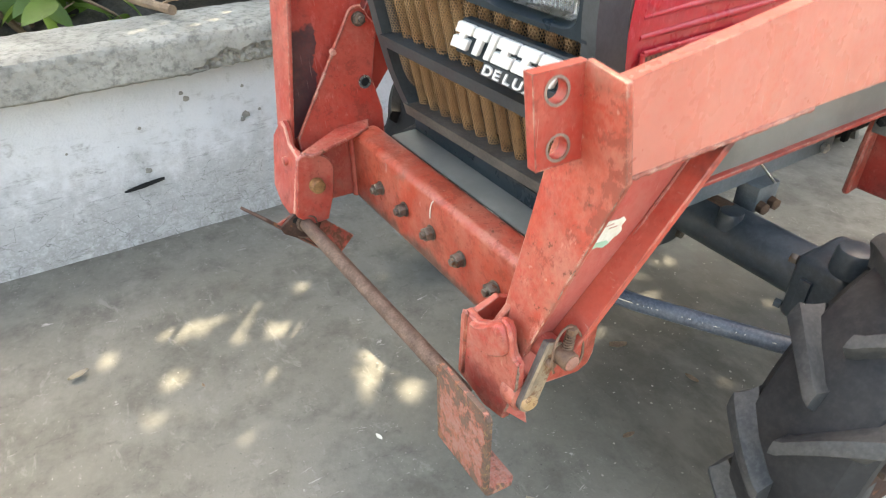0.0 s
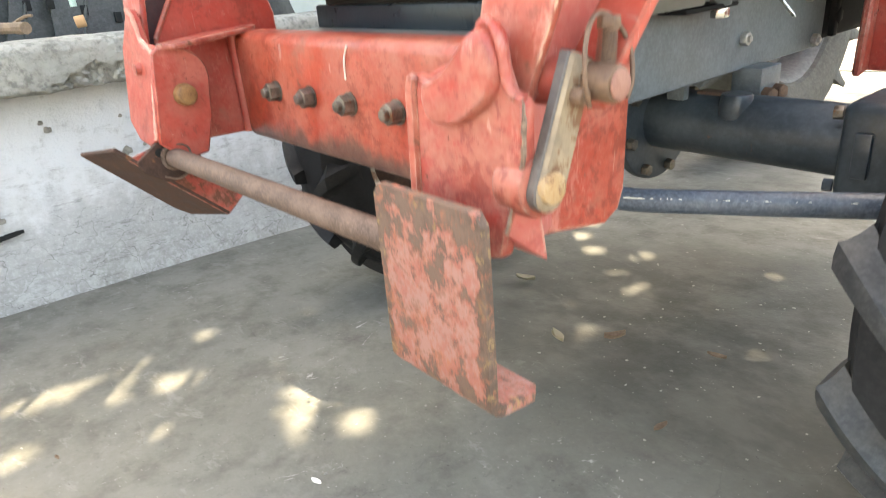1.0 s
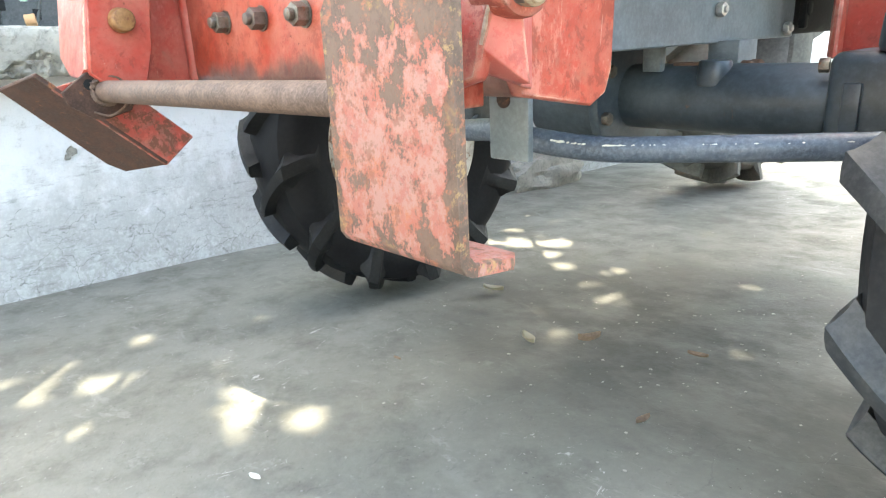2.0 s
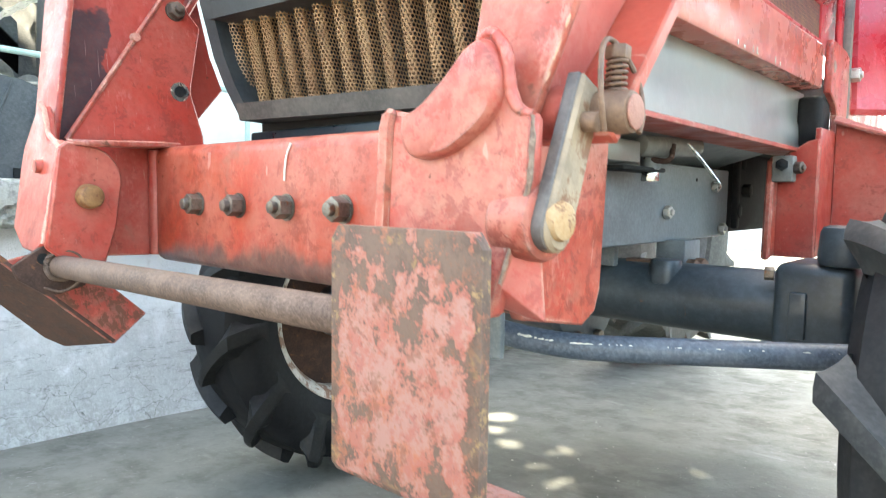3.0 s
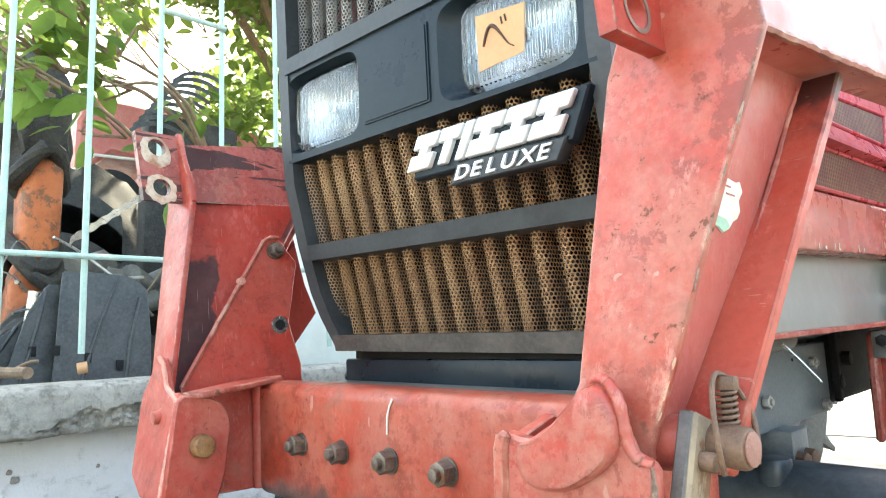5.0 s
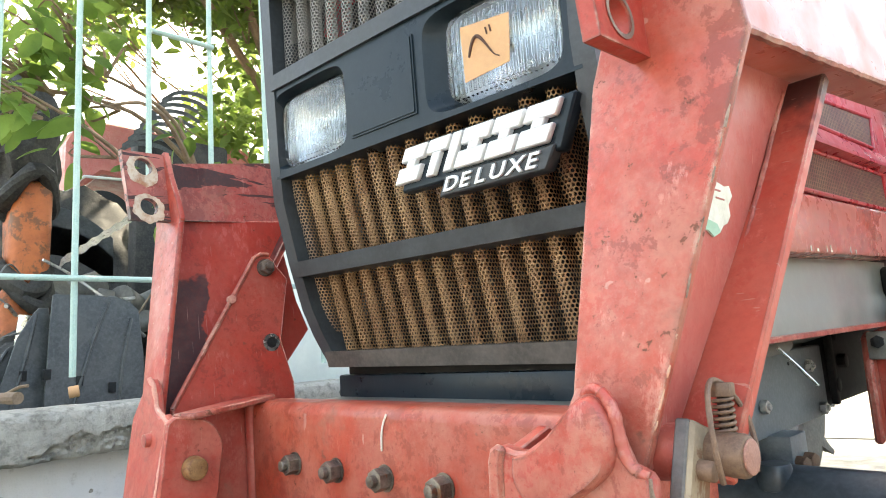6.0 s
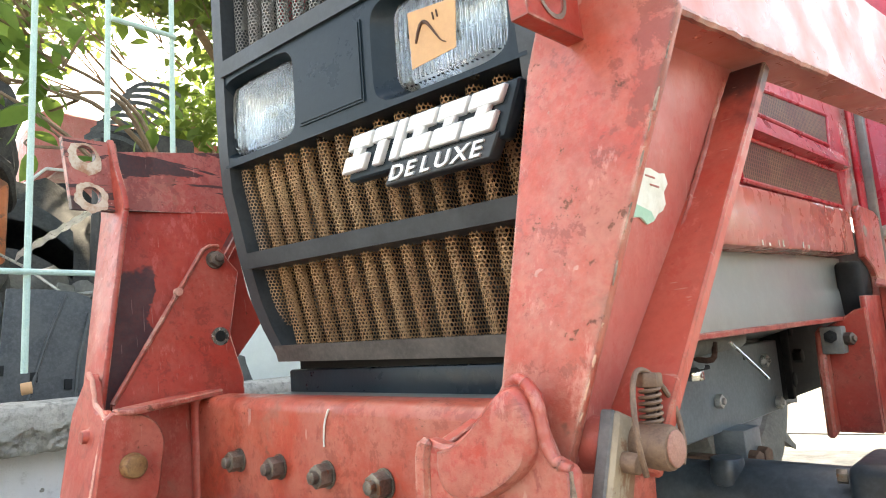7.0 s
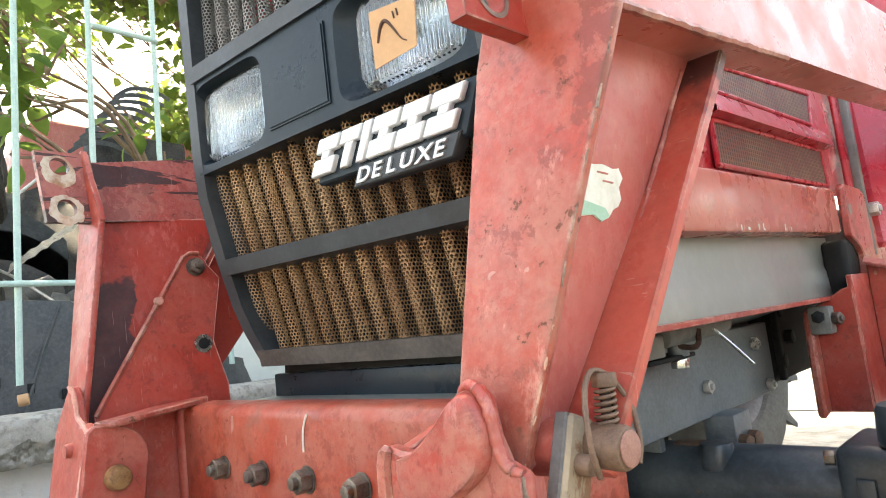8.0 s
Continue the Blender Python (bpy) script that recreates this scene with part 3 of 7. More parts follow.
def tube(points, r, segs=12, bm=None, wobble=0.0, closed=False, taper=None):
    """A round bar along a path."""
    pts = [Vector(p) for p in points]
    bm2 = bmesh.new()
    rings, up = [], Vector((0.13, 0.27, 1)).normalized()
    for i, p in enumerate(pts):
        d = (pts[(i + 1) % len(pts)] - pts[i - 1]) if closed else (pts[min(i + 1, len(pts) - 1)] - pts[max(i - 1, 0)])
        d.normalize()
        side = d.cross(up)
        side = side.normalized() if side.length > 1e-4 else d.orthogonal().normalized()
        top = side.cross(d)
        rr = r * (taper(i / max(1, len(pts) - 1)) if taper else 1) * (1 + wobble * random.uniform(-1, 1))
        rings.append([bm2.verts.new(p + rr * (math.cos(k) * side + math.sin(k) * top)) for k in np.linspace(0, 2 * math.pi, segs, endpoint=False)])
    for a, b in zip(rings, rings[1:] + ([rings[0]] if closed else [])):
        for k in range(segs):
            bm2.faces.new((a[k], a[(k + 1) % segs], b[(k + 1) % segs], b[k]))
    if not closed:
        bm2.faces.new(rings[0][::-1])
        bm2.faces.new(rings[-1])
    return joined(bm, bm2)


def smooth_path(points, steps=8):
    """Catmull-Rom through the points."""
    p = [Vector(q) for q in points]
    p = [2 * p[0] - p[1], *p, 2 * p[-1] - p[-2]]
    out = []
    for i in range(1, len(p) - 2):
        for s in range(steps):
            t = s / steps
            out.append(0.5 * ((2 * p[i]) + (p[i + 1] - p[i - 1]) * t + (2 * p[i - 1] - 5 * p[i] + 4 * p[i + 1] - p[i + 2]) * t * t + (3 * p[i] - p[i - 1] - 3 * p[i + 1] + p[i + 2]) * t ** 3))
    return out + [p[-2]]


def weld(points, r=0.0035, bm=None, wobble=0.14):
    """A lumpy bead along a seam."""
    path = []
    for a, b in zip(points, points[1:]):
        n = max(2, int((Vector(b) - Vector(a)).length / 0.005))
        path += [Vector(a).lerp(Vector(b), i / n) for i in range(n)]
    path.append(Vector(points[-1]))
    path = [p + Vector([random.uniform(-0.0004, 0.0004) for _ in range(3)]) for p in path]
    return tube(path, r, 7, bm, wobble=wobble)


def arc(cx, cy, r, a0, a1, n=8):
    return [(cx + r * math.cos(radians(a)), cy + r * math.sin(radians(a))) for a in np.linspace(a0, a1, n)]


def hexbolt(p, axis, size, height, stub=0.0, stub_r=None, washer=0.0):
    """A hexagon nut or head at p, pointing along axis, with the bolt's end standing out of it."""
    p, axis = Vector(p), Vector(axis).normalized()
    bm = cyl(p, p + axis * height, size / 2 / math.cos(math.pi / 6), 6, width=size * 0.05)
    if washer:
        cyl(p, p + axis * washer, size * 0.66, 20, bm=bm)
    if stub:
        cyl(p + axis * height * 0.8, p + axis * (height + stub), stub_r or size * 0.28, 14, width=0.001, bm=bm)
    return bm
# ---------------------------------------------------------------- the yard: floor, wall, fence
def ground():
    bm = bmesh.new()
    bmesh.ops.create_grid(bm, x_segments=120, y_segments=120, size=3.0, matrix=Matrix.Translation((0, 1.2, 0)))
    for v in bm.verts:
        v.co.z = 0.006 * noise.noise((v.co.x * 1.3, v.co.y * 1.3, 0)) - 0.004
    edge = [e for e in bm.edges if len(e.link_faces) == 1]
    r = bmesh.ops.extrude_edge_only(bm, edges=edge)
    for v in [g for g in r["geom"] if isinstance(g, bmesh.types.BMVert)]:
        d = Vector((v.co.x, v.co.y - 1.2, 0))
        v.co = Vector((0, 1.2, -0.01)) + d * 60
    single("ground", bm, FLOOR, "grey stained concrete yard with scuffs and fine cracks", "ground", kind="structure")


ground()


def wall_x(y):
    return -1.085 - 0.055 * y


def garden_wall():
    wall = thing("wall_west", Matrix(), "low lime-washed masonry wall with grimy foot and thick cement coping", "wall", kind="structure")
    bm = bmesh.new()
    ys, zs = np.linspace(-2.0, 3.7, 121), np.linspace(-0.05, 0.56, 15)
    grid = []
    for y in ys:
        row = []
        for z in zs:
            bulge = 0.007 * noise.noise((0, y * 2.2, z * 3)) + 0.003 * noise.noise((3, y * 9, z * 9)) + (0.012 * max(0, 0.10 - z) / 0.10)
            row.append(bm.verts.new((wall_x(y) + bulge, y, z)))
        grid.append(row)
    for a, b in zip(grid, grid[1:]):
        for k in range(len(zs) - 1):
            bm.faces.new((a[k], b[k], b[k + 1], a[k + 1]))
    box((-1.44, -2.0, -0.05), (-1.24, 3.7, 0.55), bm=bm)
    part("masonry", bm, WALL, wall)
    # coping: a thick cement cap with a ragged, broken lower edge
    bm = bmesh.new()
    rows = []
    ys = np.concatenate([np.linspace(-2.0, -0.6, 70), np.linspace(-0.595, 0.6, 240), np.linspace(0.62, 3.72, 170)])
    for y in ys:
        zt = 0.634 + 0.028 * min(y, 1.5)
        ragged = 0.010 * noise.noise((y * 6, 0, 0)) + 0.006 * noise.noise((y * 31, 2, 0))
        zb = 0.520 + 0.022 * y + 0.45 * ragged
        # the face has broken away below this line, leaving a rough hollow
        line = float(np.interp(y, (-2.0, -0.155, -0.145, -0.08, -0.04, 0.026, 0.06, 0.13, 0.32, 0.42, 0.45, 1.3, 1.4, 1.8, 1.9, 6.0), (0.49, 0.50, 0.512, 0.533, 0.546, 0.583, 0.568, 0.585, 0.572, 0.55, 0.52, 0.53, 0.58, 0.58, 0.54, 0.54))) + 0.010 * noise.noise((y * 45, 3, 0))
        x0 = wall_x(y) + 0.095 + 0.006 * noise.noise((y * 5, 0, 7)) + 0.003 * noise.noise((y * 40, 0, 7))
        prof = [(x0 - 0.125, zb + 0.004), (x0 - 0.060, zb + 0.002)]
        for s in np.linspace(0, 1, 22):
            z = zb + (zt - 0.022 - zb) * s
            under = line - z
            back = 0.0
            if under > 0:
                q = Vector((x0 * 40, y * 40, z * 40))
                back = min(1.0, under / 0.004) * (0.008 + 0.20 * min(under, 0.07) + 0.013 * noise.noise(q) + 0.008 * noise.noise(q * 2.7) + 0.004 * noise.noise(q * 6.5))
            prof.append((x0 - max(0.0, back) - 0.012 * max(0.0, 1 - s * 9) ** 2, z))
        prof += [(x0 - 0.006, zt - 0.008), (x0 - 0.020, zt), (x0 - 0.10, zt + 0.006), (x0 - 0.28, zt + 0.004), (x0 - 0.29, zt - 0.02), (x0 - 0.29, zb)]
        rows.append([bm.verts.new((px + 0.0025 * noise.noise((px * 60, y * 60, pz * 60)), y, pz + 0.003 * noise.noise((px * 25, y * 25, 9)))) for px, pz in prof])
    for a, b in zip(rows, rows[1:]):
        for k in range(len(a)):
            bm.faces.new((a[k], a[(k + 1) % len(a)], b[(k + 1) % len(a)], b[k]))
    part("coping", bm, COPING, wall, "thick weathered cement coping with a broken lower edge")
    # the slot and the cracks in the face
    bm = bmesh.new()
    for k in range(14):
        y = -0.325 + k * 0.0085
        z = 0.178 + 0.0012 * k + 0.004 * noise.noise((k, 0, 0))
        w = 0.0068 * math.sin(math.pi * (k + 0.9) / 16) ** 0.5 + 0.0015 * noise.noise((k * 0.7, 3, 0))
        box((wall_x(y) + 0.004, y - 0.005, z - w), (wall_x(y) + 0.0075, y + 0.005, z + w), bm=bm)
    part("crack", bm, DARK_VOID, wall, "dark slot broken into the face")
    bm = bmesh.new()
    rng = random.Random(4)
    for y, z, s in ((0.073, 0.343, 0.012), (0.061, 0.329, 0.007), (-0.101, 0.426, 0.008), (-0.112, 0.445, 0.006), (-0.247, 0.364, 0.005), (0.074, 0.435, 0.005), (-0.25, 0.229, 0.008), (0.12, 0.352, 0.005), (-0.45, 0.33, 0.004)):
        b2 = bmesh.new()
        bmesh.ops.create_icosphere(b2, subdivisions=2, radius=s)
        for v in b2.verts:
            v.co *= 1 + 0.8 * noise.noise(v.co * 160)
            v.co.x *= 0.25
            v.co += Vector((wall_x(y) + 0.004, y, z))
        joined(bm, b2)
    part("pit", bm, COPING_CHIP, wall, "chipped pits where the render broke away")
    # rough lump of old footing at the foot of the wall
    bm = bmesh.new()
    bmesh.ops.create_icosphere(bm, subdivisions=4, radius=1)
    for v in bm.verts:
        k = 1 + 0.28 * noise.noise(v.co * 2.1) + 0.12 * noise.noise(v.co * 6)
        v.co = Vector((-1.13, 2.0, 0.03)) + Vector((v.co.x * 0.10, v.co.y * 0.26, v.co.z * 0.12)) * k
    single("footing_lump", bm, COPING_CHIP, "rough lump of broken cement at the wall's foot", "rubble")


garden_wall()


def fence():
    f = thing("mesh_fence", Matrix.Translation((-1.22, 0, 0.64)), "pale green welded bar fence above the wall", "fence")
    for i, y in enumerate(np.arange(-0.14, 3.4, 0.192)):
        low = (0.76, 0.71, 1.24, 0.72)[i % 4] if i < 4 else 0.72
        bm = tube([(0, 0.03 * (1 - z) * 0.6 + y, z - 0.64) for z in np.linspace(low, 2.6, 12)], 0.0085, 10)
        part("bar", bm, FENCE_GREEN, f)
    for z, ys, ye in ((0.968, -1.6, 3.4), (1.745, 0.235, 0.43), (2.4, -1.6, 3.4)):
        part("rail", tube([(0.012, y, z - 0.64 + 0.01 * math.sin(3 * y)) for y in np.linspace(ys, ye, 20)], 0.0085, 10), FENCE_GREEN, f)
    for y in np.arange(-1.5, -0.2, 0.195):
        part("bar", tube([(0, y, z - 0.64) for z in np.linspace(0.72, 2.6, 6)], 0.0085, 10), FENCE_GREEN, f)


fence()


def far_yard():
    # sunlit paving behind the tractor, with white painted lines
    bm = box((-3.0, 5.2, -0.02), (9.0, 31.9, 0.004))
    single("far_paving", bm, YARD_FAR, "pale sunlit paving behind the tractor", "paving", kind="structure")
    for k in range(5):
        bm = box((-0.9 + 0.28 * k, 6.3 + 0.5 * k, 0.003), (0.5 + 0.28 * k, 6.42 + 0.5 * k, 0.008))
        single("painted_line", bm, WHITE_BADGE, "white line painted on the paving", "road marking", group="painted lines")
    bm = box((-24, 32.0, 0), (24, 32.3, 2.6), 0.01)
    single("wall_north", bm, WHITE_WALL, "pale rendered boundary wall far behind", "wall", kind="structure")


far_yard()


def pale_panel():
    """White sheet-metal boards that stand behind the fence past the scrap."""
    for k in range(3):
        y = 0.80 + 0.86 * k
        bm = box((-1.72 - 0.012 * k, y, 0.45), (-1.70 - 0.012 * k, y + 0.84, 1.50), 0.004)
        p = single("sheet_panel", bm, PALE_SHEET, "plain white sheet panel standing behind the fence", "panel", group="white sheet panels")
        part("edge_fold", box((-1.70 - 0.012 * k, y + 0.01, 0.45), (-1.685 - 0.012 * k, y + 0.03, 1.50), 0.003), PALE_SHEET, p)
        part("edge_fold", box((-1.70 - 0.012 * k, y + 0.81, 0.45), (-1.685 - 0.012 * k, y + 0.83, 1.50), 0.003), PALE_SHEET, p)


pale_panel()

# ---------------------------------------------------------------- tractor frame of reference
PIVOT = Vector((0.173, 0, 0.552))
EX = Vector((1, 0, -0.035)).normalized()
EY = Vector((0, 1, 0.045))
EY = (EY - EX * EY.dot(EX)).normalized()
EZ = EX.cross(EY)
LEVEL = Matrix.Translation(PIVOT) @ Matrix((EX, EY, EZ)).transposed().to_4x4() @ Matrix.Translation(-PIVOT)
MID = 0.173          # the machine's middle


def mx(x):
    return 2 * MID - x


# ---------------------------------------------------------------- front loader
loader = thing("front_loader", LEVEL, "red steel front loader frame without bucket, paint faded and rusting", "loader")


def cross_beam():
    bm = box((-0.118, 0.0, 0.478), (0.464, 0.056, 0.622), 0.014, 4)
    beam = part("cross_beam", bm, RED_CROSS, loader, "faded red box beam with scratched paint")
    for i in range(5):
        m = (ZINC, NUT_DARK, ZINC, ZINC, ZINC)[i]
        part("bolt", hexbolt((0.0865 * i, -0.0005, 0.552), (0, -1, 0), 0.0205, 0.0145, 0.006, 0.0062, 0.0010), m, beam, "zinc nut on a threaded bolt")
    part("scratch", tube(smooth_path([(0.181, -0.0012, 0.614), (0.174, -0.001, 0.603), (0.171, -0.001, 0.590), (0.170, -0.001, 0.578)]), 0.0011, 5), STICKER_WHITE, beam, "pale drip of paint")


cross_beam()


def flange_y(z):
    return -0.088 + max(0.0, z - 0.6) * 0.17


def arm(side):
    """One loader arm: s maps distances out from the machine's middle; side is +1 for the near arm, -1 for the far one."""
    near = side > 0

    def X(x):
        return x if near else mx(x)

    def dx(v):
        return v if near else -v

    a = loader
    flange_mat = RED_FADED if near else RED
    fwd = 0.0 if near else -0.028        # the far arm stands a little further forward
    # front flange: wide plate leaning back and outwards
    zt = 0.845 if near else 0.872
    yt = flange_y(zt) + fwd
    rise = zt - 0.845

    def fold_y(z):
        """Leans back up to the fold, then a little forwards; the fold itself is rounded."""
        below, above = flange_y(z) + fwd, yt - (z - zt) * 0.10
        k = min(1.0, max(0.0, (z - zt + 0.006) / 0.012))
        return below + (above - below) * k * k * (3 - 2 * k) if k < 1 else above

    rows = [((0.466 + (z - 0.6) * (0.080 if near else 0.139), z), ((0.5156 + (z - 0.6) * 0.295) if near else (0.530 + (z - 0.6) * 0.224), z)) for z in (0.600, 0.66, 0.72, 0.78, zt - 0.014, zt - 0.006, zt - 0.003)]
    rows += [((0.486 if near else 0.501, zt), (0.588 if near else 0.590, zt)), ((0.4875 if near else 0.5015, zt + 0.003), (0.5875 if near else 0.5895, zt + 0.003)), ((0.489 if near else 0.502, zt + 0.006), (0.587 if near else 0.589, zt + 0.006)),
             ((0.497 if near else 0.505, zt + 0.023), (0.5855, zt + 0.023)), ((0.520, zt + 0.060), (0.5822, zt + 0.060)), ((0.530, zt + 0.099), (0.579, zt + 0.092))]
    bm = bmesh.new()
    grid = [[bm.verts.new((X(px), fold_y(pz) + d, pz)) for (px, pz), d in ((p, 0.0), (q, 0.0), (q, 0.008), (p, 0.008))] for p, q in rows]
    for p, q in zip(grid, grid[1:]):
        for k in range(4):
            bm.faces.new((p[k], p[(k + 1) % 4], q[(k + 1) % 4], q[k]))
    bm.faces.new(grid[0])
    bm.faces.new(grid[-1])
    bmesh.ops.recalc_face_normals(bm, faces=bm.faces)
    bevel(bm, 0.0018, 2, 50)
    part("front_flange", bm, flange_mat, a, "folded front plate of the arm")
    # forward ear with two real holes
    bm = bmesh.new()
    lift = 0.0 if near else 0.026
    hole_z = (0.866 + lift, 0.921 + lift)
    y0, y1, z0, z1 = -0.101, -0.038, 0.847 + lift, 0.941 + lift
    if not near:
        y0, y1 = -0.122, -0.056
    yc = y0 + 0.026
    n, r = 20, 0.0115
    x_in, x_out = (0.517, 0.529) if near else (0.533, 0.545)
    zc = [z0, (hole_z[0] + hole_z[1]) / 2, z1]
    for i in (0, 1):
        loop_in, loop_out = [], []
        turns = [2 * math.pi * (k + 0.5) / 20 for k in range(20)]
        turns += [math.atan2(zz - hole_z[i], yy - yc) % (2 * math.pi) for yy in (y0, y1) for zz in (zc[i], zc[i + 1])]
        n = len(turns)
        for t in sorted(turns):
            c, q = math.cos(t), math.sin(t)
            reach = min(((y1 - yc) if c > 0 else (yc - y0)) / max(abs(c), 1e-6), ((zc[i + 1] - hole_z[i]) if q > 0 else (hole_z[i] - zc[i])) / max(abs(q), 1e-6))
            loop_in.append((yc + r * c, hole_z[i] + r * q))
            loop_out.append((yc + reach * c, hole_z[i] + reach * q))
        vi = [[bm.verts.new((X(xx), py - 0.13 * (pz - z0), pz)) for py, pz in loop_in] for xx in (x_in, x_out)]
        vo = [[bm.verts.new((X(xx), py - 0.13 * (pz - z0), pz)) for py, pz in loop_out] for xx in (x_in, x_out)]
        for k in range(n):
            j = (k + 1) % n
            bm.faces.new((vi[0][k], vi[0][j], vo[0][j], vo[0][k]))
            bm.faces.new((vi[1][k], vi[1][j], vo[1][j], vo[1][k]))
            bm.faces.new((vi[0][k], vi[0][j], vi[1][j], vi[1][k]))
            if max(abs(loop_out[k][1] - zc[1]), abs(loop_out[j][1] - zc[1])) > 1e-5:
                bm.faces.new((vo[0][k], vo[0][j], vo[1][j], vo[1][k]))
    bmesh.ops.remove_doubles(bm, verts=bm.verts, dist=0.0003)
    ear = part("hole_ear", bm, RED if near else RED_SCRAPED, a, "forward ear with two holes, paint worn to metal round them")
    xs = X(x_out) + dx(0.0006) if near else X(x_in) + 0.0006
    for z in hole_z:
        ring = bmesh.new()
        vs = []
        for k in range(40):
            t = k * math.pi / 20
            wide = 0.0135 if near else 0.0195 + (0.0075 if z > 0.92 else 0.003) * math.cos(t + 1.9) + 0.004 * noise.noise((math.cos(t) * 2.4, math.sin(t) * 2.4, z * 41))
            wide += 0.002 * noise.noise((math.cos(t) * 6, math.sin(t) * 6, z * 50))
            vs.append([ring.verts.new((xs, yc - 0.13 * (z + rr * math.sin(t) - z0) + rr * math.cos(t), z + rr * math.sin(t))) for rr in (0.0116, 0.0126 if near else 0.014, max(0.0145, wide))])
        for k in range(40):
            for q in (0, 1):
                ring.faces.new((vs[k][q], vs[(k + 1) % 40][q], vs[(k + 1) % 40][q + 1], vs[k][q + 1]))
        part("worn_ring", ring, WORN_EDGE if near else PRIMER, ear, "bare worn ring round the hole")

    # web and rear flange: the web widens upwards into a triangular brace
    def web_x(z):
        return 0.505 + (z - 0.6) * 0.15

    web = [(-0.080 + fwd, 0.600), (yt + 0.007, zt + 0.006), (0.124, zt + 0.017), (-0.045, 0.625)]
    bm = shaped(web, "x", 0, dx(0.010), 0.001, lean=lambda p, q: X(web_x(q)))
    part("web", bm, RED_WEB if near else RED_PATCHED, a, "" if near else "red web with a dark stripe behind the front flange")
    rib0, rib1 = Vector((0, -0.060, 0.600)), Vector((0, 0.117, zt + 0.013))
    d = (rib1 - rib0).normalized()
    nrm = Vector((0, d.z, -d.y)) * 0.010
    pts = [(X(0.495), rib0.y, rib0.z), (X(0.551), rib0.y, rib0.z), (X(0.579), rib1.y, rib1.z), (X(0.525), rib1.y, rib1.z)]
    bm = prism(pts, nrm, 0.0015)
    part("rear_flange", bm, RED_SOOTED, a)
    # box boom running back over the wheels
    bm = bmesh.new()
    ends = []
    for y, z0, h, xo in ((-0.040 + fwd, 0.8485, 0.088, 0.583), (0.17, 0.862, 0.110, 0.594), (0.62, 0.886, 0.112, 0.6195), (1.9, 0.955, 0.11, 0.69)):
        xi = xo - (0.046 if y < 0.1 else 0.036)
        ends.append([bm.verts.new((X(px), y - (0.010 if y < 0 and pz > z0 + 0.02 else 0.002), pz + rise)) for px, pz in ((xi, z0), (xo, z0), (xo - 0.008, z0 + h), (xo - 0.030, z0 + h - 0.004))])
    for p, q in zip(ends, ends[1:]):
        for k in range(4):
            bm.faces.new((p[k], p[(k + 1) % 4], q[(k + 1) % 4], q[k]))
    bm.faces.new(ends[0])
    bm.faces.new(ends[-1])
    bevel(bm, 0.010, 4, 40)
    part("boom", bm, RED_BOOM if near else RED_SCRAPED, a, "box-section boom" if near else "box-section boom scraped through to dark metal")
    part("weld_bead", weld([(X(0.582), -0.036, 0.847 + rise), (X(0.590), 0.11, 0.856 + rise), (X(0.5955), 0.205, 0.8625 + rise)], 0.0032), RED_FADED, a)
    e0, e1 = Vector((X(0.5162 if near else 0.5305), flange_y(0.602) + fwd + 0.0012, 0.602)), Vector((X(0.5876 if near else 0.590), yt + 0.0012, zt))
    wear, k = random.Random(12 + side), 0.0
    while k < 0.95:
        run = wear.uniform(0.012, 0.06)
        pale = wear.random() < (0.75 if k < 0.45 else 0.2)
        part("worn_edge", weld([e0.lerp(e1, k), e0.lerp(e1, min(1.0, k + run))], wear.uniform(0.0004, 0.0008), wobble=0.6), EDGE_PALE if pale else EDGE_BARE, a, "edge worn through the paint")
        k += run + wear.uniform(0.005, 0.09)
    if near:
        part("weld_bead", weld([(0.5265, -0.030, 0.630), (0.5525, 0.1045, 0.848)], 0.0019, wobble=0.06), RED_WEB, a)
    if not near:
        part("weld_bead", weld([(X(web_x(0.64) + (0.010)), -0.028, 0.640), (X(web_x(0.84) + 0.010), 0.100, 0.842)], 0.0026), RED, a)
    # inner side plate that carries the cross beam
    def plate_x(z):
        return 0.466 + max(0.0, z - 0.62) * 0.17

    side_out = [(-0.030, 0.484) if near else (-0.085, 0.487), (0.020 if not near else 0.050, 0.484 if not near else 0.470), (0.068, 0.478), (0.075, 0.495), (0.075, 0.640), (0.062, 0.700), (0.085, 0.790)] + \
        arc(0.050, 0.806, 0.020, 10, 130, 6) + [(-0.098, 0.622)]
    bm = shaped(side_out, "x", 0, dx(0.010), 0.0015, lean=lambda p, q: X(plate_x(q)))
    part("side_plate", bm, RED_FADED if near else RED, a)
    if not near:
        # raised edge of the plate, its top bolt and its threaded hole
        part("plate_edge", tube([(X(plate_x(z)) + 0.0005, y, z) for y, z in [(-0.098, 0.624), (0.034, 0.820), (0.045, 0.826), (0.058, 0.826)]], 0.0032, 8), RED_FADED, a)
        b = hexbolt((X(plate_x(0.806)) + 0.001, 0.050, 0.806), (1, 0, 0.1), 0.0195, 0.011, 0.006, 0.0055, 0.002)
        part("bolt", b, NUT_DARK, a, "browned bolt")
        bm = cyl((X(plate_x(0.70)) - 0.004, 0.046, 0.698), (X(plate_x(0.70)) + 0.0025, 0.046, 0.698), 0.0125, 20)
        part("threaded_bush", bm, CHROME, a, "bare metal threaded bush")
        bm = cyl((X(plate_x(0.70)), 0.046, 0.698), (X(plate_x(0.70)) + 0.0032, 0.046, 0.698), 0.0075, 16)
        part("bush_hole", bm, DARK_VOID, a)
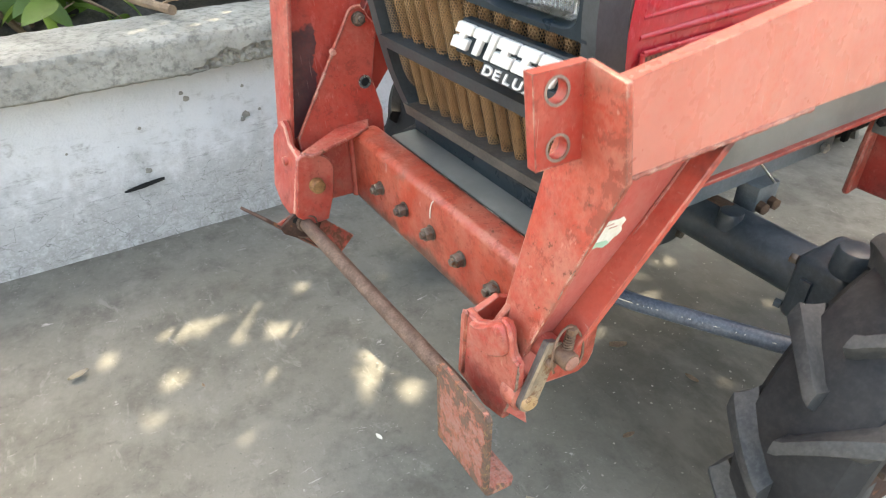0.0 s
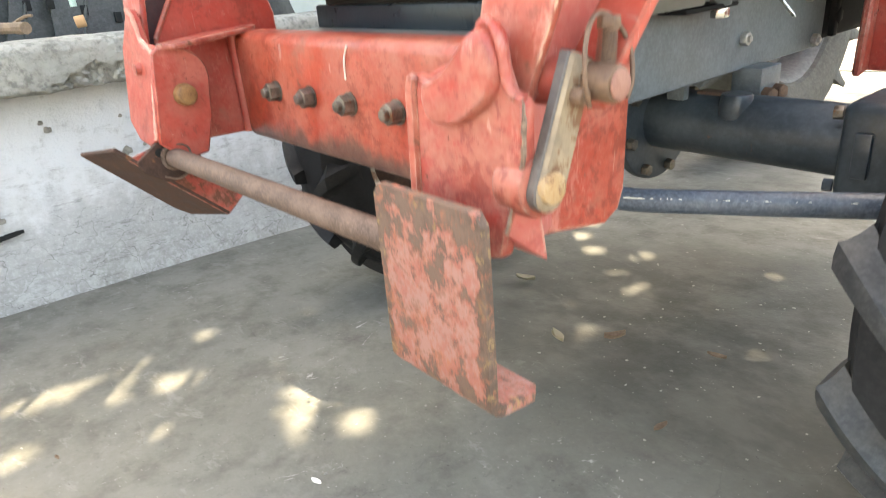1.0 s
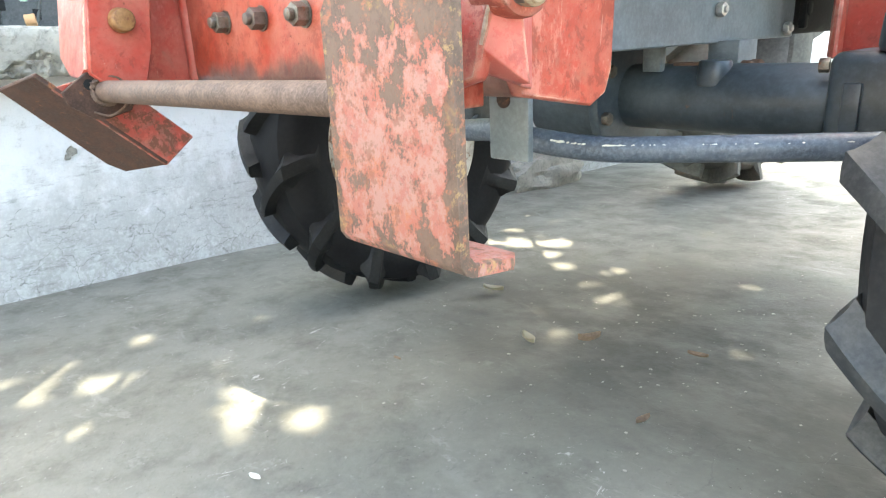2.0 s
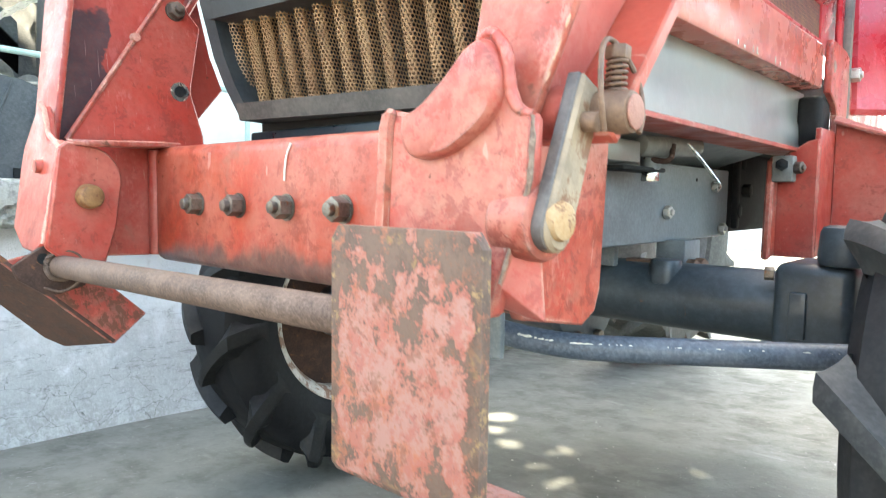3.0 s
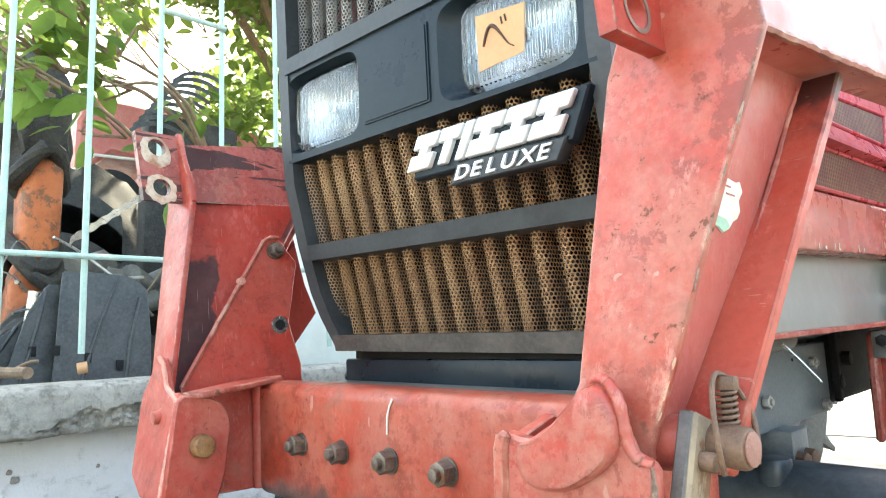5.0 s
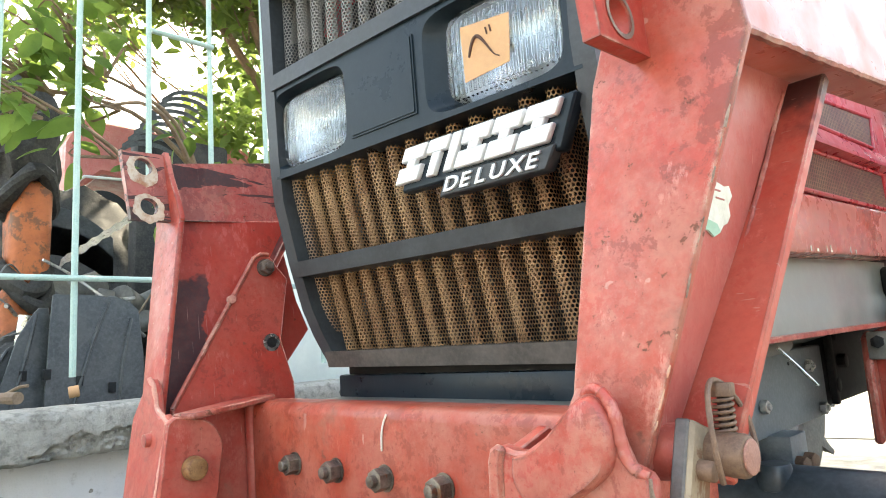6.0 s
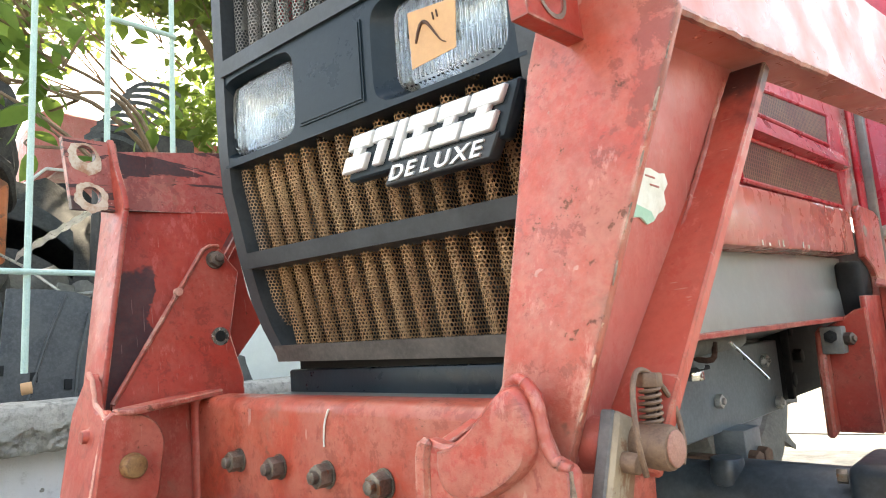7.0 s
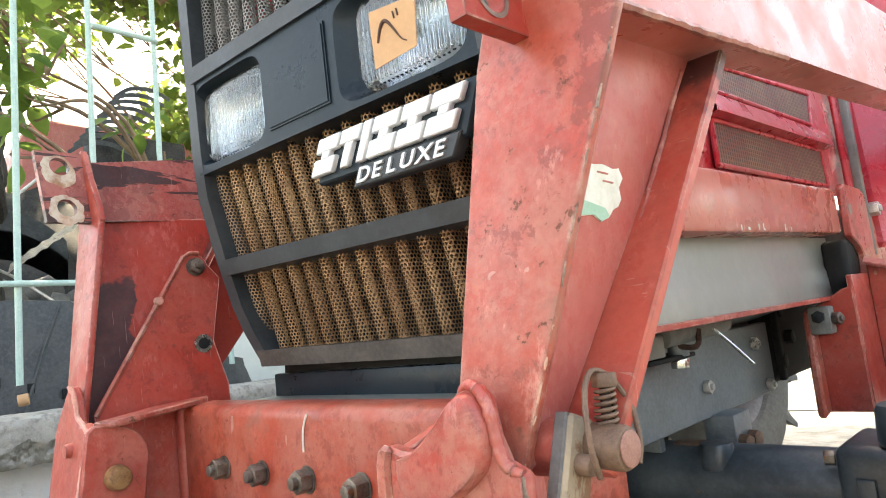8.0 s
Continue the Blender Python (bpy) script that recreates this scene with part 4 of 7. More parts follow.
        part("beam_fillet", tube([(-0.113, 0.002, z) for z in np.linspace(0.486, 0.618, 12)], 0.008, 12), RED, a)
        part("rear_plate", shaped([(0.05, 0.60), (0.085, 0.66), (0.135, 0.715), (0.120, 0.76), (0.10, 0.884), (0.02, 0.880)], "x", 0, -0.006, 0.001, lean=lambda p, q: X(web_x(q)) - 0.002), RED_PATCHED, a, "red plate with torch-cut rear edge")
        part("plate_boss", cyl((X(plate_x(0.758)), -0.008, 0.760), (X(plate_x(0.758)) + 0.008, -0.008, 0.760), 0.0055, 10), WELD, a)
    # lower front plate with the hook mouth and the foot
    mouth = [(X(px), pz) for px, pz in [(0.413, 0.500), (0.415, 0.560), (0.420, 0.610), (0.426, 0.617), (0.440, 0.614), (0.448, 0.614), (0.465, 0.624), (0.475, 0.632), (0.484, 0.642), (0.494, 0.650), (0.503, 0.652), (0.511, 0.643), (0.514, 0.624),
                                         (0.519, 0.612), (0.531, 0.607), (0.530, 0.573), (0.512, 0.517), (0.508, 0.500), (0.470, 0.490)]]
    if not near:
        mouth = [(X(px), pz) for px, pz in [(0.421, 0.505), (0.421, 0.612), (0.432, 0.622), (0.445, 0.618), (0.455, 0.622), (0.462, 0.650), (0.475, 0.664), (0.49, 0.655), (0.534, 0.615), (0.533, 0.590), (0.521, 0.520), (0.480, 0.499), (0.44, 0.496)]]
    yp = -0.105 if near else -0.122
    bm = shaped(mouth, "y", yp, 0.012, 0.0025, lean=None if near else (lambda p, q: -0.19 * max(0.0, 0.615 - q)))
    hook = part("hook_plate", bm, RED_HOOK if near else RED, a)
    # closing sides of the hook body
    bm = shaped([(yp + 0.012, 0.492), (yp + 0.012, 0.612), (-0.060, 0.622), (-0.02, 0.60), (-0.02, 0.475), (-0.075, 0.475)], "x", X(0.423), dx(0.010), 0.001)
    if near:
        part("inner_cheek", bm, RED, a)
    else:
        bm.free()
    if near:
        # cheek: a wedge from the hook plate's edge to a low tip, swept back into the side plate
        bm = bmesh.new()
        top, low, tip = Vector((0.5305, yp + 0.001, 0.606)), Vector((0.5105, yp + 0.001, 0.518)), Vector((0.527, -0.081, 0.4965))
        cols = [[bm.verts.new(low.lerp(top, v)) for v in np.linspace(0, 1, 8)]]
        for u in np.linspace(0, 1, 10):
            col = []
            for v in np.linspace(0, 1, 8):
                p = tip.lerp(top + Vector((0, 0.001, 0)), v)
                back = Vector((0.4770, -0.020, 0.488 + 0.118 * v))
                col.append(bm.verts.new((p.x + (back.x - p.x) * u ** 0.62, p.y + (back.y - p.y) * u, p.z + (back.z - p.z) * u)))
            cols.append(col)
        for p, q in zip(cols, cols[1:]):
            for k in range(7):
                bm.faces.new((p[k], q[k], q[k + 1], p[k + 1]))
        inner = bm.verts.new((0.480, yp + 0.001, 0.512))
        for p, q in zip(cols, cols[1:]):
            bm.faces.new((p[0], inner, q[0]))
        bmesh.ops.recalc_face_normals(bm, faces=bm.faces)
        bevel(bm, 0.002, 2, 40)
        part("outer_cheek", bm, RED_WEB, a)
    else:
        bm = shaped([(yp - 0.010, 0.520), (yp + 0.006, 0.612), (-0.060, 0.640), (-0.055, 0.600), (-0.050, 0.500), (-0.075, 0.490)], "x", X(0.512), dx(0.010), 0.001)
        part("outer_cheek", bm, RED, a)
    if near:
        part("beam_tab", shaped([(0.413, 0.506), (0.4185, 0.606), (0.421, 0.614), (0.427, 0.6175), (0.434, 0.616), (0.431, 0.606), (0.425, 0.506)], "y", yp - 0.003, 0.006, 0.0025), RED_FADED, a)
        # swollen hook boss, cast, below the flange
        bm = bmesh.new()
        ol = smooth_path([(0.442, 0, 0.611), (0.4415, 0, 0.600), (0.446, 0, 0.590), (0.455, 0, 0.586), (0.466, 0, 0.586), (0.478, 0, 0.588), (0.490, 0, 0.594), (0.502, 0, 0.602), (0.511, 0, 0.612), (0.513, 0, 0.628), (0.508, 0, 0.642), (0.501, 0, 0.648), (0.492, 0, 0.645), (0.483, 0, 0.637), (0.472, 0, 0.627), (0.460, 0, 0.618), (0.450, 0, 0.613), (0.442, 0, 0.611)], 3)[:-1]
        c = Vector((0.485, 0, 0.612))
        levels = [(1.0, yp + 0.002), (0.985, yp - 0.004), (0.945, yp - 0.0068), (0.87, yp - 0.0082), (0.35, yp - 0.0085)]
        rings = [[bm.verts.new((c.x + (q.x - c.x) * k, y, c.z + (q.z - c.z) * k)) for q in ol] for k, y in levels]
        for p, q in zip(rings, rings[1:]):
            for k in range(len(p)):
                bm.faces.new((p[k], p[(k + 1) % len(p)], q[(k + 1) % len(p)], q[k]))
        bm.faces.new(rings[-1])
        part("hook_boss", bm, RED_HOOK, hook, "smooth cast hook boss, worn pink at the top")
        ridge = smooth_path([(0.492, yp + 0.004, 0.647), (0.500, yp + 0.002, 0.6515), (0.507, yp + 0.002, 0.648), (0.512, yp + 0.002, 0.639), (0.5145, yp + 0.002, 0.625), (0.518, yp + 0.002, 0.6135), (0.524, yp + 0.002, 0.6085), (0.5295, yp + 0.003, 0.607)], 7)
        part("weld_bead", tube(ridge, 0.0034, 12, wobble=0.10, taper=lambda t: 0.8 + 0.3 * math.sin(math.pi * t)), RED_HOOK, hook, "worn weld ridge")
        part("weld_bead", weld([(0.5305, yp + 0.001, 0.6065), (0.5295, yp + 0.001, 0.573), (0.5115, yp + 0.001, 0.519)], 0.0014, wobble=0.3), EDGE_BARE, hook, "edge worn to steel")
    else:
        part("weld_bead", weld([(X(0.421), yp - 0.018, 0.507), (X(0.423), yp + 0.002, 0.612), (X(0.45), yp, 0.628), (X(0.460), yp, 0.655), (X(0.468), yp - 0.002, 0.664)], 0.0030), WELD, hook, "pale weld bead")
        part("peg", cyl((X(0.462), yp - 0.012, 0.592), (X(0.462), yp + 0.002, 0.592), 0.0075, 14, 0.009), RED, hook)
        # pivot plate with its yellow bolt
        pv = [(-0.140, 0.503), (-0.125, 0.612), (-0.116, 0.619)] + arc(-0.098, 0.577, 0.039, 70, -15, 9) + [(-0.066, 0.525), (-0.080, 0.480), (-0.112, 0.478)]
        part("pivot_plate", shaped(pv, "x", X(0.421), 0.010, 0.002), RED, a)
        b = cyl((X(0.411), -0.097, 0.559), (X(0.411) + 0.017, -0.097, 0.559), 0.0145, 24, 0.0125, width=0.003)
        part("pivot_bolt", b, PIN_BRASS, a, "round brassy pin head, rusting at the rim")
        # brace from the beam to the pivot plate
        part("brace", prism([(-0.150, 0.056, 0.621), (-0.095, 0.028, 0.621), (-0.082, -0.002, 0.620), (-0.054, -0.098, 0.614), (-0.072, -0.116, 0.615), (-0.150, 0.016, 0.621)], (0, 0, 0.0070), 0.0015), RED_HOOK, a, "sloping brace with worn edge")


arm(+1)
arm(-1)


def locking_lever():
    # flat lever with round lower end
    low, high, w = Vector((-0.091, 0.549)), Vector((-0.060, 0.628)), 0.0128
    d = (high - low).normalized()
    nx = Vector((-d.y, d.x))
    base = math.degrees(math.atan2(nx.y, nx.x))
    pts = [tuple(high - nx * w * 0.9), tuple(high + nx * w * 0.9)] + [(low.x + w * math.cos(radians(t)), low.y + w * math.sin(radians(t))) for t in np.linspace(base, base + 180, 10)]
    lv = part("locking_lever", shaped(pts, "x", 0.5315, 0.009, 0.002), [LEVER_TAN], loader, "flat locking lever, tan paint worn to metal")
    part("pivot_boss", cyl((0.505, -0.088, 0.551), (0.532, -0.090, 0.552), 0.021, 24, width=0.003), RED_FADED, lv)
    part("pin_head", cyl((0.536, -0.092, 0.553), (0.5445, -0.0925, 0.553), 0.0105, 20, width=0.0025), PIN_ORANGE, lv, "orange-rusted pin head")
    part("upper_boss", cyl((0.505, -0.060, 0.612), (0.540, -0.060, 0.612), 0.017, 24, 0.015, width=0.003), RED, lv)
    bm = shaped([(p[0] - 0.0012, p[1] + 0.0005) for p in pts], "x", 0.5300, 0.008, 0.001)
    part("lever_edge", bm, LEVER_EDGE, lv)
    part("spring_pin", cyl((0.536, -0.054, 0.612), (0.561, -0.054, 0.611), 0.0118, 24, width=0.003), RUST_BROWN, lv, "rust-brown pin")
    part("pin_face", cyl((0.5605, -0.054, 0.611), (0.5625, -0.054, 0.611), 0.0095, 20, width=0.001), PIN_FACE, lv)
    part("small_pin", cyl((0.536, -0.070, 0.606), (0.549, -0.070, 0.605), 0.0055, 14, width=0.001), RUST_BROWN, lv)
    turns = 6.5
    pts = []
    for k in range(110):
        t = k / 109
        a = t * turns * 2 * math.pi
        pts.append((0.547 + (0.0058 - 0.0008 * t) * math.cos(a) - 0.001 * t, -0.050 + (0.0058 - 0.0008 * t) * math.sin(a) + 0.004 * t, 0.621 + 0.021 * t))
    part("coil_spring", tube(pts, 0.0011, 7), RUST_BROWN, lv, "rusty coil spring")
    part("spring_core", cyl((0.547, -0.050, 0.616), (0.546, -0.046, 0.642), 0.0030, 14), RUST_DARK, lv)
    part("spring_cap", cyl((0.546, -0.046, 0.641), (0.546, -0.0455, 0.649), 0.0070, 6, width=0.0012), RUST_BROWN, lv)
    loop = smooth_path([(0.553, -0.072, 0.600), (0.5535, -0.077, 0.615), (0.551, -0.074, 0.634), (0.547, -0.064, 0.647), (0.545, -0.052, 0.651), (0.547, -0.040, 0.645), (0.553, -0.034, 0.630), (0.557, -0.036, 0.612), (0.558, -0.042, 0.601)], 6)
    part("wire_clip", tube(loop, 0.0016, 8), RUST_BROWN, lv, "bent wire clip")


locking_lever()


def latch_bar():
    """The bar across the front with an angle plate on each end; the far plate is swung forwards."""
    bar = part("latch_bar", cyl((-0.072, -0.124, 0.482), (0.440, -0.114, 0.488), 0.0125, 20, width=0.002), RUST_ROD, loader, "rust-pitted round bar")

    def angle_plate(x0, x1, turn, y, z, name, mat, lip):
        bm = bmesh.new()
        r = 0.010
        prof = [(-0.004, 0.070), (-0.004, -0.070), (0.0, -0.076), (0.005, -0.079), (lip, -0.079 - 0.004), (lip, -0.079 + 0.003), (0.008, -0.072), (0.003, -0.066), (0.003, 0.070)]
        n = 5
        xs = [x0, x0 + 0.006, x1 - 0.006, x1]
        rings = []
        for i, xx in enumerate(xs):
            cut = 0.008 if i in (0, 3) else 0.0
            row = []
            for k, (py, pz) in enumerate(prof):
                zz = pz - (cut if k in (0, 8) else 0)
                yy = py - (cut if k in (4, 5) else 0)
                row.append(bm.verts.new((xx, yy, zz)))
            rings.append(row)
        for p, q in zip(rings, rings[1:]):
            for k in range(len(prof)):
                bm.faces.new((p[k], p[(k + 1) % len(prof)], q[(k + 1) % len(prof)], q[k]))
        bm.faces.new(rings[0])
        bm.faces.new(rings[-1])
        bevel(bm, 0.0012, 1, 40)
        bm.transform(Matrix.Translation((0, y, z)) @ Matrix.Rotation(radians(turn), 4, "X"))
        return part(name, bm, mat, bar, "bent steel plate, pink paint flaking off brown rust")

    angle_plate(0.4205, 0.531, 0.0, -0.140, 0.478, "latch_plate", PLATE_RUST, 0.046)
    far = [Vector(q) for q in ((-0.179, -0.213, 0.488), (-0.083, -0.193, 0.504), (-0.066, -0.072, 0.388), (-0.179, -0.096, 0.369), (-0.080, -0.027, 0.417))]
    nrm = (far[1] - far[0]).cross(far[3] - far[0]).normalized() * 0.006
    fp = part("latch_plate", prism([far[0], far[1], far[2], far[2].lerp(far[3], 0.85), far[3].lerp(far[0], 0.12)], nrm, 0.0015), RUST_DARK, bar, "bent steel plate, dark brown with rust, swung forwards")
    fold = far[4] - far[2]
    n2 = (far[1] - far[2]).cross(fold).normalized() * 0.006
    part("plate_flange", prism([far[1].lerp(far[2], 0.12), far[2], far[4], far[4].lerp(far[1] + fold, 0.55), far[1].lerp(far[2], 0.2) + fold * 0.6], n2, 0.0015), RUSTY_RED, fp, "folded flange with red paint left")
    tab = [(-0.170, 0.484), (-0.130, 0.512), (-0.122, 0.513), (-0.085, 0.484), (-0.098, 0.458), (-0.135, 0.448), (-0.165, 0.470)]
    part("tab", shaped(tab, "x", -0.083, 0.007, 0.001), RUST_DARK, bar, "rusty lug")
    part("tab_hole", cyl((-0.077, -0.140, 0.491), (-0.0755, -0.140, 0.491), 0.0062, 14), DARK_VOID, bar)
    part("weld_bead", weld([(-0.074 + 0.0005, -0.124 + 0.0145 * math.cos(t), 0.482 + 0.0145 * math.sin(t)) for t in np.linspace(0, 6.2, 12)], 0.0035), RUST_ROD, bar)
    wire = smooth_path([(-0.070, -0.140, 0.492), (-0.066, -0.120, 0.499), (-0.064, -0.108, 0.494), (-0.062, -0.106, 0.486), (-0.062, -0.105, 0.478), (-0.062, -0.108, 0.466), (-0.066, -0.125, 0.455), (-0.070, -0.142, 0.460)], 5)
    part("tie_wire", tube(wire, 0.0014, 6), RUST_ROD, bar, "twisted tie wire")


latch_bar()


def sticker():
    st = [(-0.042, 0.740), (-0.036, 0.758), (-0.024, 0.773), (-0.017, 0.769), (-0.006, 0.770), (0.006, 0.768), (0.013, 0.769), (0.018, 0.763), (0.013, 0.757), (0.016, 0.750), (0.012, 0.745), (0.006, 0.743), (0.001, 0.738), (-0.008, 0.735), (-0.017, 0.739), (-0.030, 0.738)]
    wx = lambda p, q: 0.505 + (q - 0.6) * 0.15 + 0.0103
    s = part("sticker", shaped(st, "x", 0, 0.0006, 0, lean=wx), STICKER_WHITE, loader, "torn white and green paper sticker")
    gr = [(-0.0415, 0.7402), (-0.039, 0.749), (-0.020, 0.746), (-0.004, 0.7435), (0.001, 0.7386), (-0.008, 0.7353), (-0.017, 0.7392), (-0.030, 0.7382)]
    for a, b, z in ((-0.012, 0.000, 0.7645), (-0.006, 0.006, 0.7595)):
        part("faded_print", shaped([(a, z), (b, z - 0.0006), (b, z + 0.0004), (a, z + 0.0010)], "x", 0.0006, 0.0004, 0, lean=wx), RED_PARKED, s)
    part("green_band", shaped(gr, "x", 0.0006, 0.0006, 0, lean=wx), STICKER_GREEN, s)


sticker()
FW_R = (0.714, 0.539, 0.333)
FW_L = (-0.450, 0.590, 0.350)
FW_STEER = -6.0
# ---------------------------------------------------------------- loader mounting frame on the tractor's side
def mounting_frame():
    bm = box((0.360, 0.16, 0.750), (0.438, 0.934, 0.829), 0.006, 2)
    for v in bm.verts:
        v.co.z += 0.0155 * (v.co.y - 0.16)
    rail = part("side_rail", bm, RED_RAIL, loader, "red box rail along the hood with chipped lower edge")
    part("rail_lip", box((0.352, 0.16, 0.651), (0.418, 0.972, 0.658), 0.001, 1), RED, loader, "thin red flange under the grey skirt")
    rng = random.Random(8)
    for k in range(9):
        y, h = rng.uniform(0.45, 0.92), rng.uniform(0.002, 0.010)
        part("paint_chip", box((0.4382, y, 0.7535 + 0.0155 * (y - 0.16)), (0.4387, y + rng.uniform(0.002, 0.006), 0.7535 + 0.0155 * (y - 0.16) + h)), STICKER_WHITE, rail)
    # rear bracket: plate across the front of the footwell with a stiff edge
    bm = shaped([(0.385, 0.468), (0.452, 0.468), (0.452, 0.672), (0.435, 0.668), (0.41, 0.652), (0.385, 0.640)], "y", 0.872, 0.012, 0.002)
    part("bracket_side", box((0.444, 0.876, 0.470), (0.454, 0.980, 0.690), 0.002), RED, loader)
    part("rear_bracket", bm, RED, loader, "upright red bracket plate behind the front wheel")
    bm = shaped([(0.838, 0.462), (0.872, 0.468), (0.872, 0.645), (0.848, 0.636), (0.841, 0.56)], "x", 0.377, 0.014, 0.004)
    part("bracket_edge", bm, RED_FADED, loader)
    bm = shaped([(0.985, 0.470), (0.985, 0.673), (1.000, 0.700), (1.001, 0.723), (0.985, 0.738), (0.961, 0.748), (0.935, 0.756), (0.934, 0.839), (0.945, 0.848), (1.046, 0.846), (1.075, 0.838), (1.090, 0.820), (1.114, 0.777), (1.138, 0.700), (1.140, 0.470)], "x", 0.439, 0.012, 0.002)
    rail_plate = bm
    ob = part("outer_bracket", shaped([(0.452, 0.470), (0.98, 0.470), (0.98, 0.660), (0.56, 0.672), (0.500, 0.690), (0.452, 0.715)], "y", 0.985, 0.010, 0.002), RED, loader, "red plate reaching outwards from the post")
    part("gusset", prism([(0.452, 0.985, 0.715), (0.56, 0.985, 0.672), (0.56, 0.955, 0.668), (0.452, 0.965, 0.705)], (0, 0, 0.006), 0.001), RED_BEAM, ob)
    rb = part("rail_bracket", rail_plate, RED_BEAM, loader, "bolted red bracket at the end of the rail")
    part("bolt", hexbolt((0.451, 1.098, 0.808), (1, 0, 0), 0.024, 0.016, 0.004), ZINC_LIGHT, rb)
    part("bolt_hole", cyl((0.4505, 0.956, 0.803), (0.4516, 0.956, 0.803), 0.011, 14), WORN_EDGE, rb)
    blk = part("mount_block", box((0.387, 0.842, 0.598), (0.420, 0.871, 0.643), 0.003), SCRAP_GREY, loader, "grey steel mounting block")
    part("bolt", hexbolt((0.403, 0.842, 0.627), (0.2, -1, 0), 0.018, 0.012, 0.004), DARK_VOID, blk)
    part("bolt", hexbolt((0.420, 0.855, 0.622), (1, -0.3, 0), 0.018, 0.014, 0.004), NUT_DARK, blk)


mounting_frame()

# ---------------------------------------------------------------- tractor
tractor = thing("tractor", LEVEL, "compact red farm tractor with black grille nose and grey chassis", "tractor")
GX0, GX1 = -0.078, 0.424
LAMP_X, LAMP_Z = (0.012, 0.318), 0.972


# the nose sits turned a little against the loader
NOSE = Matrix.Translation((0.173, 0.0645, 0.80)) @ Matrix.Rotation(math.atan(0.06), 4, "Z") @ Matrix.Rotation(math.asin(0.0156), 4, "Y") @ Matrix.Translation((-0.173, -0.06, -0.80))


def face_y(z):
    """The nose leans: its foot lies further back than its top."""
    return 0.040 + max(0.0, 0.90 - z) * 0.25 - max(0.0, z - 0.90) * 0.02


# height, and how far the side strip stands out there
NOSE_SIDE = ((0.655, -0.034), (0.672, -0.025), (0.70, -0.012), (0.735, -0.002), (0.80, 0.003), (0.88, 0.002), (0.94, 0.001), (1.02, 0.003), (1.20, 0.006))


def side_in(z):
    """Inset of the strip's inner edge at a height."""
    return 0.016 - float(np.interp(z, [q[0] for q in NOSE_SIDE], [q[1] for q in NOSE_SIDE]))


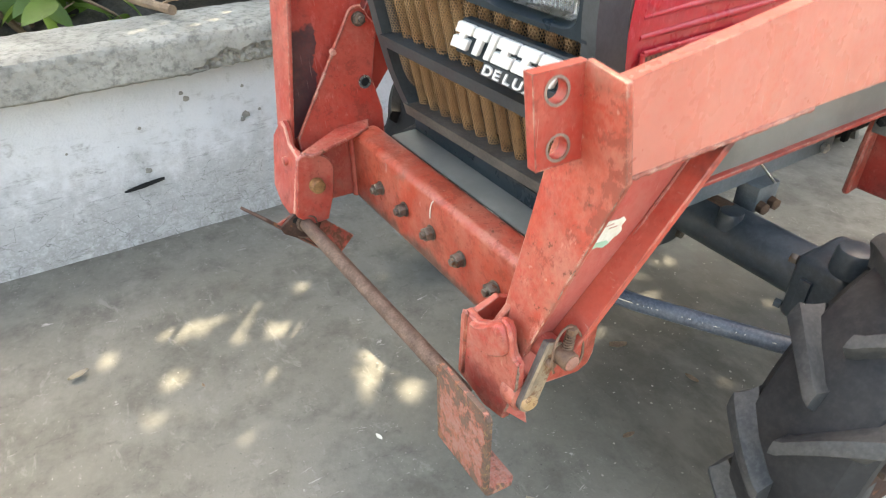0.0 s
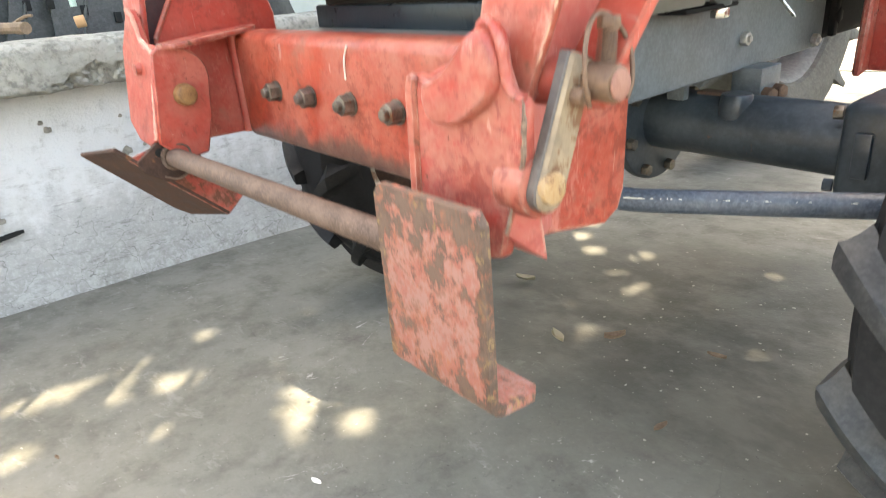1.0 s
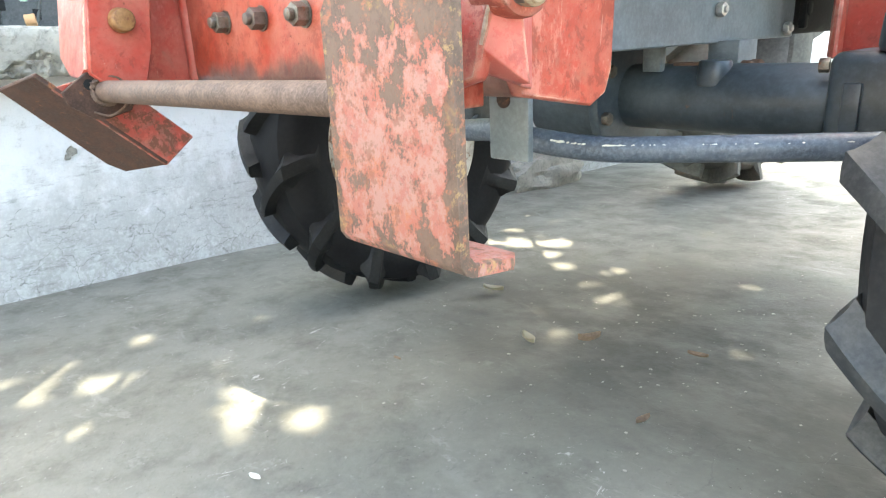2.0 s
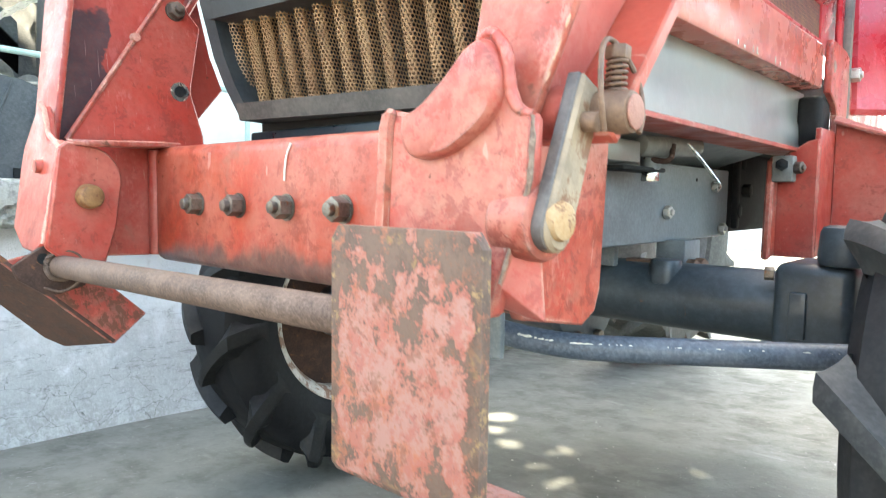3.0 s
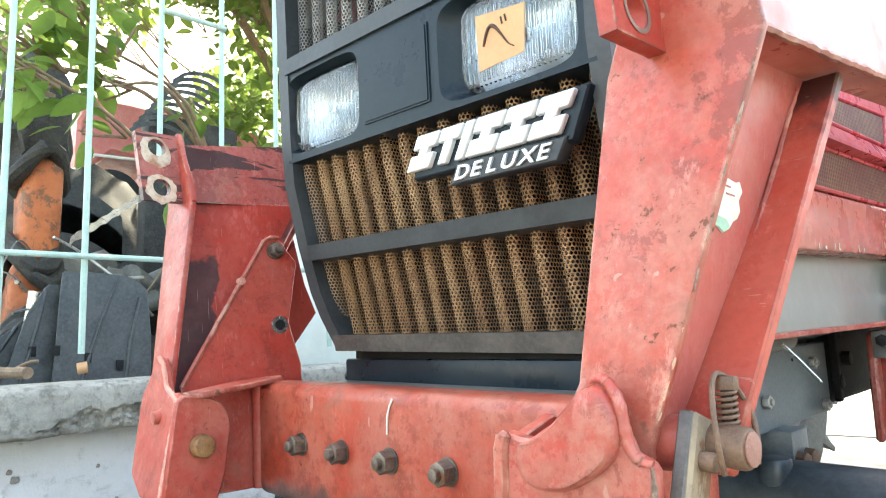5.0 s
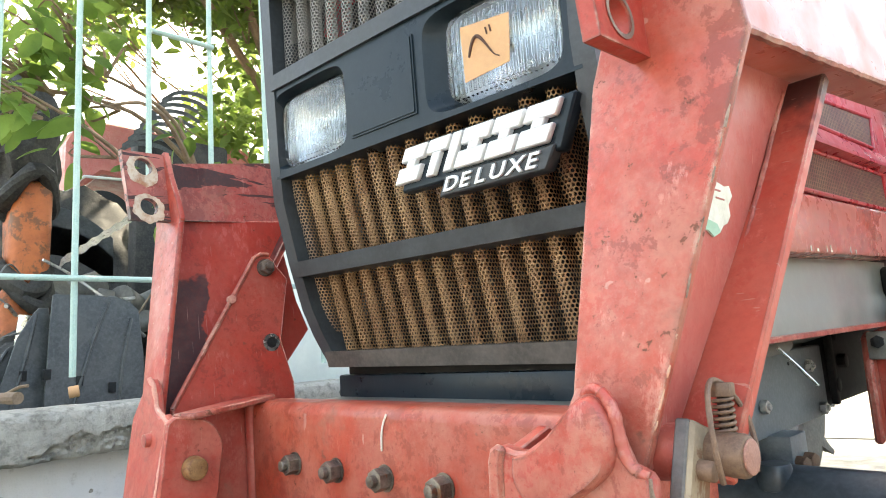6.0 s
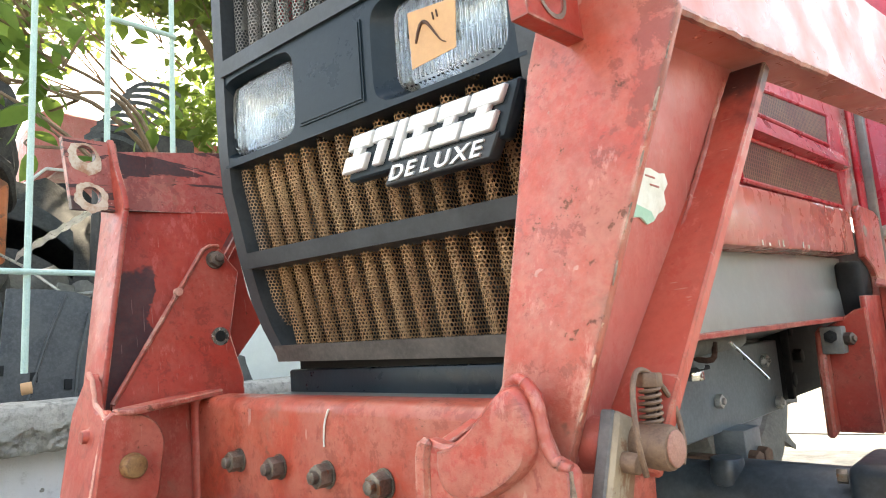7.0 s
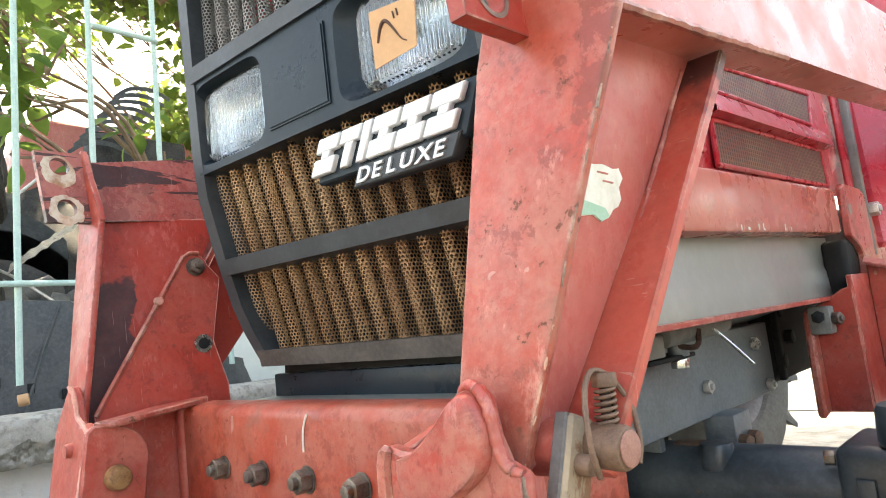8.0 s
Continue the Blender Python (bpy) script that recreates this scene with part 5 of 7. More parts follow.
def nose():
    # outer rim of the nose, as one swept frame
    n0 = part("nose_frame", box((GX0 + 0.012, 0.162, 0.715), (GX1 - 0.012, 0.178, 1.20), 0.004), BLACK_PLASTIC, tractor, "faded black plastic nose frame")
    n0.matrix_basis = NOSE
    def strip(name, x0, x1, z0, z1, depth, mat, width=0.004, proud=0.0, parent=None):
        bm = bmesh.new()
        vs = []
        for (xx, zz, b) in ((x0, z0, 0), (x1, z0, 0), (x1, z1, 0), (x0, z1, 0), (x0, z0, 1), (x1, z0, 1), (x1, z1, 1), (x0, z1, 1)):
            vs.append(bm.verts.new((xx, face_y(zz) - proud + depth * b, zz)))
        for q in ((0, 1, 2, 3), (4, 5, 6, 7), (0, 1, 5, 4), (1, 2, 6, 5), (2, 3, 7, 6), (3, 0, 4, 7)):
            bm.faces.new([vs[k] for k in q])
        bevel(bm, width, 2)
        return part(name, bm, mat, parent or n0)

    # side strips follow the bend of the nose
    for x0, x1 in ((GX0, GX0 + 0.022), (GX1 - 0.022, GX1)):
        bm = bmesh.new()
        rows = []
        for z, grow in NOSE_SIDE:
            y = face_y(z) - 0.006
            xa, xb = (x0 - grow, x1 - grow) if x0 < 0.1 else (x0 + grow, x1 + grow)
            rows.append([bm.verts.new(p) for p in ((xa, y, z), (xb, y, z), (xb, y + 0.05, z), (xa, y + 0.05, z))])
        for p, q in zip(rows, rows[1:]):
            for k in range(4):
                bm.faces.new((p[k], p[(k + 1) % 4], q[(k + 1) % 4], q[k]))
        bm.faces.new(rows[0])
        bm.faces.new(rows[-1])
        bevel(bm, 0.005, 3, 45)
        part("side_strip", bm, BLACK_PLASTIC, n0)
    strip("bottom_bar", GX0 + 0.035, GX1 - 0.035, 0.655, 0.676, 0.055, DUSTY_PLASTIC, 0.003, 0.010)
    strip("middle_bar", GX0 + 0.016, GX1 - 0.016, 0.778, 0.798, 0.040, BLACK_PLASTIC, 0.004, 0.010)
    strip("upper_lip", GX0 + 0.014, GX1 - 0.014, 1.033, 1.054, 0.060, BLACK_PLASTIC, 0.006, 0.008)
    strip("top_bar", GX0 + 0.010, GX1 - 0.010, 1.17, 1.20, 0.060, BLACK_PLASTIC, 0.005, 0.008)
    # moulded lamp bezel: one skin with two rounded, funnel-shaped openings
    bm = bmesh.new()
    for x0, x1, hole in ((GX0 + 0.012, 0.155, (-0.066, 0.089, 0.919, 1.027)), (0.155, GX1 - 0.012, (0.223, 0.396, 0.916, 1.027))):
        cx, cz = (hole[0] + hole[1]) / 2, (hole[2] + hole[3]) / 2
        hw, hh = (hole[1] - hole[0]) / 2, (hole[3] - hole[2]) / 2
        lens_x = LAMP_X[0] if cx < 0.155 else LAMP_X[1]
        turns = sorted([2 * math.pi * (k + 0.5) / 48 for k in range(48)] + [math.atan2(zz - cz, xx - cx) % (2 * math.pi) for xx in (x0, x1) for zz in (0.910, 1.036)])
        outer, back, loops = [], [], []
        for t in turns:
            c, q = math.cos(t), math.sin(t)
            reach = min(((x1 - cx) if c > 0 else (cx - x0)) / max(abs(c), 1e-6), ((1.036 - cz) if q > 0 else (cz - 0.910)) / max(abs(q), 1e-6))
            px, pz = cx + reach * c, cz + reach * q
            outer.append(bm.verts.new((px, face_y(pz) - 0.004, pz)))
            back.append(bm.verts.new((px, face_y(pz) + 0.050, pz)))
        # openings as superellipses that shrink towards the lens
        for grow, dy, pull in ((1.0, -0.004, 0.0), (0.975, -0.001, 0.05), (0.95, 0.006, 0.2), (0.90, 0.016, 1.0), (0.90, 0.030, 1.0)):
            row = []
            for t in turns:
                c, q = math.cos(t), math.sin(t)
                ex, ez = math.copysign(abs(c) ** 0.33, c), math.copysign(abs(q) ** 0.33, q)
                ox, oz = cx + hw * grow * ex, cz + hh * grow * ez
                lx, lz = lens_x + 0.0705 * ex, LAMP_Z + 0.0485 * ez
                px, pz = ox + (lx - ox) * pull, oz + (lz - oz) * pull
                row.append(bm.verts.new((px, face_y(pz) + dy, pz)))
            loops.append(row)
        chain = [back, outer, *loops]
        for p, q in zip(chain, chain[1:]):
            for k in range(len(turns)):
                j = (k + 1) % len(turns)
                bm.faces.new((p[k], p[j], q[j], q[k]))
    part("lamp_bezel", bm, NAVY_PLASTIC, n0, "moulded blue-black lamp bezel")
    strip("centre_panel", 0.099, 0.210, 0.926, 1.015, 0.010, NAVY_PLASTIC, 0.0012, 0.0058)
    strip("panel_edge", 0.1015, 0.2075, 0.9285, 1.0125, 0.006, NAVY_PLASTIC, 0.002, 0.0070)
    # dark shroud that closes the nose at its sides, behind the strips
    for s in (-1, 1):
        bm = bmesh.new()
        rows = []
        for z, grow in NOSE_SIDE:
            px = (GX0 + side_in(z) + 0.001) if s < 0 else (GX1 - side_in(z) - 0.001)
            rows.append([bm.verts.new(q) for q in ((px, face_y(z) + 0.030, z), (px, 0.168, z), (px - s * 0.006, 0.168, z), (px - s * 0.006, face_y(z) + 0.040, z))])
        for p, q in zip(rows, rows[1:]):
            for k in range(4):
                bm.faces.new((p[k], p[(k + 1) % 4], q[(k + 1) % 4], q[k]))
        bm.faces.new(rows[0])
        bm.faces.new(rows[-1])
        part("side_shroud", bm, DARK_VOID, n0)
    # corrugated perforated sheets
    def sheet(z0, z1, name, mat=PERFORATED):
        bm = bmesh.new()
        uvl = bm.loops.layers.uv.new("uv")
        # round ribs, half the pitch wide, with deep flat troughs between them
        pitch, xs = 0.03227, []
        prof = [(0.0, 0.0235), (0.0018, 0.0235)] + [(0.0108 - 0.0088 * math.cos(radians(a)), 0.0092 - 0.0092 * math.sin(radians(a))) for a in (0, 20, 40, 60, 90, 120, 140, 160, 180)] + [(0.0198, 0.0235)]
        x = GX0 - 0.0185
        while x < GX1 - 0.012:
            for px, d in prof:
                xs.append((x + px, d))
            x += pitch
        us = [0.0]
        for a, b in zip(xs, xs[1:]):
            us.append(us[-1] + math.hypot(b[0] - a[0], b[1] - a[1]))
        zs = np.linspace(z0, z1, 7)
        grid = [[bm.verts.new((min(max(xx, GX0 + side_in(z)), GX1 - side_in(z)), face_y(z) + 0.012 + d, z)) for z in zs] for xx, d in xs]
        for i in range(len(xs) - 1):
            for k in range(len(zs) - 1):
                f = bm.faces.new((grid[i][k], grid[i + 1][k], grid[i + 1][k + 1], grid[i][k + 1]))
                for l, (ii, kk) in zip(f.loops, ((i, k), (i + 1, k), (i + 1, k + 1), (i, k + 1))):
                    l[uvl].uv = (us[ii], zs[kk])
        ob = part(name, bm, mat, tractor, "corrugated perforated grille sheet")
        ob.matrix_basis = NOSE
        return ob

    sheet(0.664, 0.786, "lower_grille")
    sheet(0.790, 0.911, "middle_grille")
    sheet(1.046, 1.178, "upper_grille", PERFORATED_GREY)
    rad = part("radiator", box((GX0 + 0.042, 0.1555, 0.662), (GX1 - 0.042, 0.1635, 1.19), 0.002), DARK_VOID, tractor, "dark radiator core behind the grille")
    rad.matrix_basis = NOSE
    # black shelf below the nose
    part("lower_shelf", box((-0.060, 0.0575, 0.613), (0.405, 0.118, 0.617), 0.001), GREY_PANEL, tractor, "dusty grey sheet behind the cross beam")
    part("front_plate", box((-0.062, 0.108, 0.609), (0.408, 0.120, 0.646), 0.003, 2), NAVY_PLASTIC, tractor, "dark blue-grey plate below the grille")
    # near-black box that stands for the shade below the grille
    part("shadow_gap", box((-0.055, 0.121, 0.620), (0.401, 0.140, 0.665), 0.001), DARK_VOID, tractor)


nose()


def headlight(cx, label, card):
    w, h, z0 = 0.070, 0.048, LAMP_Z
    y = face_y(z0) - 0.004

    def rounded(k, yy, r=0.018):
        ww, hh = w * k, h * k
        pts = []
        for sx, sz, a in ((1, 1, 0), (-1, 1, 90), (-1, -1, 180), (1, -1, 270)):
            for t in np.linspace(a, a + 90, 5):
                pts.append((cx + sx * (ww - r) + r * math.cos(radians(t)), yy, z0 + sz * (hh - r) + r * math.sin(radians(t))))
        return pts

    def loft(levels, cap=True):
        bm = bmesh.new()
        rings = [[bm.verts.new(p) for p in rounded(k, yy)] for k, yy in levels]
        for p, q in zip(rings, rings[1:]):
            for i in range(len(p)):
                bm.faces.new((p[i], p[(i + 1) % len(p)], q[(i + 1) % len(p)], q[i]))
        if cap:
            bm.faces.new(rings[-1])
        return bm

    hl = part("headlight", loft([(1.06, y + 0.060), (1.06, y + 0.022), (1.0, y + 0.022), (1.0, y + 0.034)], False), NAVY_PLASTIC, tractor, label)
    hl.matrix_basis = NOSE
    part("reflector", loft([(0.985, y + 0.028), (0.92, y + 0.046), (0.6, y + 0.058)]), REFLECTOR, hl, "bright bowl reflector")
    # domed lens with upright flutes inside
    lens = part("lens", loft([(0.99, y + 0.028), (0.99, y + 0.012), (0.95, y + 0.007), (0.80, y + 0.0045), (0.4, y + 0.003)]), GLASS, hl, "clear fluted glass lens")
    lens.visible_shadow = False
    for k in range(21):
        xx = cx - w * 0.86 + k * w * 1.72 / 20
        part("flute", cyl((xx, y + 0.0175, z0 - h * 0.78), (xx, y + 0.0175, z0 + h * 0.80), 0.0016, 8), GLASS, hl)
    part("lamp_bulb", cyl((cx, y + 0.030, z0), (cx, y + 0.046, z0), 0.008, 14, width=0.002), REFLECTOR, hl)
    if card:
        c = single("paper_label", shaped([(0.2795, 0.938), (0.336, 0.942), (0.339, 0.990), (0.277, 0.997)], "y", y + 0.0005, 0.0008, 0), CARD, "square of brown card with a hand-written sign stuck on the headlight", "label", m=LEVEL @ NOSE)
        yy = y - 0.0002
        stroke = smooth_path([(0.287, yy, 0.962), (0.291, yy, 0.973), (0.296, yy, 0.980), (0.302, yy, 0.978), (0.309, yy, 0.969), (0.318, yy, 0.956), (0.325, yy, 0.951)], 5)
        part("brush_stroke", tube(stroke, 0.0012, 6, taper=lambda t: 0.5 + 1.1 * math.sin(math.pi * min(1, t + 0.12))), INK, c)
        for k in (0, 1):
            part("brush_stroke", tube([(0.310 + 0.005 * k, yy, 0.985 + 0.001 * k), (0.3115 + 0.005 * k, yy, 0.978 + 0.001 * k)], 0.0010, 6), INK, c)


headlight(LAMP_X[0], "rectangular headlight with fluted lens", False)
headlight(LAMP_X[1], "rectangular headlight with brown card on its lens", True)


def letter(ch, parent, start, scale, tilt, y):
    cu = bpy.data.curves.new("letter", "FONT")
    cu.body, cu.size, cu.shear, cu.extrude, cu.offset, cu.space_character = ch, 0.0195, 0.35, 0.0012, 0.0004, 1.15
    tmp = bpy.data.objects.new("letter", cu)
    scene.collection.objects.link(tmp)
    me = bpy.data.meshes.new_from_object(tmp.evaluated_get(bpy.context.evaluated_depsgraph_get()))
    bpy.data.objects.remove(tmp)
    me.transform(tilt @ Matrix.Translation((0.2480 + start * scale, y + 0.0018, 0.8345)) @ Matrix.Rotation(math.pi / 2, 4, "X") @ Matrix.Diagonal((scale, 1, 1, 1)))
    me.materials.append(WHITE_BADGE)
    w = new("letter", me)
    w.parent = parent


def badge():
    """Six slanted white blocks over a small plate with one readable word."""
    y = 0.026
    sh = 0.52
    tilt = Matrix.Translation((0.0, -0.003, -0.003))
    bm = shaped([(0.184, 0.846), (0.388, 0.846), (0.408, 0.894), (0.200, 0.894)], "y", y + 0.006, 0.016, 0.002)
    bm.transform(tilt)
    b0 = part("badge", bm, NAVY_PLASTIC, tractor, "black badge plate with raised white blocks")
    b0.matrix_basis = NOSE
    x = 0.180
    for wd, kind in ((0.034, 2), (0.030, 1), (0.012, 0), (0.036, 2), (0.034, 2), (0.036, 2)):
        def P(u, v):
            return (x + u * wd + v * 0.0365 * sh, 0.854 + v * 0.0365)
        if kind == 0:
            bm = shaped([P(0, 0), P(1, 0), P(1, 1), P(0, 1)], "y", y, 0.008, 0.0012)
        elif kind == 1:
            bm = shaped([P(0, 0.62), P(1, 0.62), P(1, 1), P(0, 1)], "y", y, 0.008, 0.0012)
            shaped([P(0.30, 0), P(0.72, 0), P(0.72, 0.63), P(0.30, 0.63)], "y", y, 0.008, 0.0012, bm=bm)
        else:
            bm = shaped([P(0, 0.60), P(1, 0.60), P(1, 1), P(0, 1)], "y", y, 0.008, 0.0012)
            shaped([P(0, 0), P(1, 0), P(1, 0.44), P(0, 0.44)], "y", y, 0.008, 0.0012, bm=bm)
            shaped([P(0.30, 0.40), P(0.70, 0.40), P(0.70, 0.64), P(0.30, 0.64)], "y", y, 0.008, 0.0012, bm=bm)
        bm.transform(tilt)
        part("white_block", bm, WHITE_BADGE, b0)
        x += wd + 0.0030
    bm = shaped([(0.241, 0.8305), (0.372, 0.8305), (0.384, 0.852), (0.252, 0.852)], "y", y + 0.003, 0.016, 0.0015)
    bm.transform(tilt)
    p2 = part("name_plate", bm, BLACK_PLASTIC, b0)
    tagged(p2, "black name plate lettered DELUXE in white")
    # each glyph's start and the width of the whole word, in units of the letters' height
    start = 0.0
    for ch, wide in zip("DELUXE", (0.0162, 0.0148, 0.0132, 0.0162, 0.0155, 0.0148)):
        letter(ch, b0, start, 1.34, tilt, y)
        start += wide


badge()


def hood():
    # red bonnet with louvred side panel and mesh windows
    bm = bmesh.new()
    sec = [(-0.070, 0.838), (-0.078, 0.95), (-0.070, 1.10), (-0.045, 1.185), (0.0, 1.21), (0.173, 1.225), (0.346, 1.21), (0.391, 1.185), (0.416, 1.10), (0.424, 0.95), (0.416, 0.838)]
    rows = []
    for y in (0.110, 0.12, 0.6, 1.08, 1.10):
        rows.append([bm.verts.new((px, y, pz)) for px, pz in sec])
    for p, q in zip(rows, rows[1:]):
        for k in range(len(sec) - 1):
            bm.faces.new((p[k], p[k + 1], q[k + 1], q[k]))
    h = part("hood", bm, RED_HOOD, tractor, "glossy crimson bonnet")
    bm = bmesh.new()
    rows = []
    for y in (0.060, 0.085, 0.110):
        rows.append([bm.verts.new((MID + (px - MID) * (1.0 if y > 0.1 else 0.985 if y > 0.07 else 0.97), y if pz > 0.9 else max(y, 0.12 if px < MID else y), pz)) for px, pz in sec])
    for p, q in zip(rows, rows[1:]):
        for k in range(len(sec) - 1):
            bm.faces.new((p[k], p[k + 1], q[k + 1], q[k]))
    cowl = part("nose_cowl", bm, GREY_PANEL, tractor, "silver grey cowl between grille and bonnet")
    cowl.matrix_basis = NOSE
    x = 0.4225
    for ol in ([(0.135, 0.848), (0.44, 0.860), (0.44, 0.892), (0.135, 0.884)], [(0.476, 0.845), (0.951, 0.850), (0.946, 0.914), (0.477, 0.905)], [(0.49, 0.947), (0.916, 0.958), (0.93, 1.016), (0.51, 0.985)]):
        w = part("mesh_window", shaped(ol, "x", x, 0.002, 0), SIDE_MESH, h, "brown wire mesh window in the bonnet's side")
        for (ya, za), (yb, zb) in ((ol[0], ol[1]), (ol[3], ol[2]), (ol[1], ol[2]), (ol[0], ol[3])):
            part("window_lip", tube([(x + 0.002, ya, za), (x + 0.002, yb, zb)], 0.0035, 8), RED_HOOD, w)
    bm = bmesh.new()
    rows = []
    for y, z in ((0.465, 0.909), (0.48, 0.910), (0.98, 0.921), (1.0, 0.925)):
        k = 0.0 if y > 0.99 else 1.0
        rows.append([bm.verts.new(p) for p in ((x - 0.001, y, z + 0.037), (x + 0.006 * k, y, z + 0.030), (x + 0.017 * k, y, z + 0.008), (x + 0.017 * k, y, z + 0.002), (x - 0.001, y, z - 0.003))])
    for p, q in zip(rows, rows[1:]):
        for k in range(4):
            bm.faces.new((p[k], p[k + 1], q[k + 1], q[k]))
    bevel(bm, 0.003, 2, 20)
    part("pressed_band", bm, RED_HOOD, h, "pressed band standing out between the mesh windows")
    for z in (0.985, 0.955, 0.925, 0.902):
        part("pressed_rib", tube([(x - 0.003, 0.13, z), (x - 0.001, 0.28, z + 0.006), (x - 0.002, 0.46, z + 0.012)], 0.0055, 12, taper=lambda t: 0.3 + 0.7 * math.sin(math.pi * min(1, t + 0.15))), RED_HOOD, h)
    bm = shaped([(1.05, 0.60), (1.6, 0.60), (1.6, 1.40), (1.05, 1.40)], "x", 0.428, 0.01, 0.004)
    part("rear_cowl", bm, RED_HOOD, tractor, "red rear cowl panel")
    part("side_marker", box((0.436, 1.28, 1.055), (0.455, 1.36, 1.085), 0.003), ORANGE_SCRAP, tractor, "orange side marker lamp")
    part("fender", prism([(0.455, 1.10, 0.735), (1.15, 1.75, 0.735), (0.98, 2.0, 1.50), (0.40, 1.28, 1.50)], (-0.02, 0.02, 0), 0.01), RED_HOOD, tractor, "broad crimson fender front behind the post")
    part("rubber_buffer", box((0.400, 0.925, 0.640), (0.440, 0.990, 0.752), 0.010, 3), DARK_VOID, tractor, "black rubber buffer at the skirt's end")
    part("door_edge", box((0.435, 1.075, 0.72), (0.452, 1.095, 1.2), 0.004), SCRAP_GREY, tractor)
    # grey skirt panel with a crease along it
    bm = bmesh.new()
    rows = []
    for y in (0.165, 0.5, 0.965):
        rows.append([bm.verts.new((px, y, pz)) for px, pz in ((0.402, 0.760), (0.402, 0.708), (0.405, 0.700), (0.408, 0.657), (0.385, 0.656))])
    for p, q in zip(rows, rows[1:]):
        for k in range(4):
            bm.faces.new((p[k], p[k + 1], q[k + 1], q[k]))
    part("skirt_panel", bm, GREY_PANEL, tractor, "silver grey side skirt with a pressed crease")
    # no modelled engine: a near-black box puts the shade behind the skirt
    part("skirt_shadow", box((0.06, 0.15, 0.66), (0.38, 1.3, 0.83), 0.01), DARK_VOID, tractor, "near-black box for the shade behind the skirt")


def side_mesh():
    n = Nodes("brown_wire_mesh")
    sep = n.t.nodes.new("ShaderNodeSeparateXYZ")
    n.put(sep.inputs[0], n.coord)
    def lines(v, pitch, wide):
        f = n.math("FRACT", n.math("DIVIDE", v, pitch))
        return n.math("GREATER_THAN", f, wide)
    wire = n.math("MAXIMUM", lines(sep.outputs[1], 0.0078, 0.45), lines(sep.outputs[2], 0.0062, 0.78))
    c = n.mix(wire, (0.035, 0.02, 0.016), n.mix(n.band(n.noise(14.0), 0.4, 0.6), (0.20, 0.110, 0.066), (0.165, 0.066, 0.048)))
    n.bump(wire, 0.6, 0.002)
    return n.finish(c, 0.6)


SIDE_MESH = side_mesh()
hood()


def chassis():
    for s in (1, -1):
        X = (lambda v: v) if s > 0 else mx
        lo, hi = sorted((X(0.268), X(0.286)))
        bm = box((lo, 0.125, 0.497), (hi, 0.935, 0.622), 0.002, 1)
        pl = part("chassis_plate", bm, GREY_CHASSIS, tractor, "blue-grey painted chassis side plate")
        for y, z in ((0.640, 0.545), (0.895, 0.512), (0.850, 0.590), (0.17, 0.545), (0.30, 0.59)):
            part("bolt", hexbolt((X(0.287), y, z), (s, 0, 0), 0.019, 0.010, 0.004), ZINC_LIGHT, pl)
        part("chassis_hole", cyl((X(0.2864), 0.77, 0.600), (X(0.2872), 0.77, 0.600), 0.003, 10), DARK_VOID, pl)
    part("engine_sump", box((0.09, 0.145, 0.515), (0.26, 0.94, 0.66), 0.02, 3), SCRAP_GREY, tractor, "dusty grey cast engine sump")
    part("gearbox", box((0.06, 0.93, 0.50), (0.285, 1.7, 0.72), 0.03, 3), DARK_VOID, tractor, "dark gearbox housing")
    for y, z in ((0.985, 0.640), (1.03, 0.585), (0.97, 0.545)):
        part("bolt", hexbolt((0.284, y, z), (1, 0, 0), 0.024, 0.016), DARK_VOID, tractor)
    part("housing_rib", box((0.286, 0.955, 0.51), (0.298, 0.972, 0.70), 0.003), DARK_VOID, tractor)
    # bright clamp, pipe and fittings under the skirt
    part("support_block", box((0.292, 0.30, 0.612), (0.340, 0.43, 0.640), 0.003), GREY_PANEL, tractor)
    part("inner_sheet", prism([(0.262, 0.34, 0.626), (0.262, 0.925, 0.626), (0.352, 0.925, 0.652), (0.352, 0.34, 0.652)], (0, 0, 0.003), 0.0008), GREY_CHASSIS, tractor, "grey sheet sloping up behind the skirt")
    part("pipe", cyl((0.330, 0.44, 0.637), (0.345, 0.60, 0.643), 0.016, 18, width=0.003), SCRAP_GREY, tractor, "dusty grey pipe end")
    part("pipe_clamp", tube(smooth_path([(0.318, 0.49, 0.622), (0.350, 0.495, 0.618), (0.352, 0.505, 0.640)], 4), 0.004, 8), RUST_DARK, tractor)
    v = part("drain_valve", box((0.290, 0.40, 0.603), (0.332, 0.53, 0.609), 0.002), DARK_VOID, tractor, "dark drain valve lever")
    part("valve_body", cyl((0.322, 0.50, 0.606), (0.322, 0.50, 0.630), 0.014, 14, width=0.002), GREY_CHASSIS, v)
    part("valve_nut", hexbolt((0.322, 0.50, 0.590), (0, 0, 1), 0.021, 0.013), CHROME, v)
    part("cable_tie", tube([(0.375, 0.498, 0.640), (0.390, 0.516, 0.615), (0.405, 0.535, 0.588)], 0.0022, 8), CHROME, tractor, "thin grey cable tie hanging down")
    part("bracket_plate", box((0.238, 0.190, 0.386), (0.297, 0.200, 0.475), 0.003), GREY_CHASSIS, tractor, "blue-grey hanging bracket plate with a hole")
    part("plate_hole", cyl((0.262, 0.1885, 0.455), (0.262, 0.1895, 0.455), 0.010, 14), RUST_DARK, tractor)


chassis()


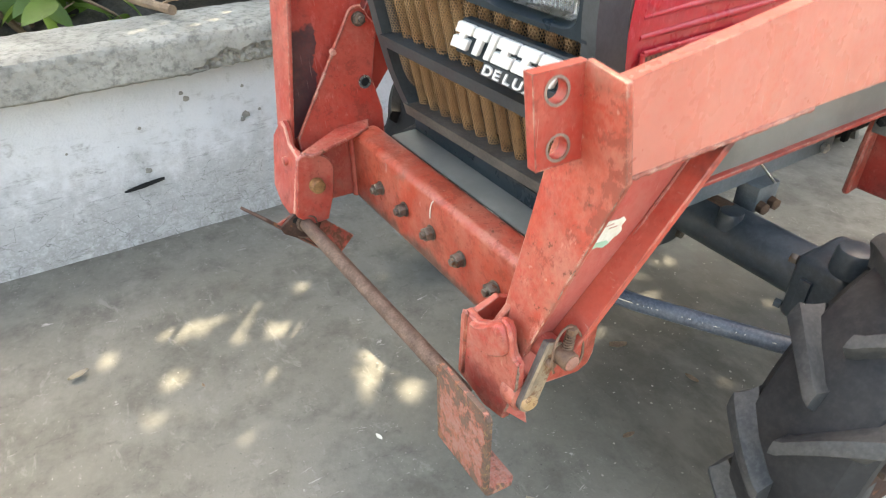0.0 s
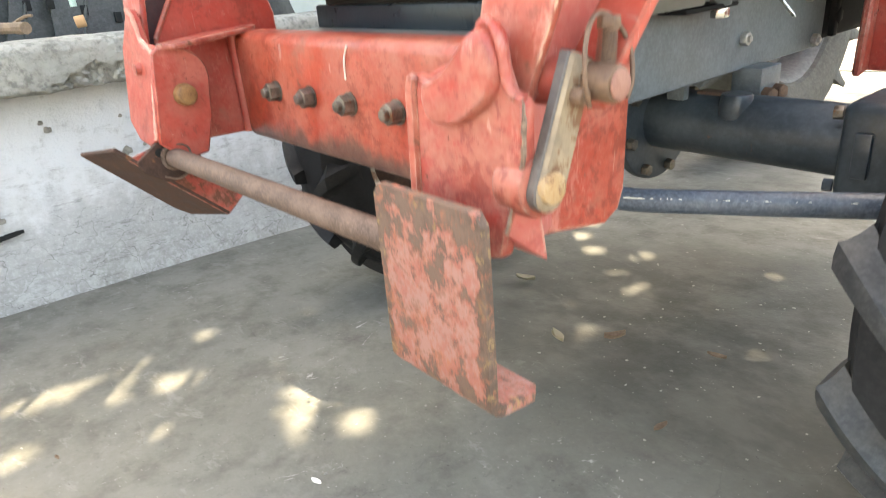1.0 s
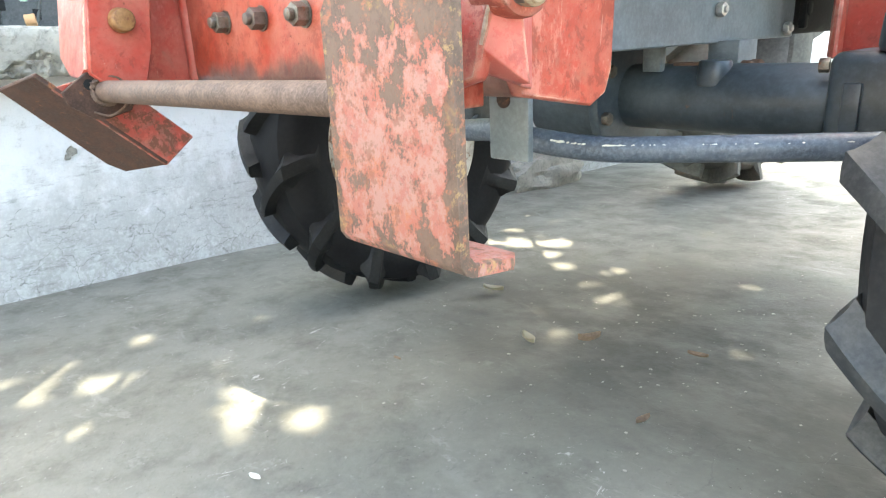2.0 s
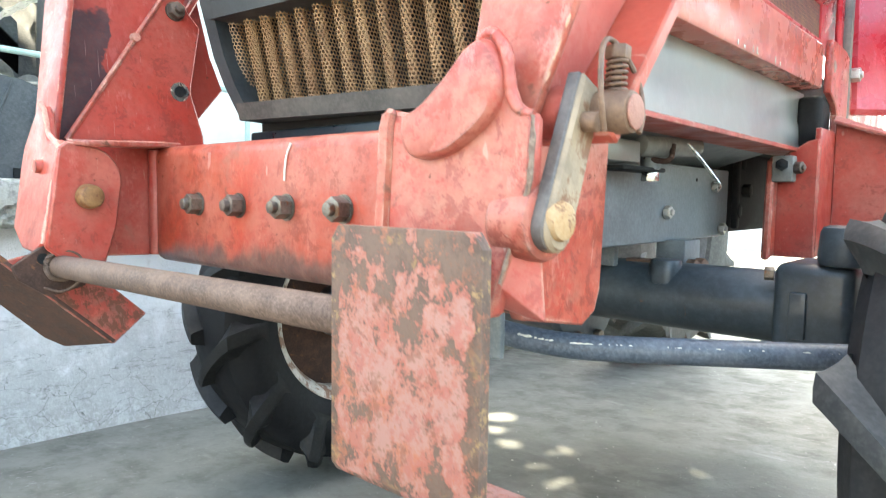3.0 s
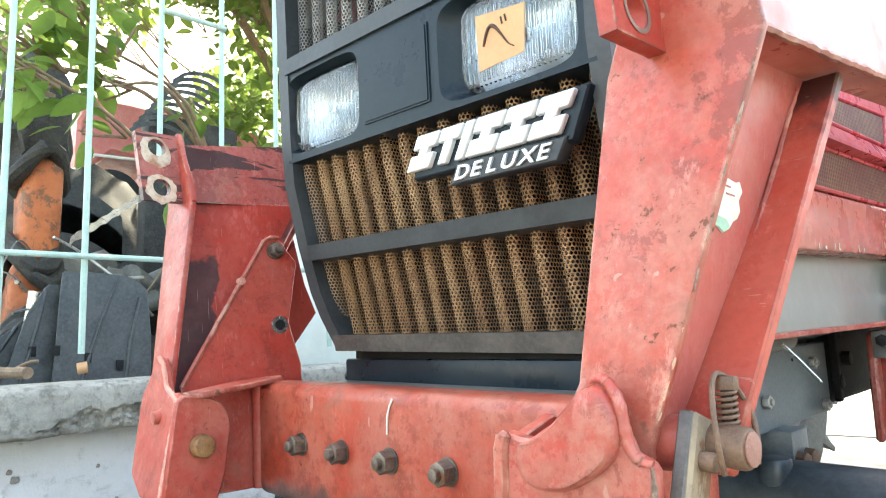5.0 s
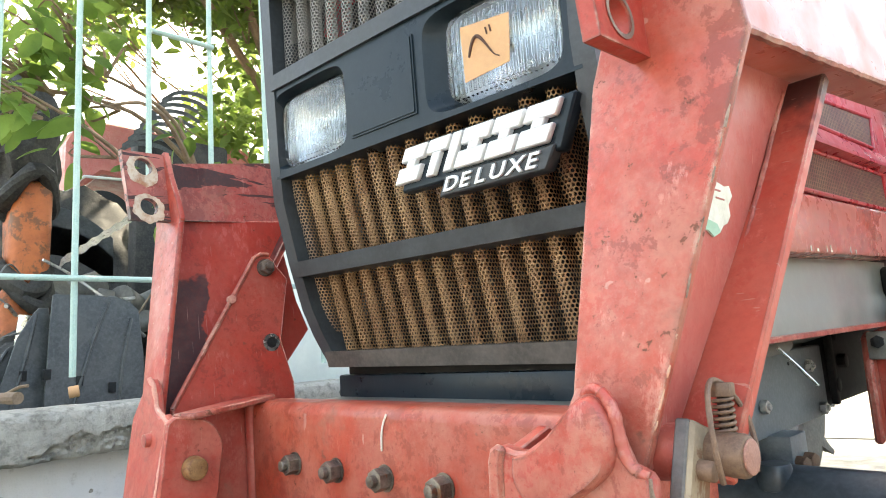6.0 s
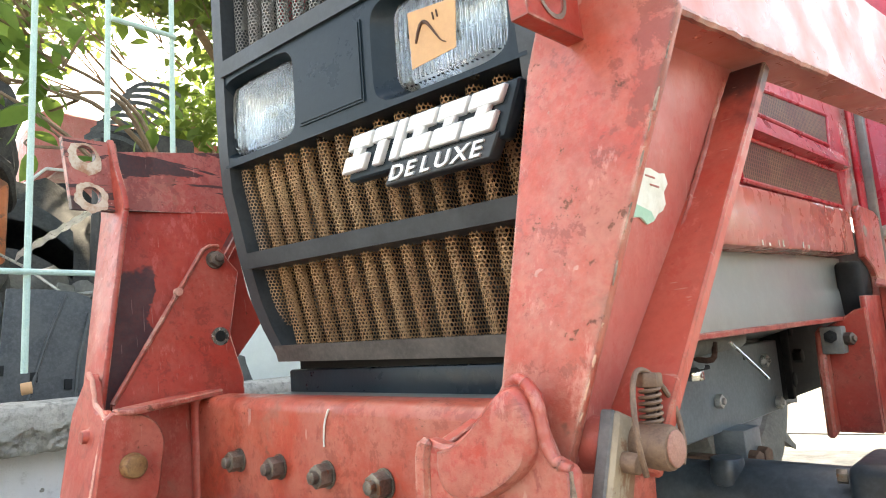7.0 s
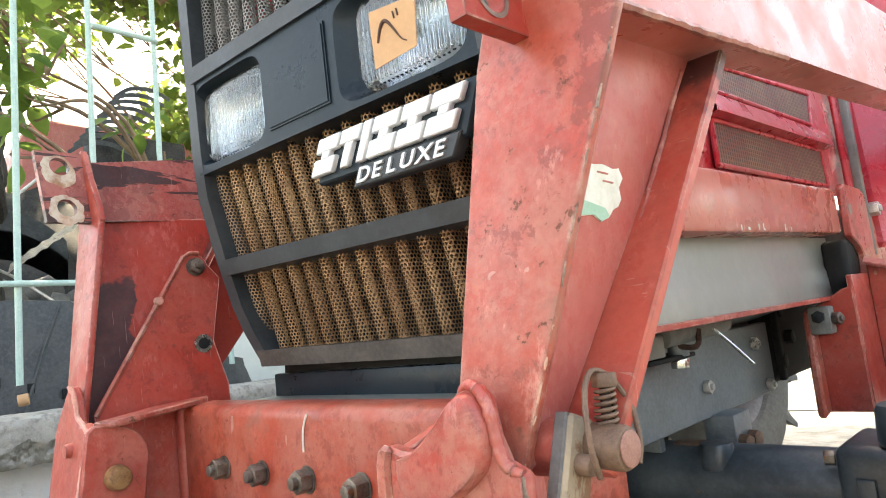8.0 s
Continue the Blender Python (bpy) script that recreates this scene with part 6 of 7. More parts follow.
def front_axle():
    ax = part("front_axle", cyl((0.02, 0.600, 0.420), (0.50, 0.600, 0.420), 0.050, 32, width=0.004), AXLE_GREY, tractor, "dark slate painted tubular front axle")
    part("centre_casting", cyl((0.02, 0.600, 0.420), (0.160, 0.600, 0.420), 0.085, 32, width=0.010), AXLE_GREY, ax)
    part("flange", cyl((0.160, 0.600, 0.420), (0.178, 0.600, 0.420), 0.106, 36, width=0.003), AXLE_GREY, ax)
    for k in range(8):
        t = 2 * math.pi * k / 8 + 0.3
        part("bolt", hexbolt((0.178, 0.600 + 0.092 * math.cos(t), 0.420 + 0.092 * math.sin(t)), (1, 0, 0), 0.017, 0.012), ZINC, ax)
    part("lug_boss", cyl((0.318, 0.578, 0.440), (0.318, 0.578, 0.476), 0.027, 20, 0.022, width=0.003), AXLE_GREY, ax)
    part("pivot_block", box((0.270, 0.650, 0.445), (0.318, 0.715, 0.500), 0.002), GREY_CHASSIS, ax)
    part("pivot_block", box((0.212, 0.56, 0.460), (0.242, 0.575, 0.500), 0.002), GREY_CHASSIS, ax)
    part("rust_pad", box((0.248, 0.585, 0.462), (0.300, 0.612, 0.472), 0.003), RUST_BROWN, ax, "rusty pad on the axle")
    for y in (0.665, 0.700):
        part("bolt", hexbolt((0.318, y, 0.458), (1, -0.2, 0), 0.022, 0.016), RUST_BROWN, ax)
    for s in (1, -1):
        X = (lambda v: v) if s > 0 else mx
        lo, hi = sorted((X(0.478), X(0.570)))
        hub = part("gear_case", box((lo, 0.535, 0.355), (hi, 0.665, 0.486), 0.014, 3), AXLE_GREY, ax, "cast bevel gear case at the axle end")
        part("king_cap", cyl((X(0.556), 0.556, 0.484), (X(0.556), 0.556, 0.536), 0.032, 24, 0.029, width=0.009), AXLE_GREY, hub)
        part("case_rib", box((min(X(0.500), X(0.520)), 0.528, 0.39), (max(X(0.500), X(0.520)), 0.536, 0.45), 0.002), AXLE_GREY, hub)
        for z in (0.470, 0.372):
            part("bolt", hexbolt((X(0.478), 0.545, z), (-s, -0.2, 0), 0.016, 0.012), ZINC if z > 0.4 else AXLE_GREY, hub)
    rod = smooth_path([(-0.22, 0.43, 0.386), (0.02, 0.32, 0.390), (0.16, 0.288, 0.402), (0.24, 0.283, 0.394), (0.32, 0.302, 0.388), (0.42, 0.356, 0.389), (0.60, 0.455, 0.394)], 8)
    r = part("steering_rod", tube(rod, 0.0155, 16), ROD_SLATE, ax, "slate blue steering rod with scuffed paint")
    rng = random.Random(12)
    for k in range(44):
        t = rng.uniform(0.55, 0.98)
        i = int(t * (len(rod) - 1))
        p = rod[i].lerp(rod[min(i + 1, len(rod) - 1)], rng.random()) + Vector((0.002, -0.0139, 0.0065))
        b2 = bmesh.new()
        bmesh.ops.create_icosphere(b2, subdivisions=1, radius=1, matrix=Matrix.Translation(p) @ Matrix.Rotation(0.5, 4, "Z") @ Matrix.Diagonal((rng.uniform(0.001, 0.007), 0.0006, rng.uniform(0.0006, 0.002), 1)))
        part("paint_chip", b2, STICKER_WHITE, r)


front_axle()


def wheel(name, centre, steer, R, width, rim_r, lugs, side, rim_mat, label, lug_h=0.032, phase=0.10, parent=tractor, rubber=(TYRE, TYRE_LUG)):
    """A bar-lug farm tyre on a steel rim. Local x is the axle; local y points ahead of the machine backwards as the world's y."""
    inv = LEVEL.inverted()
    w = new(name)
    w.parent = parent
    w.matrix_basis = inv @ Matrix.Translation(centre) @ Matrix.Rotation(radians(steer), 4, "Z")
    tagged(w, label)
    hw = width / 2
    rc = R - lug_h
    # carcass profile from bead to bead: (x, radius)
    prof = [(-hw * 0.62, rim_r), (-hw * 0.80, rim_r + 0.015), (-hw * 0.98, rim_r + (rc - rim_r) * 0.38), (-hw * 1.0, rim_r + (rc - rim_r) * 0.62), (-hw * 0.93, rc - 0.030), (-hw * 0.80, rc - 0.012), (-hw * 0.45, rc - 0.003), (0, rc)]
    prof += [(-a, b) for a, b in prof[-2::-1]]
    bm = bmesh.new()
    n = 96
    rings = [[bm.verts.new((a, b * math.cos(2 * math.pi * k / n), b * math.sin(2 * math.pi * k / n))) for a, b in prof] for k in range(n)]
    for k in range(n):
        p, q = rings[k], rings[(k + 1) % n]
        for i in range(len(prof) - 1):
            bm.faces.new((p[i], p[i + 1], q[i + 1], q[i]))
    tyre = part("tyre", bm, rubber[0], w, "black farm tyre with deep bar lugs")

    step = 2 * math.pi / lugs
    for s in (-1, 1):
        lug = bmesh.new()
        us = np.linspace(-0.06, 1.42, 15)
        rows = []
        for u in us:
            v = max(0.0, u - 1.0) / 0.42
            ang = -step * 0.50 * (min(1.0, max(0.0, u)) ** 0.9) - 0.04 * v
            wd = 0.027 + 0.006 * min(u, 1.0)
            if u <= 1.0:
                a_top, r_top = u * (hw + 0.012), R - 0.028 * u * u
                a_low, r_low = u * hw * 0.94, rc - 0.014 * u * u - 0.006
            else:
                a_top, r_top = hw + 0.012 - 0.014 * v ** 1.5, R - 0.028 - 0.085 * v
                a_low, r_low = hw * 0.96 - 0.004, rc - 0.020 - 0.075 * v
            row = []
            flare = 1.35 + 0.75 * min(1.0, max(0.0, u)) ** 2
            for dw, k in ((-flare, 0.0), (-flare * 0.45 - 0.55, 0.30), (-0.95, 0.72), (-0.80, 0.96), (0.0, 1.0), (0.80, 0.96), (0.95, 0.72), (flare * 0.45 + 0.55, 0.30), (flare, 0.0)):
                a, r = a_low + (a_top - a_low) * k, r_low + (r_top - r_low) * k
                t = ang + dw * wd / 2 / max(r, 0.1)
                row.append(lug.verts.new((s * a, r * math.cos(t), r * math.sin(t))))
            rows.append(row)
        for p, q in zip(rows, rows[1:]):
            for i in range(8):
                lug.faces.new((p[i], p[i + 1], q[i + 1], q[i]))
            lug.faces.new((p[8], p[0], q[0], q[8]))
        lug.faces.new(rows[0])
        lug.faces.new(rows[-1])
        bevel(lug, 0.003, 2, 50)
        me = finish("lug", lug, rubber[1])
        for k in range(lugs):
            ob = new("lug", me)
            ob.parent = tyre
            ob.matrix_basis = Matrix.Rotation(k * step + (step / 2 if s > 0 else 0) + phase, 4, "X")
    # rim: dished steel wheel
    bm = bmesh.new()
    rp = [(-hw * 0.66, rim_r + 0.012), (-hw * 0.70, rim_r + 0.004), (-hw * 0.60, rim_r - 0.008), (-hw * 0.30, rim_r - 0.020), (hw * 0.30, rim_r - 0.020), (hw * 0.60, rim_r - 0.008), (hw * 0.70, rim_r + 0.004), (hw * 0.66, rim_r + 0.012)]
    rings = [[bm.verts.new((a, b * math.cos(2 * math.pi * k / 64), b * math.sin(2 * math.pi * k / 64))) for a, b in rp] for k in range(64)]
    for k in range(64):
        p, q = rings[k], rings[(k + 1) % 64]
        for i in range(len(rp) - 1):
            bm.faces.new((p[i], p[i + 1], q[i + 1], q[i]))
    rim = part("rim", bm, rim_mat, w, "steel rim with flaking white paint")
    bm = cyl((side * hw * 0.15, 0, 0), (side * hw * 0.25, 0, 0), rim_r - 0.018, 48)
    part("disc", bm, RUST_DARK if rim_mat is RIM_WHITE else rim_mat, rim)
    part("hub", cyl((-side * hw * 0.5, 0, 0), (side * hw * 0.45, 0, 0), 0.062, 24, width=0.006), AXLE_GREY, rim)
    for k in range(6):
        t = k * math.pi / 3
        part("wheel_nut", hexbolt((side * hw * 0.25, 0.095 * math.cos(t), 0.095 * math.sin(t)), (side, 0, 0), 0.022, 0.014), NUT_DARK, rim)
    return w


wheel("front_wheel", (FW_R), FW_STEER, 0.333, 0.172, 0.205, 12, 1, RIM_WHITE, "front wheel with bar-lug tyre beside the loader arm", 0.030, radians(2))
wheel("front_wheel", (FW_L), FW_STEER, 0.350, 0.190, 0.190, 12, -1, RIM_WHITE, "front wheel near the wall, turned to one side", 0.026, 0.1, rubber=(TYRE_SHADED, LUG_SHADED))
wheel("rear_wheel", (-0.50, 2.45, 0.58), 0, 0.58, 0.30, 0.31, 15, -1, SCRAP_GREY, "large rear wheel with dusty bar-lug tyre", 0.06, rubber=(TYRE_DUSTY, TYRE_DUSTY))
wheel("rear_wheel", (0.86, 2.45, 0.58), 0, 0.58, 0.30, 0.31, 15, 1, SCRAP_GREY, "large rear wheel with dusty bar-lug tyre", 0.06, rubber=(TYRE_DUSTY, TYRE_DUSTY))
part("rear_axle", cyl((-0.45, 2.45, 0.58), (0.80, 2.45, 0.58), 0.09, 24), DARK_VOID, tractor, "dark rear axle housing")
# ---------------------------------------------------------------- behind the wall: scrap, plants, parked tractor
def scrap_heap():
    # slumped pile that all the loose scrap lies on
    bm = bmesh.new()
    bmesh.ops.create_grid(bm, x_segments=60, y_segments=90, size=1, matrix=Matrix.Translation((-2.35, 0.9, 0)) @ Matrix.Diagonal((1.05, 2.6, 1, 1)))
    for v in bm.verts:
        d = (v.co.x + 1.35) / -1.0
        v.co.z = 0.50 + 0.30 * min(1.0, max(0.0, d)) + 0.9 * max(0.0, min(1.0, (-2.55 - v.co.x) / 0.6)) * max(0.0, min(1.0, (v.co.y + 0.7) / 0.3)) + 0.16 * noise.noise((v.co.x * 2.6, v.co.y * 2.6, 1)) + 0.07 * noise.noise((v.co.x * 9, v.co.y * 9, 3))
    single("scrap_heap", bm, SCRAP_BLACK, "dark heap of grimy machine scrap behind the wall", "scrap heap", kind="stuff")
    T = Matrix.Translation
    # overlapping moulded covers that lean against the fence
    for x0, outline, slots, ribs in (
            (-1.50, [(0.076, 0.974), (0.17, 0.976), (0.262, 0.971), (0.300, 0.955), (0.325, 0.93), (0.335, 0.78), (0.33, 0.62), (0.05, 0.62), (0.060, 0.74), (0.067, 0.866)], ((0.051, 0.715), (0.137, 0.692), (0.226, 0.668)), (((0.236, 0.962), (0.183, 0.82), (0.127, 0.625)), ((0.30, 0.90), (0.27, 0.76), (0.255, 0.63)))),
            (-1.56, [(0.040, 0.925), (0.052, 0.938), (0.078, 0.940), (0.085, 0.80), (0.085, 0.62), (-0.075, 0.62), (-0.045, 0.70), (-0.005, 0.845)], ((0.000, 0.715),), (((0.045, 0.92), (0.02, 0.80), (-0.02, 0.63)),)),
            (-1.62, [(-0.035, 0.80), (-0.012, 0.825), (0.03, 0.83), (0.03, 0.62), (-0.18, 0.62), (-0.14, 0.71)], (), (((-0.02, 0.81), (-0.07, 0.72), (-0.11, 0.63)),))):
        def back(a, b, x0=x0):
            return -0.16 * (b - 0.62) + 0.012 * noise.noise((a * 9, b * 9, x0))
        cover = single("plastic_cover", shaped(outline, "x", x0, 0.009, 0.002, lean=back), COVER_BLACK, "dusty black moulded cover with slots leaning against the fence", "cover", group="moulded covers")
        for sy, sz in slots:
            part("slot", box((x0 + back(sy, sz) + 0.002, sy, sz), (x0 + back(sy, sz) + 0.0125, sy + 0.020, sz + 0.030), 0.001), DARK_VOID, cover)
        for rib in ribs:
            part("rib", tube(smooth_path([(x0 + back(py, pz) + 0.008, py, pz) for py, pz in rib], 5), 0.006, 8), COVER_BLACK, cover)
    for m, h, w, mat, lab in ((T((-1.56, -0.22, 0.62)) @ Matrix.Rotation(radians(-20), 4, "Y"), 0.20, 0.17, SCRAP_BLACK, "black moulded panel lying in the scrap"),
                              (T((-1.60, 0.52, 0.62)) @ Matrix.Rotation(radians(-10), 4, "Y"), 0.26, 0.26, SCRAP_BLACK, "black sheet scrap standing on edge"),
                              (T((-1.46, 0.74, 0.60)) @ Matrix.Rotation(radians(-12), 4, "Y"), 0.15, 0.22, SCRAP_GREY2, "grey moulded cover behind the coping")):
        bm = bmesh.new()
        rows = [[bm.verts.new((0.04 * math.sin(math.pi * u) + 0.01 * noise.noise((u * 4, v * 4, h * 30)), (u - 0.5) * w * (1 - 0.35 * v), v * h)) for v in np.linspace(0, 1, 7)] for u in np.linspace(0, 1, 10)]
        for a, b in zip(rows, rows[1:]):
            for k in range(6):
                bm.faces.new((a[k], b[k], b[k + 1], a[k + 1]))
        bmesh.ops.solidify(bm, geom=bm.faces, thickness=0.01)
        single("plastic_cover", bm, mat, lab, "cover", group="plastic covers", m=m)
    # orange machine body, wrapped in torn black rubber
    b = thing("orange_machine", T((-2.02, 0.055, 0.60)), "rusting orange machine body wrapped in torn black rubber", "machine")
    bm = None
    for lo, hi in (((-0.16, -0.05, 0.10), (0.08, 0.08, 0.46)), ((-0.14, -0.04, 0.46), (0.07, 0.09, 0.86))):
        bm = box(lo, hi, 0.04, 4, bm)
    for v in bm.verts:
        v.co += Vector([0.035 * noise.noise(v.co * 5 + Vector((k * 9, 0, 0))) for k in range(3)])
    part("casing", bm, ORANGE_SCRAP, b)
    bm = bmesh.new()
    bmesh.ops.create_icosphere(bm, subdivisions=4, radius=1)
    for v in bm.verts:
        k = 1 + 0.30 * noise.noise(v.co * 2.2) + 0.10 * noise.noise(v.co * 7)
        v.co = Vector((-0.02, 0.0, 1.00)) + Vector((v.co.x * 0.13, v.co.y * 0.125, v.co.z * 0.27)) * k
    part("rubber_wrap", bm, SCRAP_BLACK, b, "torn black rubber wrapping")
    for z, r, y in ((0.18, 0.030, 0.01), (0.22, 0.022, 0.02), (0.44, 0.026, 0.02), (0.49, 0.030, 0.01), (0.82, 0.030, 0.02)):
        pts = [(0.135 * math.cos(t) - 0.03, 0.085 * math.sin(t) + y, z + 0.06 * math.sin(t * 2 + z * 9)) for t in np.linspace(0, 2 * math.pi, 22, endpoint=False)]
        part("strap", tube(pts, r, 10, wobble=0.14, closed=True), SCRAP_BLACK, b, "black rubber strap")
    # bright toothed strip
    bm = bmesh.new()
    rows = []
    for k in range(25):
        t = k / 24
        q = Vector((-1.90 - 0.02 * t, 0.165 + 0.25 * t, 1.115 + 0.205 * t + (0.0, 0.003, 0.007, 0.003)[k % 4]))
        rows.append([bm.verts.new(q + Vector((0.0, 0, 0))), bm.verts.new(q + Vector((-0.06, 0.020, 0.048)))])
    for p, q in zip(rows, rows[1:]):
        bm.faces.new((p[0], p[1], q[1], q[0]))
    bmesh.ops.solidify(bm, geom=bm.faces, thickness=0.006)
    single("toothed_strip", bm, ZINC_LIGHT, "bright toothed metal strip across the scrap", "strip")
    single("steel_tube", cyl((-1.80, 0.045, 0.78), (-1.78, 0.055, 0.935), 0.026, 18), CHROME, "bright steel tube standing in the scrap", "tube")
    # black mudguard behind
    bm = bmesh.new()
    rows = [[bm.verts.new((-2.35 + dx, 0.19 + 0.26 * u, 1.470 - 0.015 * (1 - u) - 0.13 * u ** 2.0 - dz)) for dx, dz in ((0.0, 0.0), (0.08, 0.01), (0.10, 0.10), (0.10, 0.22))] for u in np.linspace(0, 1, 12)]
    for a, c in zip(rows, rows[1:]):
        for k in range(3):
            bm.faces.new((a[k], a[k + 1], c[k + 1], c[k]))
    bmesh.ops.solidify(bm, geom=bm.faces, thickness=0.006)
    single("mudguard", bm, SCRAP_GREY2, "black mudguard in the scrap", "mudguard")
    rng = random.Random(21)
    for k in range(44):
        p = Vector((rng.uniform(-1.95, -1.62), rng.uniform(-0.25, 0.75), rng.uniform(0.70, 1.02)))
        q = p + Vector((rng.uniform(-0.2, 0.1), rng.uniform(-0.25, 0.25), rng.uniform(-0.12, 0.18)))
        mid = (p + q) / 2 + Vector((rng.uniform(-0.05, 0.05), rng.uniform(-0.06, 0.06), rng.uniform(0.0, 0.10)))
        single("cable", tube(smooth_path([p, mid, q], 7), rng.uniform(0.0025, 0.007), 7), rng.choice((SCRAP_GREY, SCRAP_GREY, BARK, ZINC_LIGHT, SCRAP_GREY2)), "loose cable or pipe in the scrap", "cable", group="scrap cables")
    for k in range(26):
        p = Vector((rng.uniform(-2.5, -2.0), rng.uniform(0.1, 1.3), rng.uniform(0.80, 1.12)))
        bm = cyl(p, p + Vector((rng.uniform(-0.1, 0.1), rng.uniform(0.05, 0.16), rng.uniform(-0.05, 0.1))), rng.uniform(0.03, 0.09), 16, width=0.006)
        single("machine_part", bm, rng.choice((SCRAP_GREY, SCRAP_GREY2, SCRAP_BLACK)), "greasy round machine part in the heap", "machine part", group="loose machine parts")
    for k in range(9):
        p = Vector((-2.5, 0.52 + 0.026 * k, 1.80 + 0.040 * k))
        pts = smooth_path([p, p + Vector((0.03, 0.07, 0.05)), p + Vector((0.05, 0.17, 0.055)), p + Vector((0.04, 0.26, 0.03))], 5)
        bm = bmesh.new()
        rows = [[bm.verts.new(q + Vector((0, 0, d))) for d in (-0.012, 0.012)] for q in pts]
        for a, c in zip(rows, rows[1:]):
            bm.faces.new((a[0], a[1], c[1], c[0]))
        bmesh.ops.solidify(bm, geom=bm.faces, thickness=0.008)
        single("tiller_blade", bm, SCRAP_GREY2, "curved steel tiller blade in a stack", "blade", group="tiller blades")
    single("blade_rack", box((-2.64, 0.62, 0.6), (-2.52, 1.10, 1.95), 0.03), SCRAP_BLACK, "dark rack that carries the tiller blades", "rack")
    single("wood_offcut", cyl((-1.325, 0.075, 0.672), (-1.318, 0.10, 0.676), 0.016, 12, width=0.002), CARD, "small sawn wood offcut on the coping's edge", "wood")


scrap_heap()


def parked_tractor():
    """The red tractor on the bank beyond the fence, seen in part."""
    t = thing("parked_tractor", Matrix.Translation((-3.5, 0.835, 1.375)), "red tractor with cream wheels parked on the bank beyond the scrap", "tractor")
    bm = shaped([(-0.30, 0.46), (-0.30, 0.80), (-0.22, 0.98), (0.9, 0.98), (0.9, 0.46), (0.20, 0.46), (0.16, 0.62), (-0.10, 0.64), (-0.22, 0.52)], "x", -0.5, 0.5, 0.02)
    part("body", bm, RED_PARKED, t)
    part("body_crease", box((-0.005, -0.30, 0.735), (0.006, 0.9, 0.745), 0.002), RED_PARKED, t)
    part("trim_line", tube([(0.006, -0.32, 0.47), (0.006, -0.20, 0.60), (0.006, 0.12, 0.62), (0.006, 0.22, 0.50)], 0.010, 8), WHITE_BADGE, t, "white trim line round the wheel arch")
    part("tyre", cyl((-0.20, -0.08, 0.36), (0.0, -0.08, 0.36), 0.178, 40, width=0.03), TYRE, t)
    w = part("rim", cyl((-0.02, -0.08, 0.36), (0.012, -0.08, 0.36), 0.094, 40, width=0.012), CREAM, t, "cream painted rim")
    part("hub", cyl((0.008, -0.08, 0.36), (0.03, -0.08, 0.36), 0.028, 24, width=0.008), SCRAP_GREY, w)
    for k in range(6):
        a = k * math.pi / 3
        part("hole", cyl((0.011, -0.08 + 0.060 * math.cos(a), 0.36 + 0.060 * math.sin(a)), (0.015, -0.08 + 0.060 * math.cos(a), 0.36 + 0.060 * math.sin(a)), 0.012, 12), DARK_VOID, w)
    part("frame", box((-0.5, -0.30, 0.05), (-0.22, 0.9, 0.5), 0.03), SCRAP_GREY2, t)


parked_tractor()


COARSE = ((0.0, 0.0), (0.3, 0.85), (0.62, 1.0), (1.0, 0.0))
OVAL = ((0.0, 0.0), (0.10, 0.45), (0.26, 0.84), (0.46, 1.0), (0.66, 0.86), (0.84, 0.52), (1.0, 0.0))


def leaf_mesh(bm, p, d, up, length, width, fold=0.25, shape=COARSE):
    """A pointed leaf, folded along its midrib and drooping."""
    side = d.cross(up).normalized()
    nrm = side.cross(d).normalized()
    mid, left, right = [], [], []
    for t, w in shape:
        c = p + d * (length * t) - nrm * (length * 0.22 * t * t)
        mid.append(bm.verts.new(c))
        if 0 < w:
            left.append(bm.verts.new(c + side * (width * w / 2) + nrm * (width * fold * w / 2)))
            right.append(bm.verts.new(c - side * (width * w / 2) + nrm * (width * fold * w / 2)))
    for s in (left, right):
        bm.faces.new((mid[0], s[0], mid[1]))
        for k in range(len(s) - 1):
            bm.faces.new((mid[k + 1], s[k], s[k + 1], mid[k + 2]))
        bm.faces.new((mid[-2], s[-1], mid[-1]))


def rand_dir(rng, flat=1.0):
    v = Vector((rng.gauss(0, 1), rng.gauss(0, 1), rng.gauss(0, 1) * flat))
    return v.normalized() if v.length > 1e-3 else Vector((1, 0, 0))


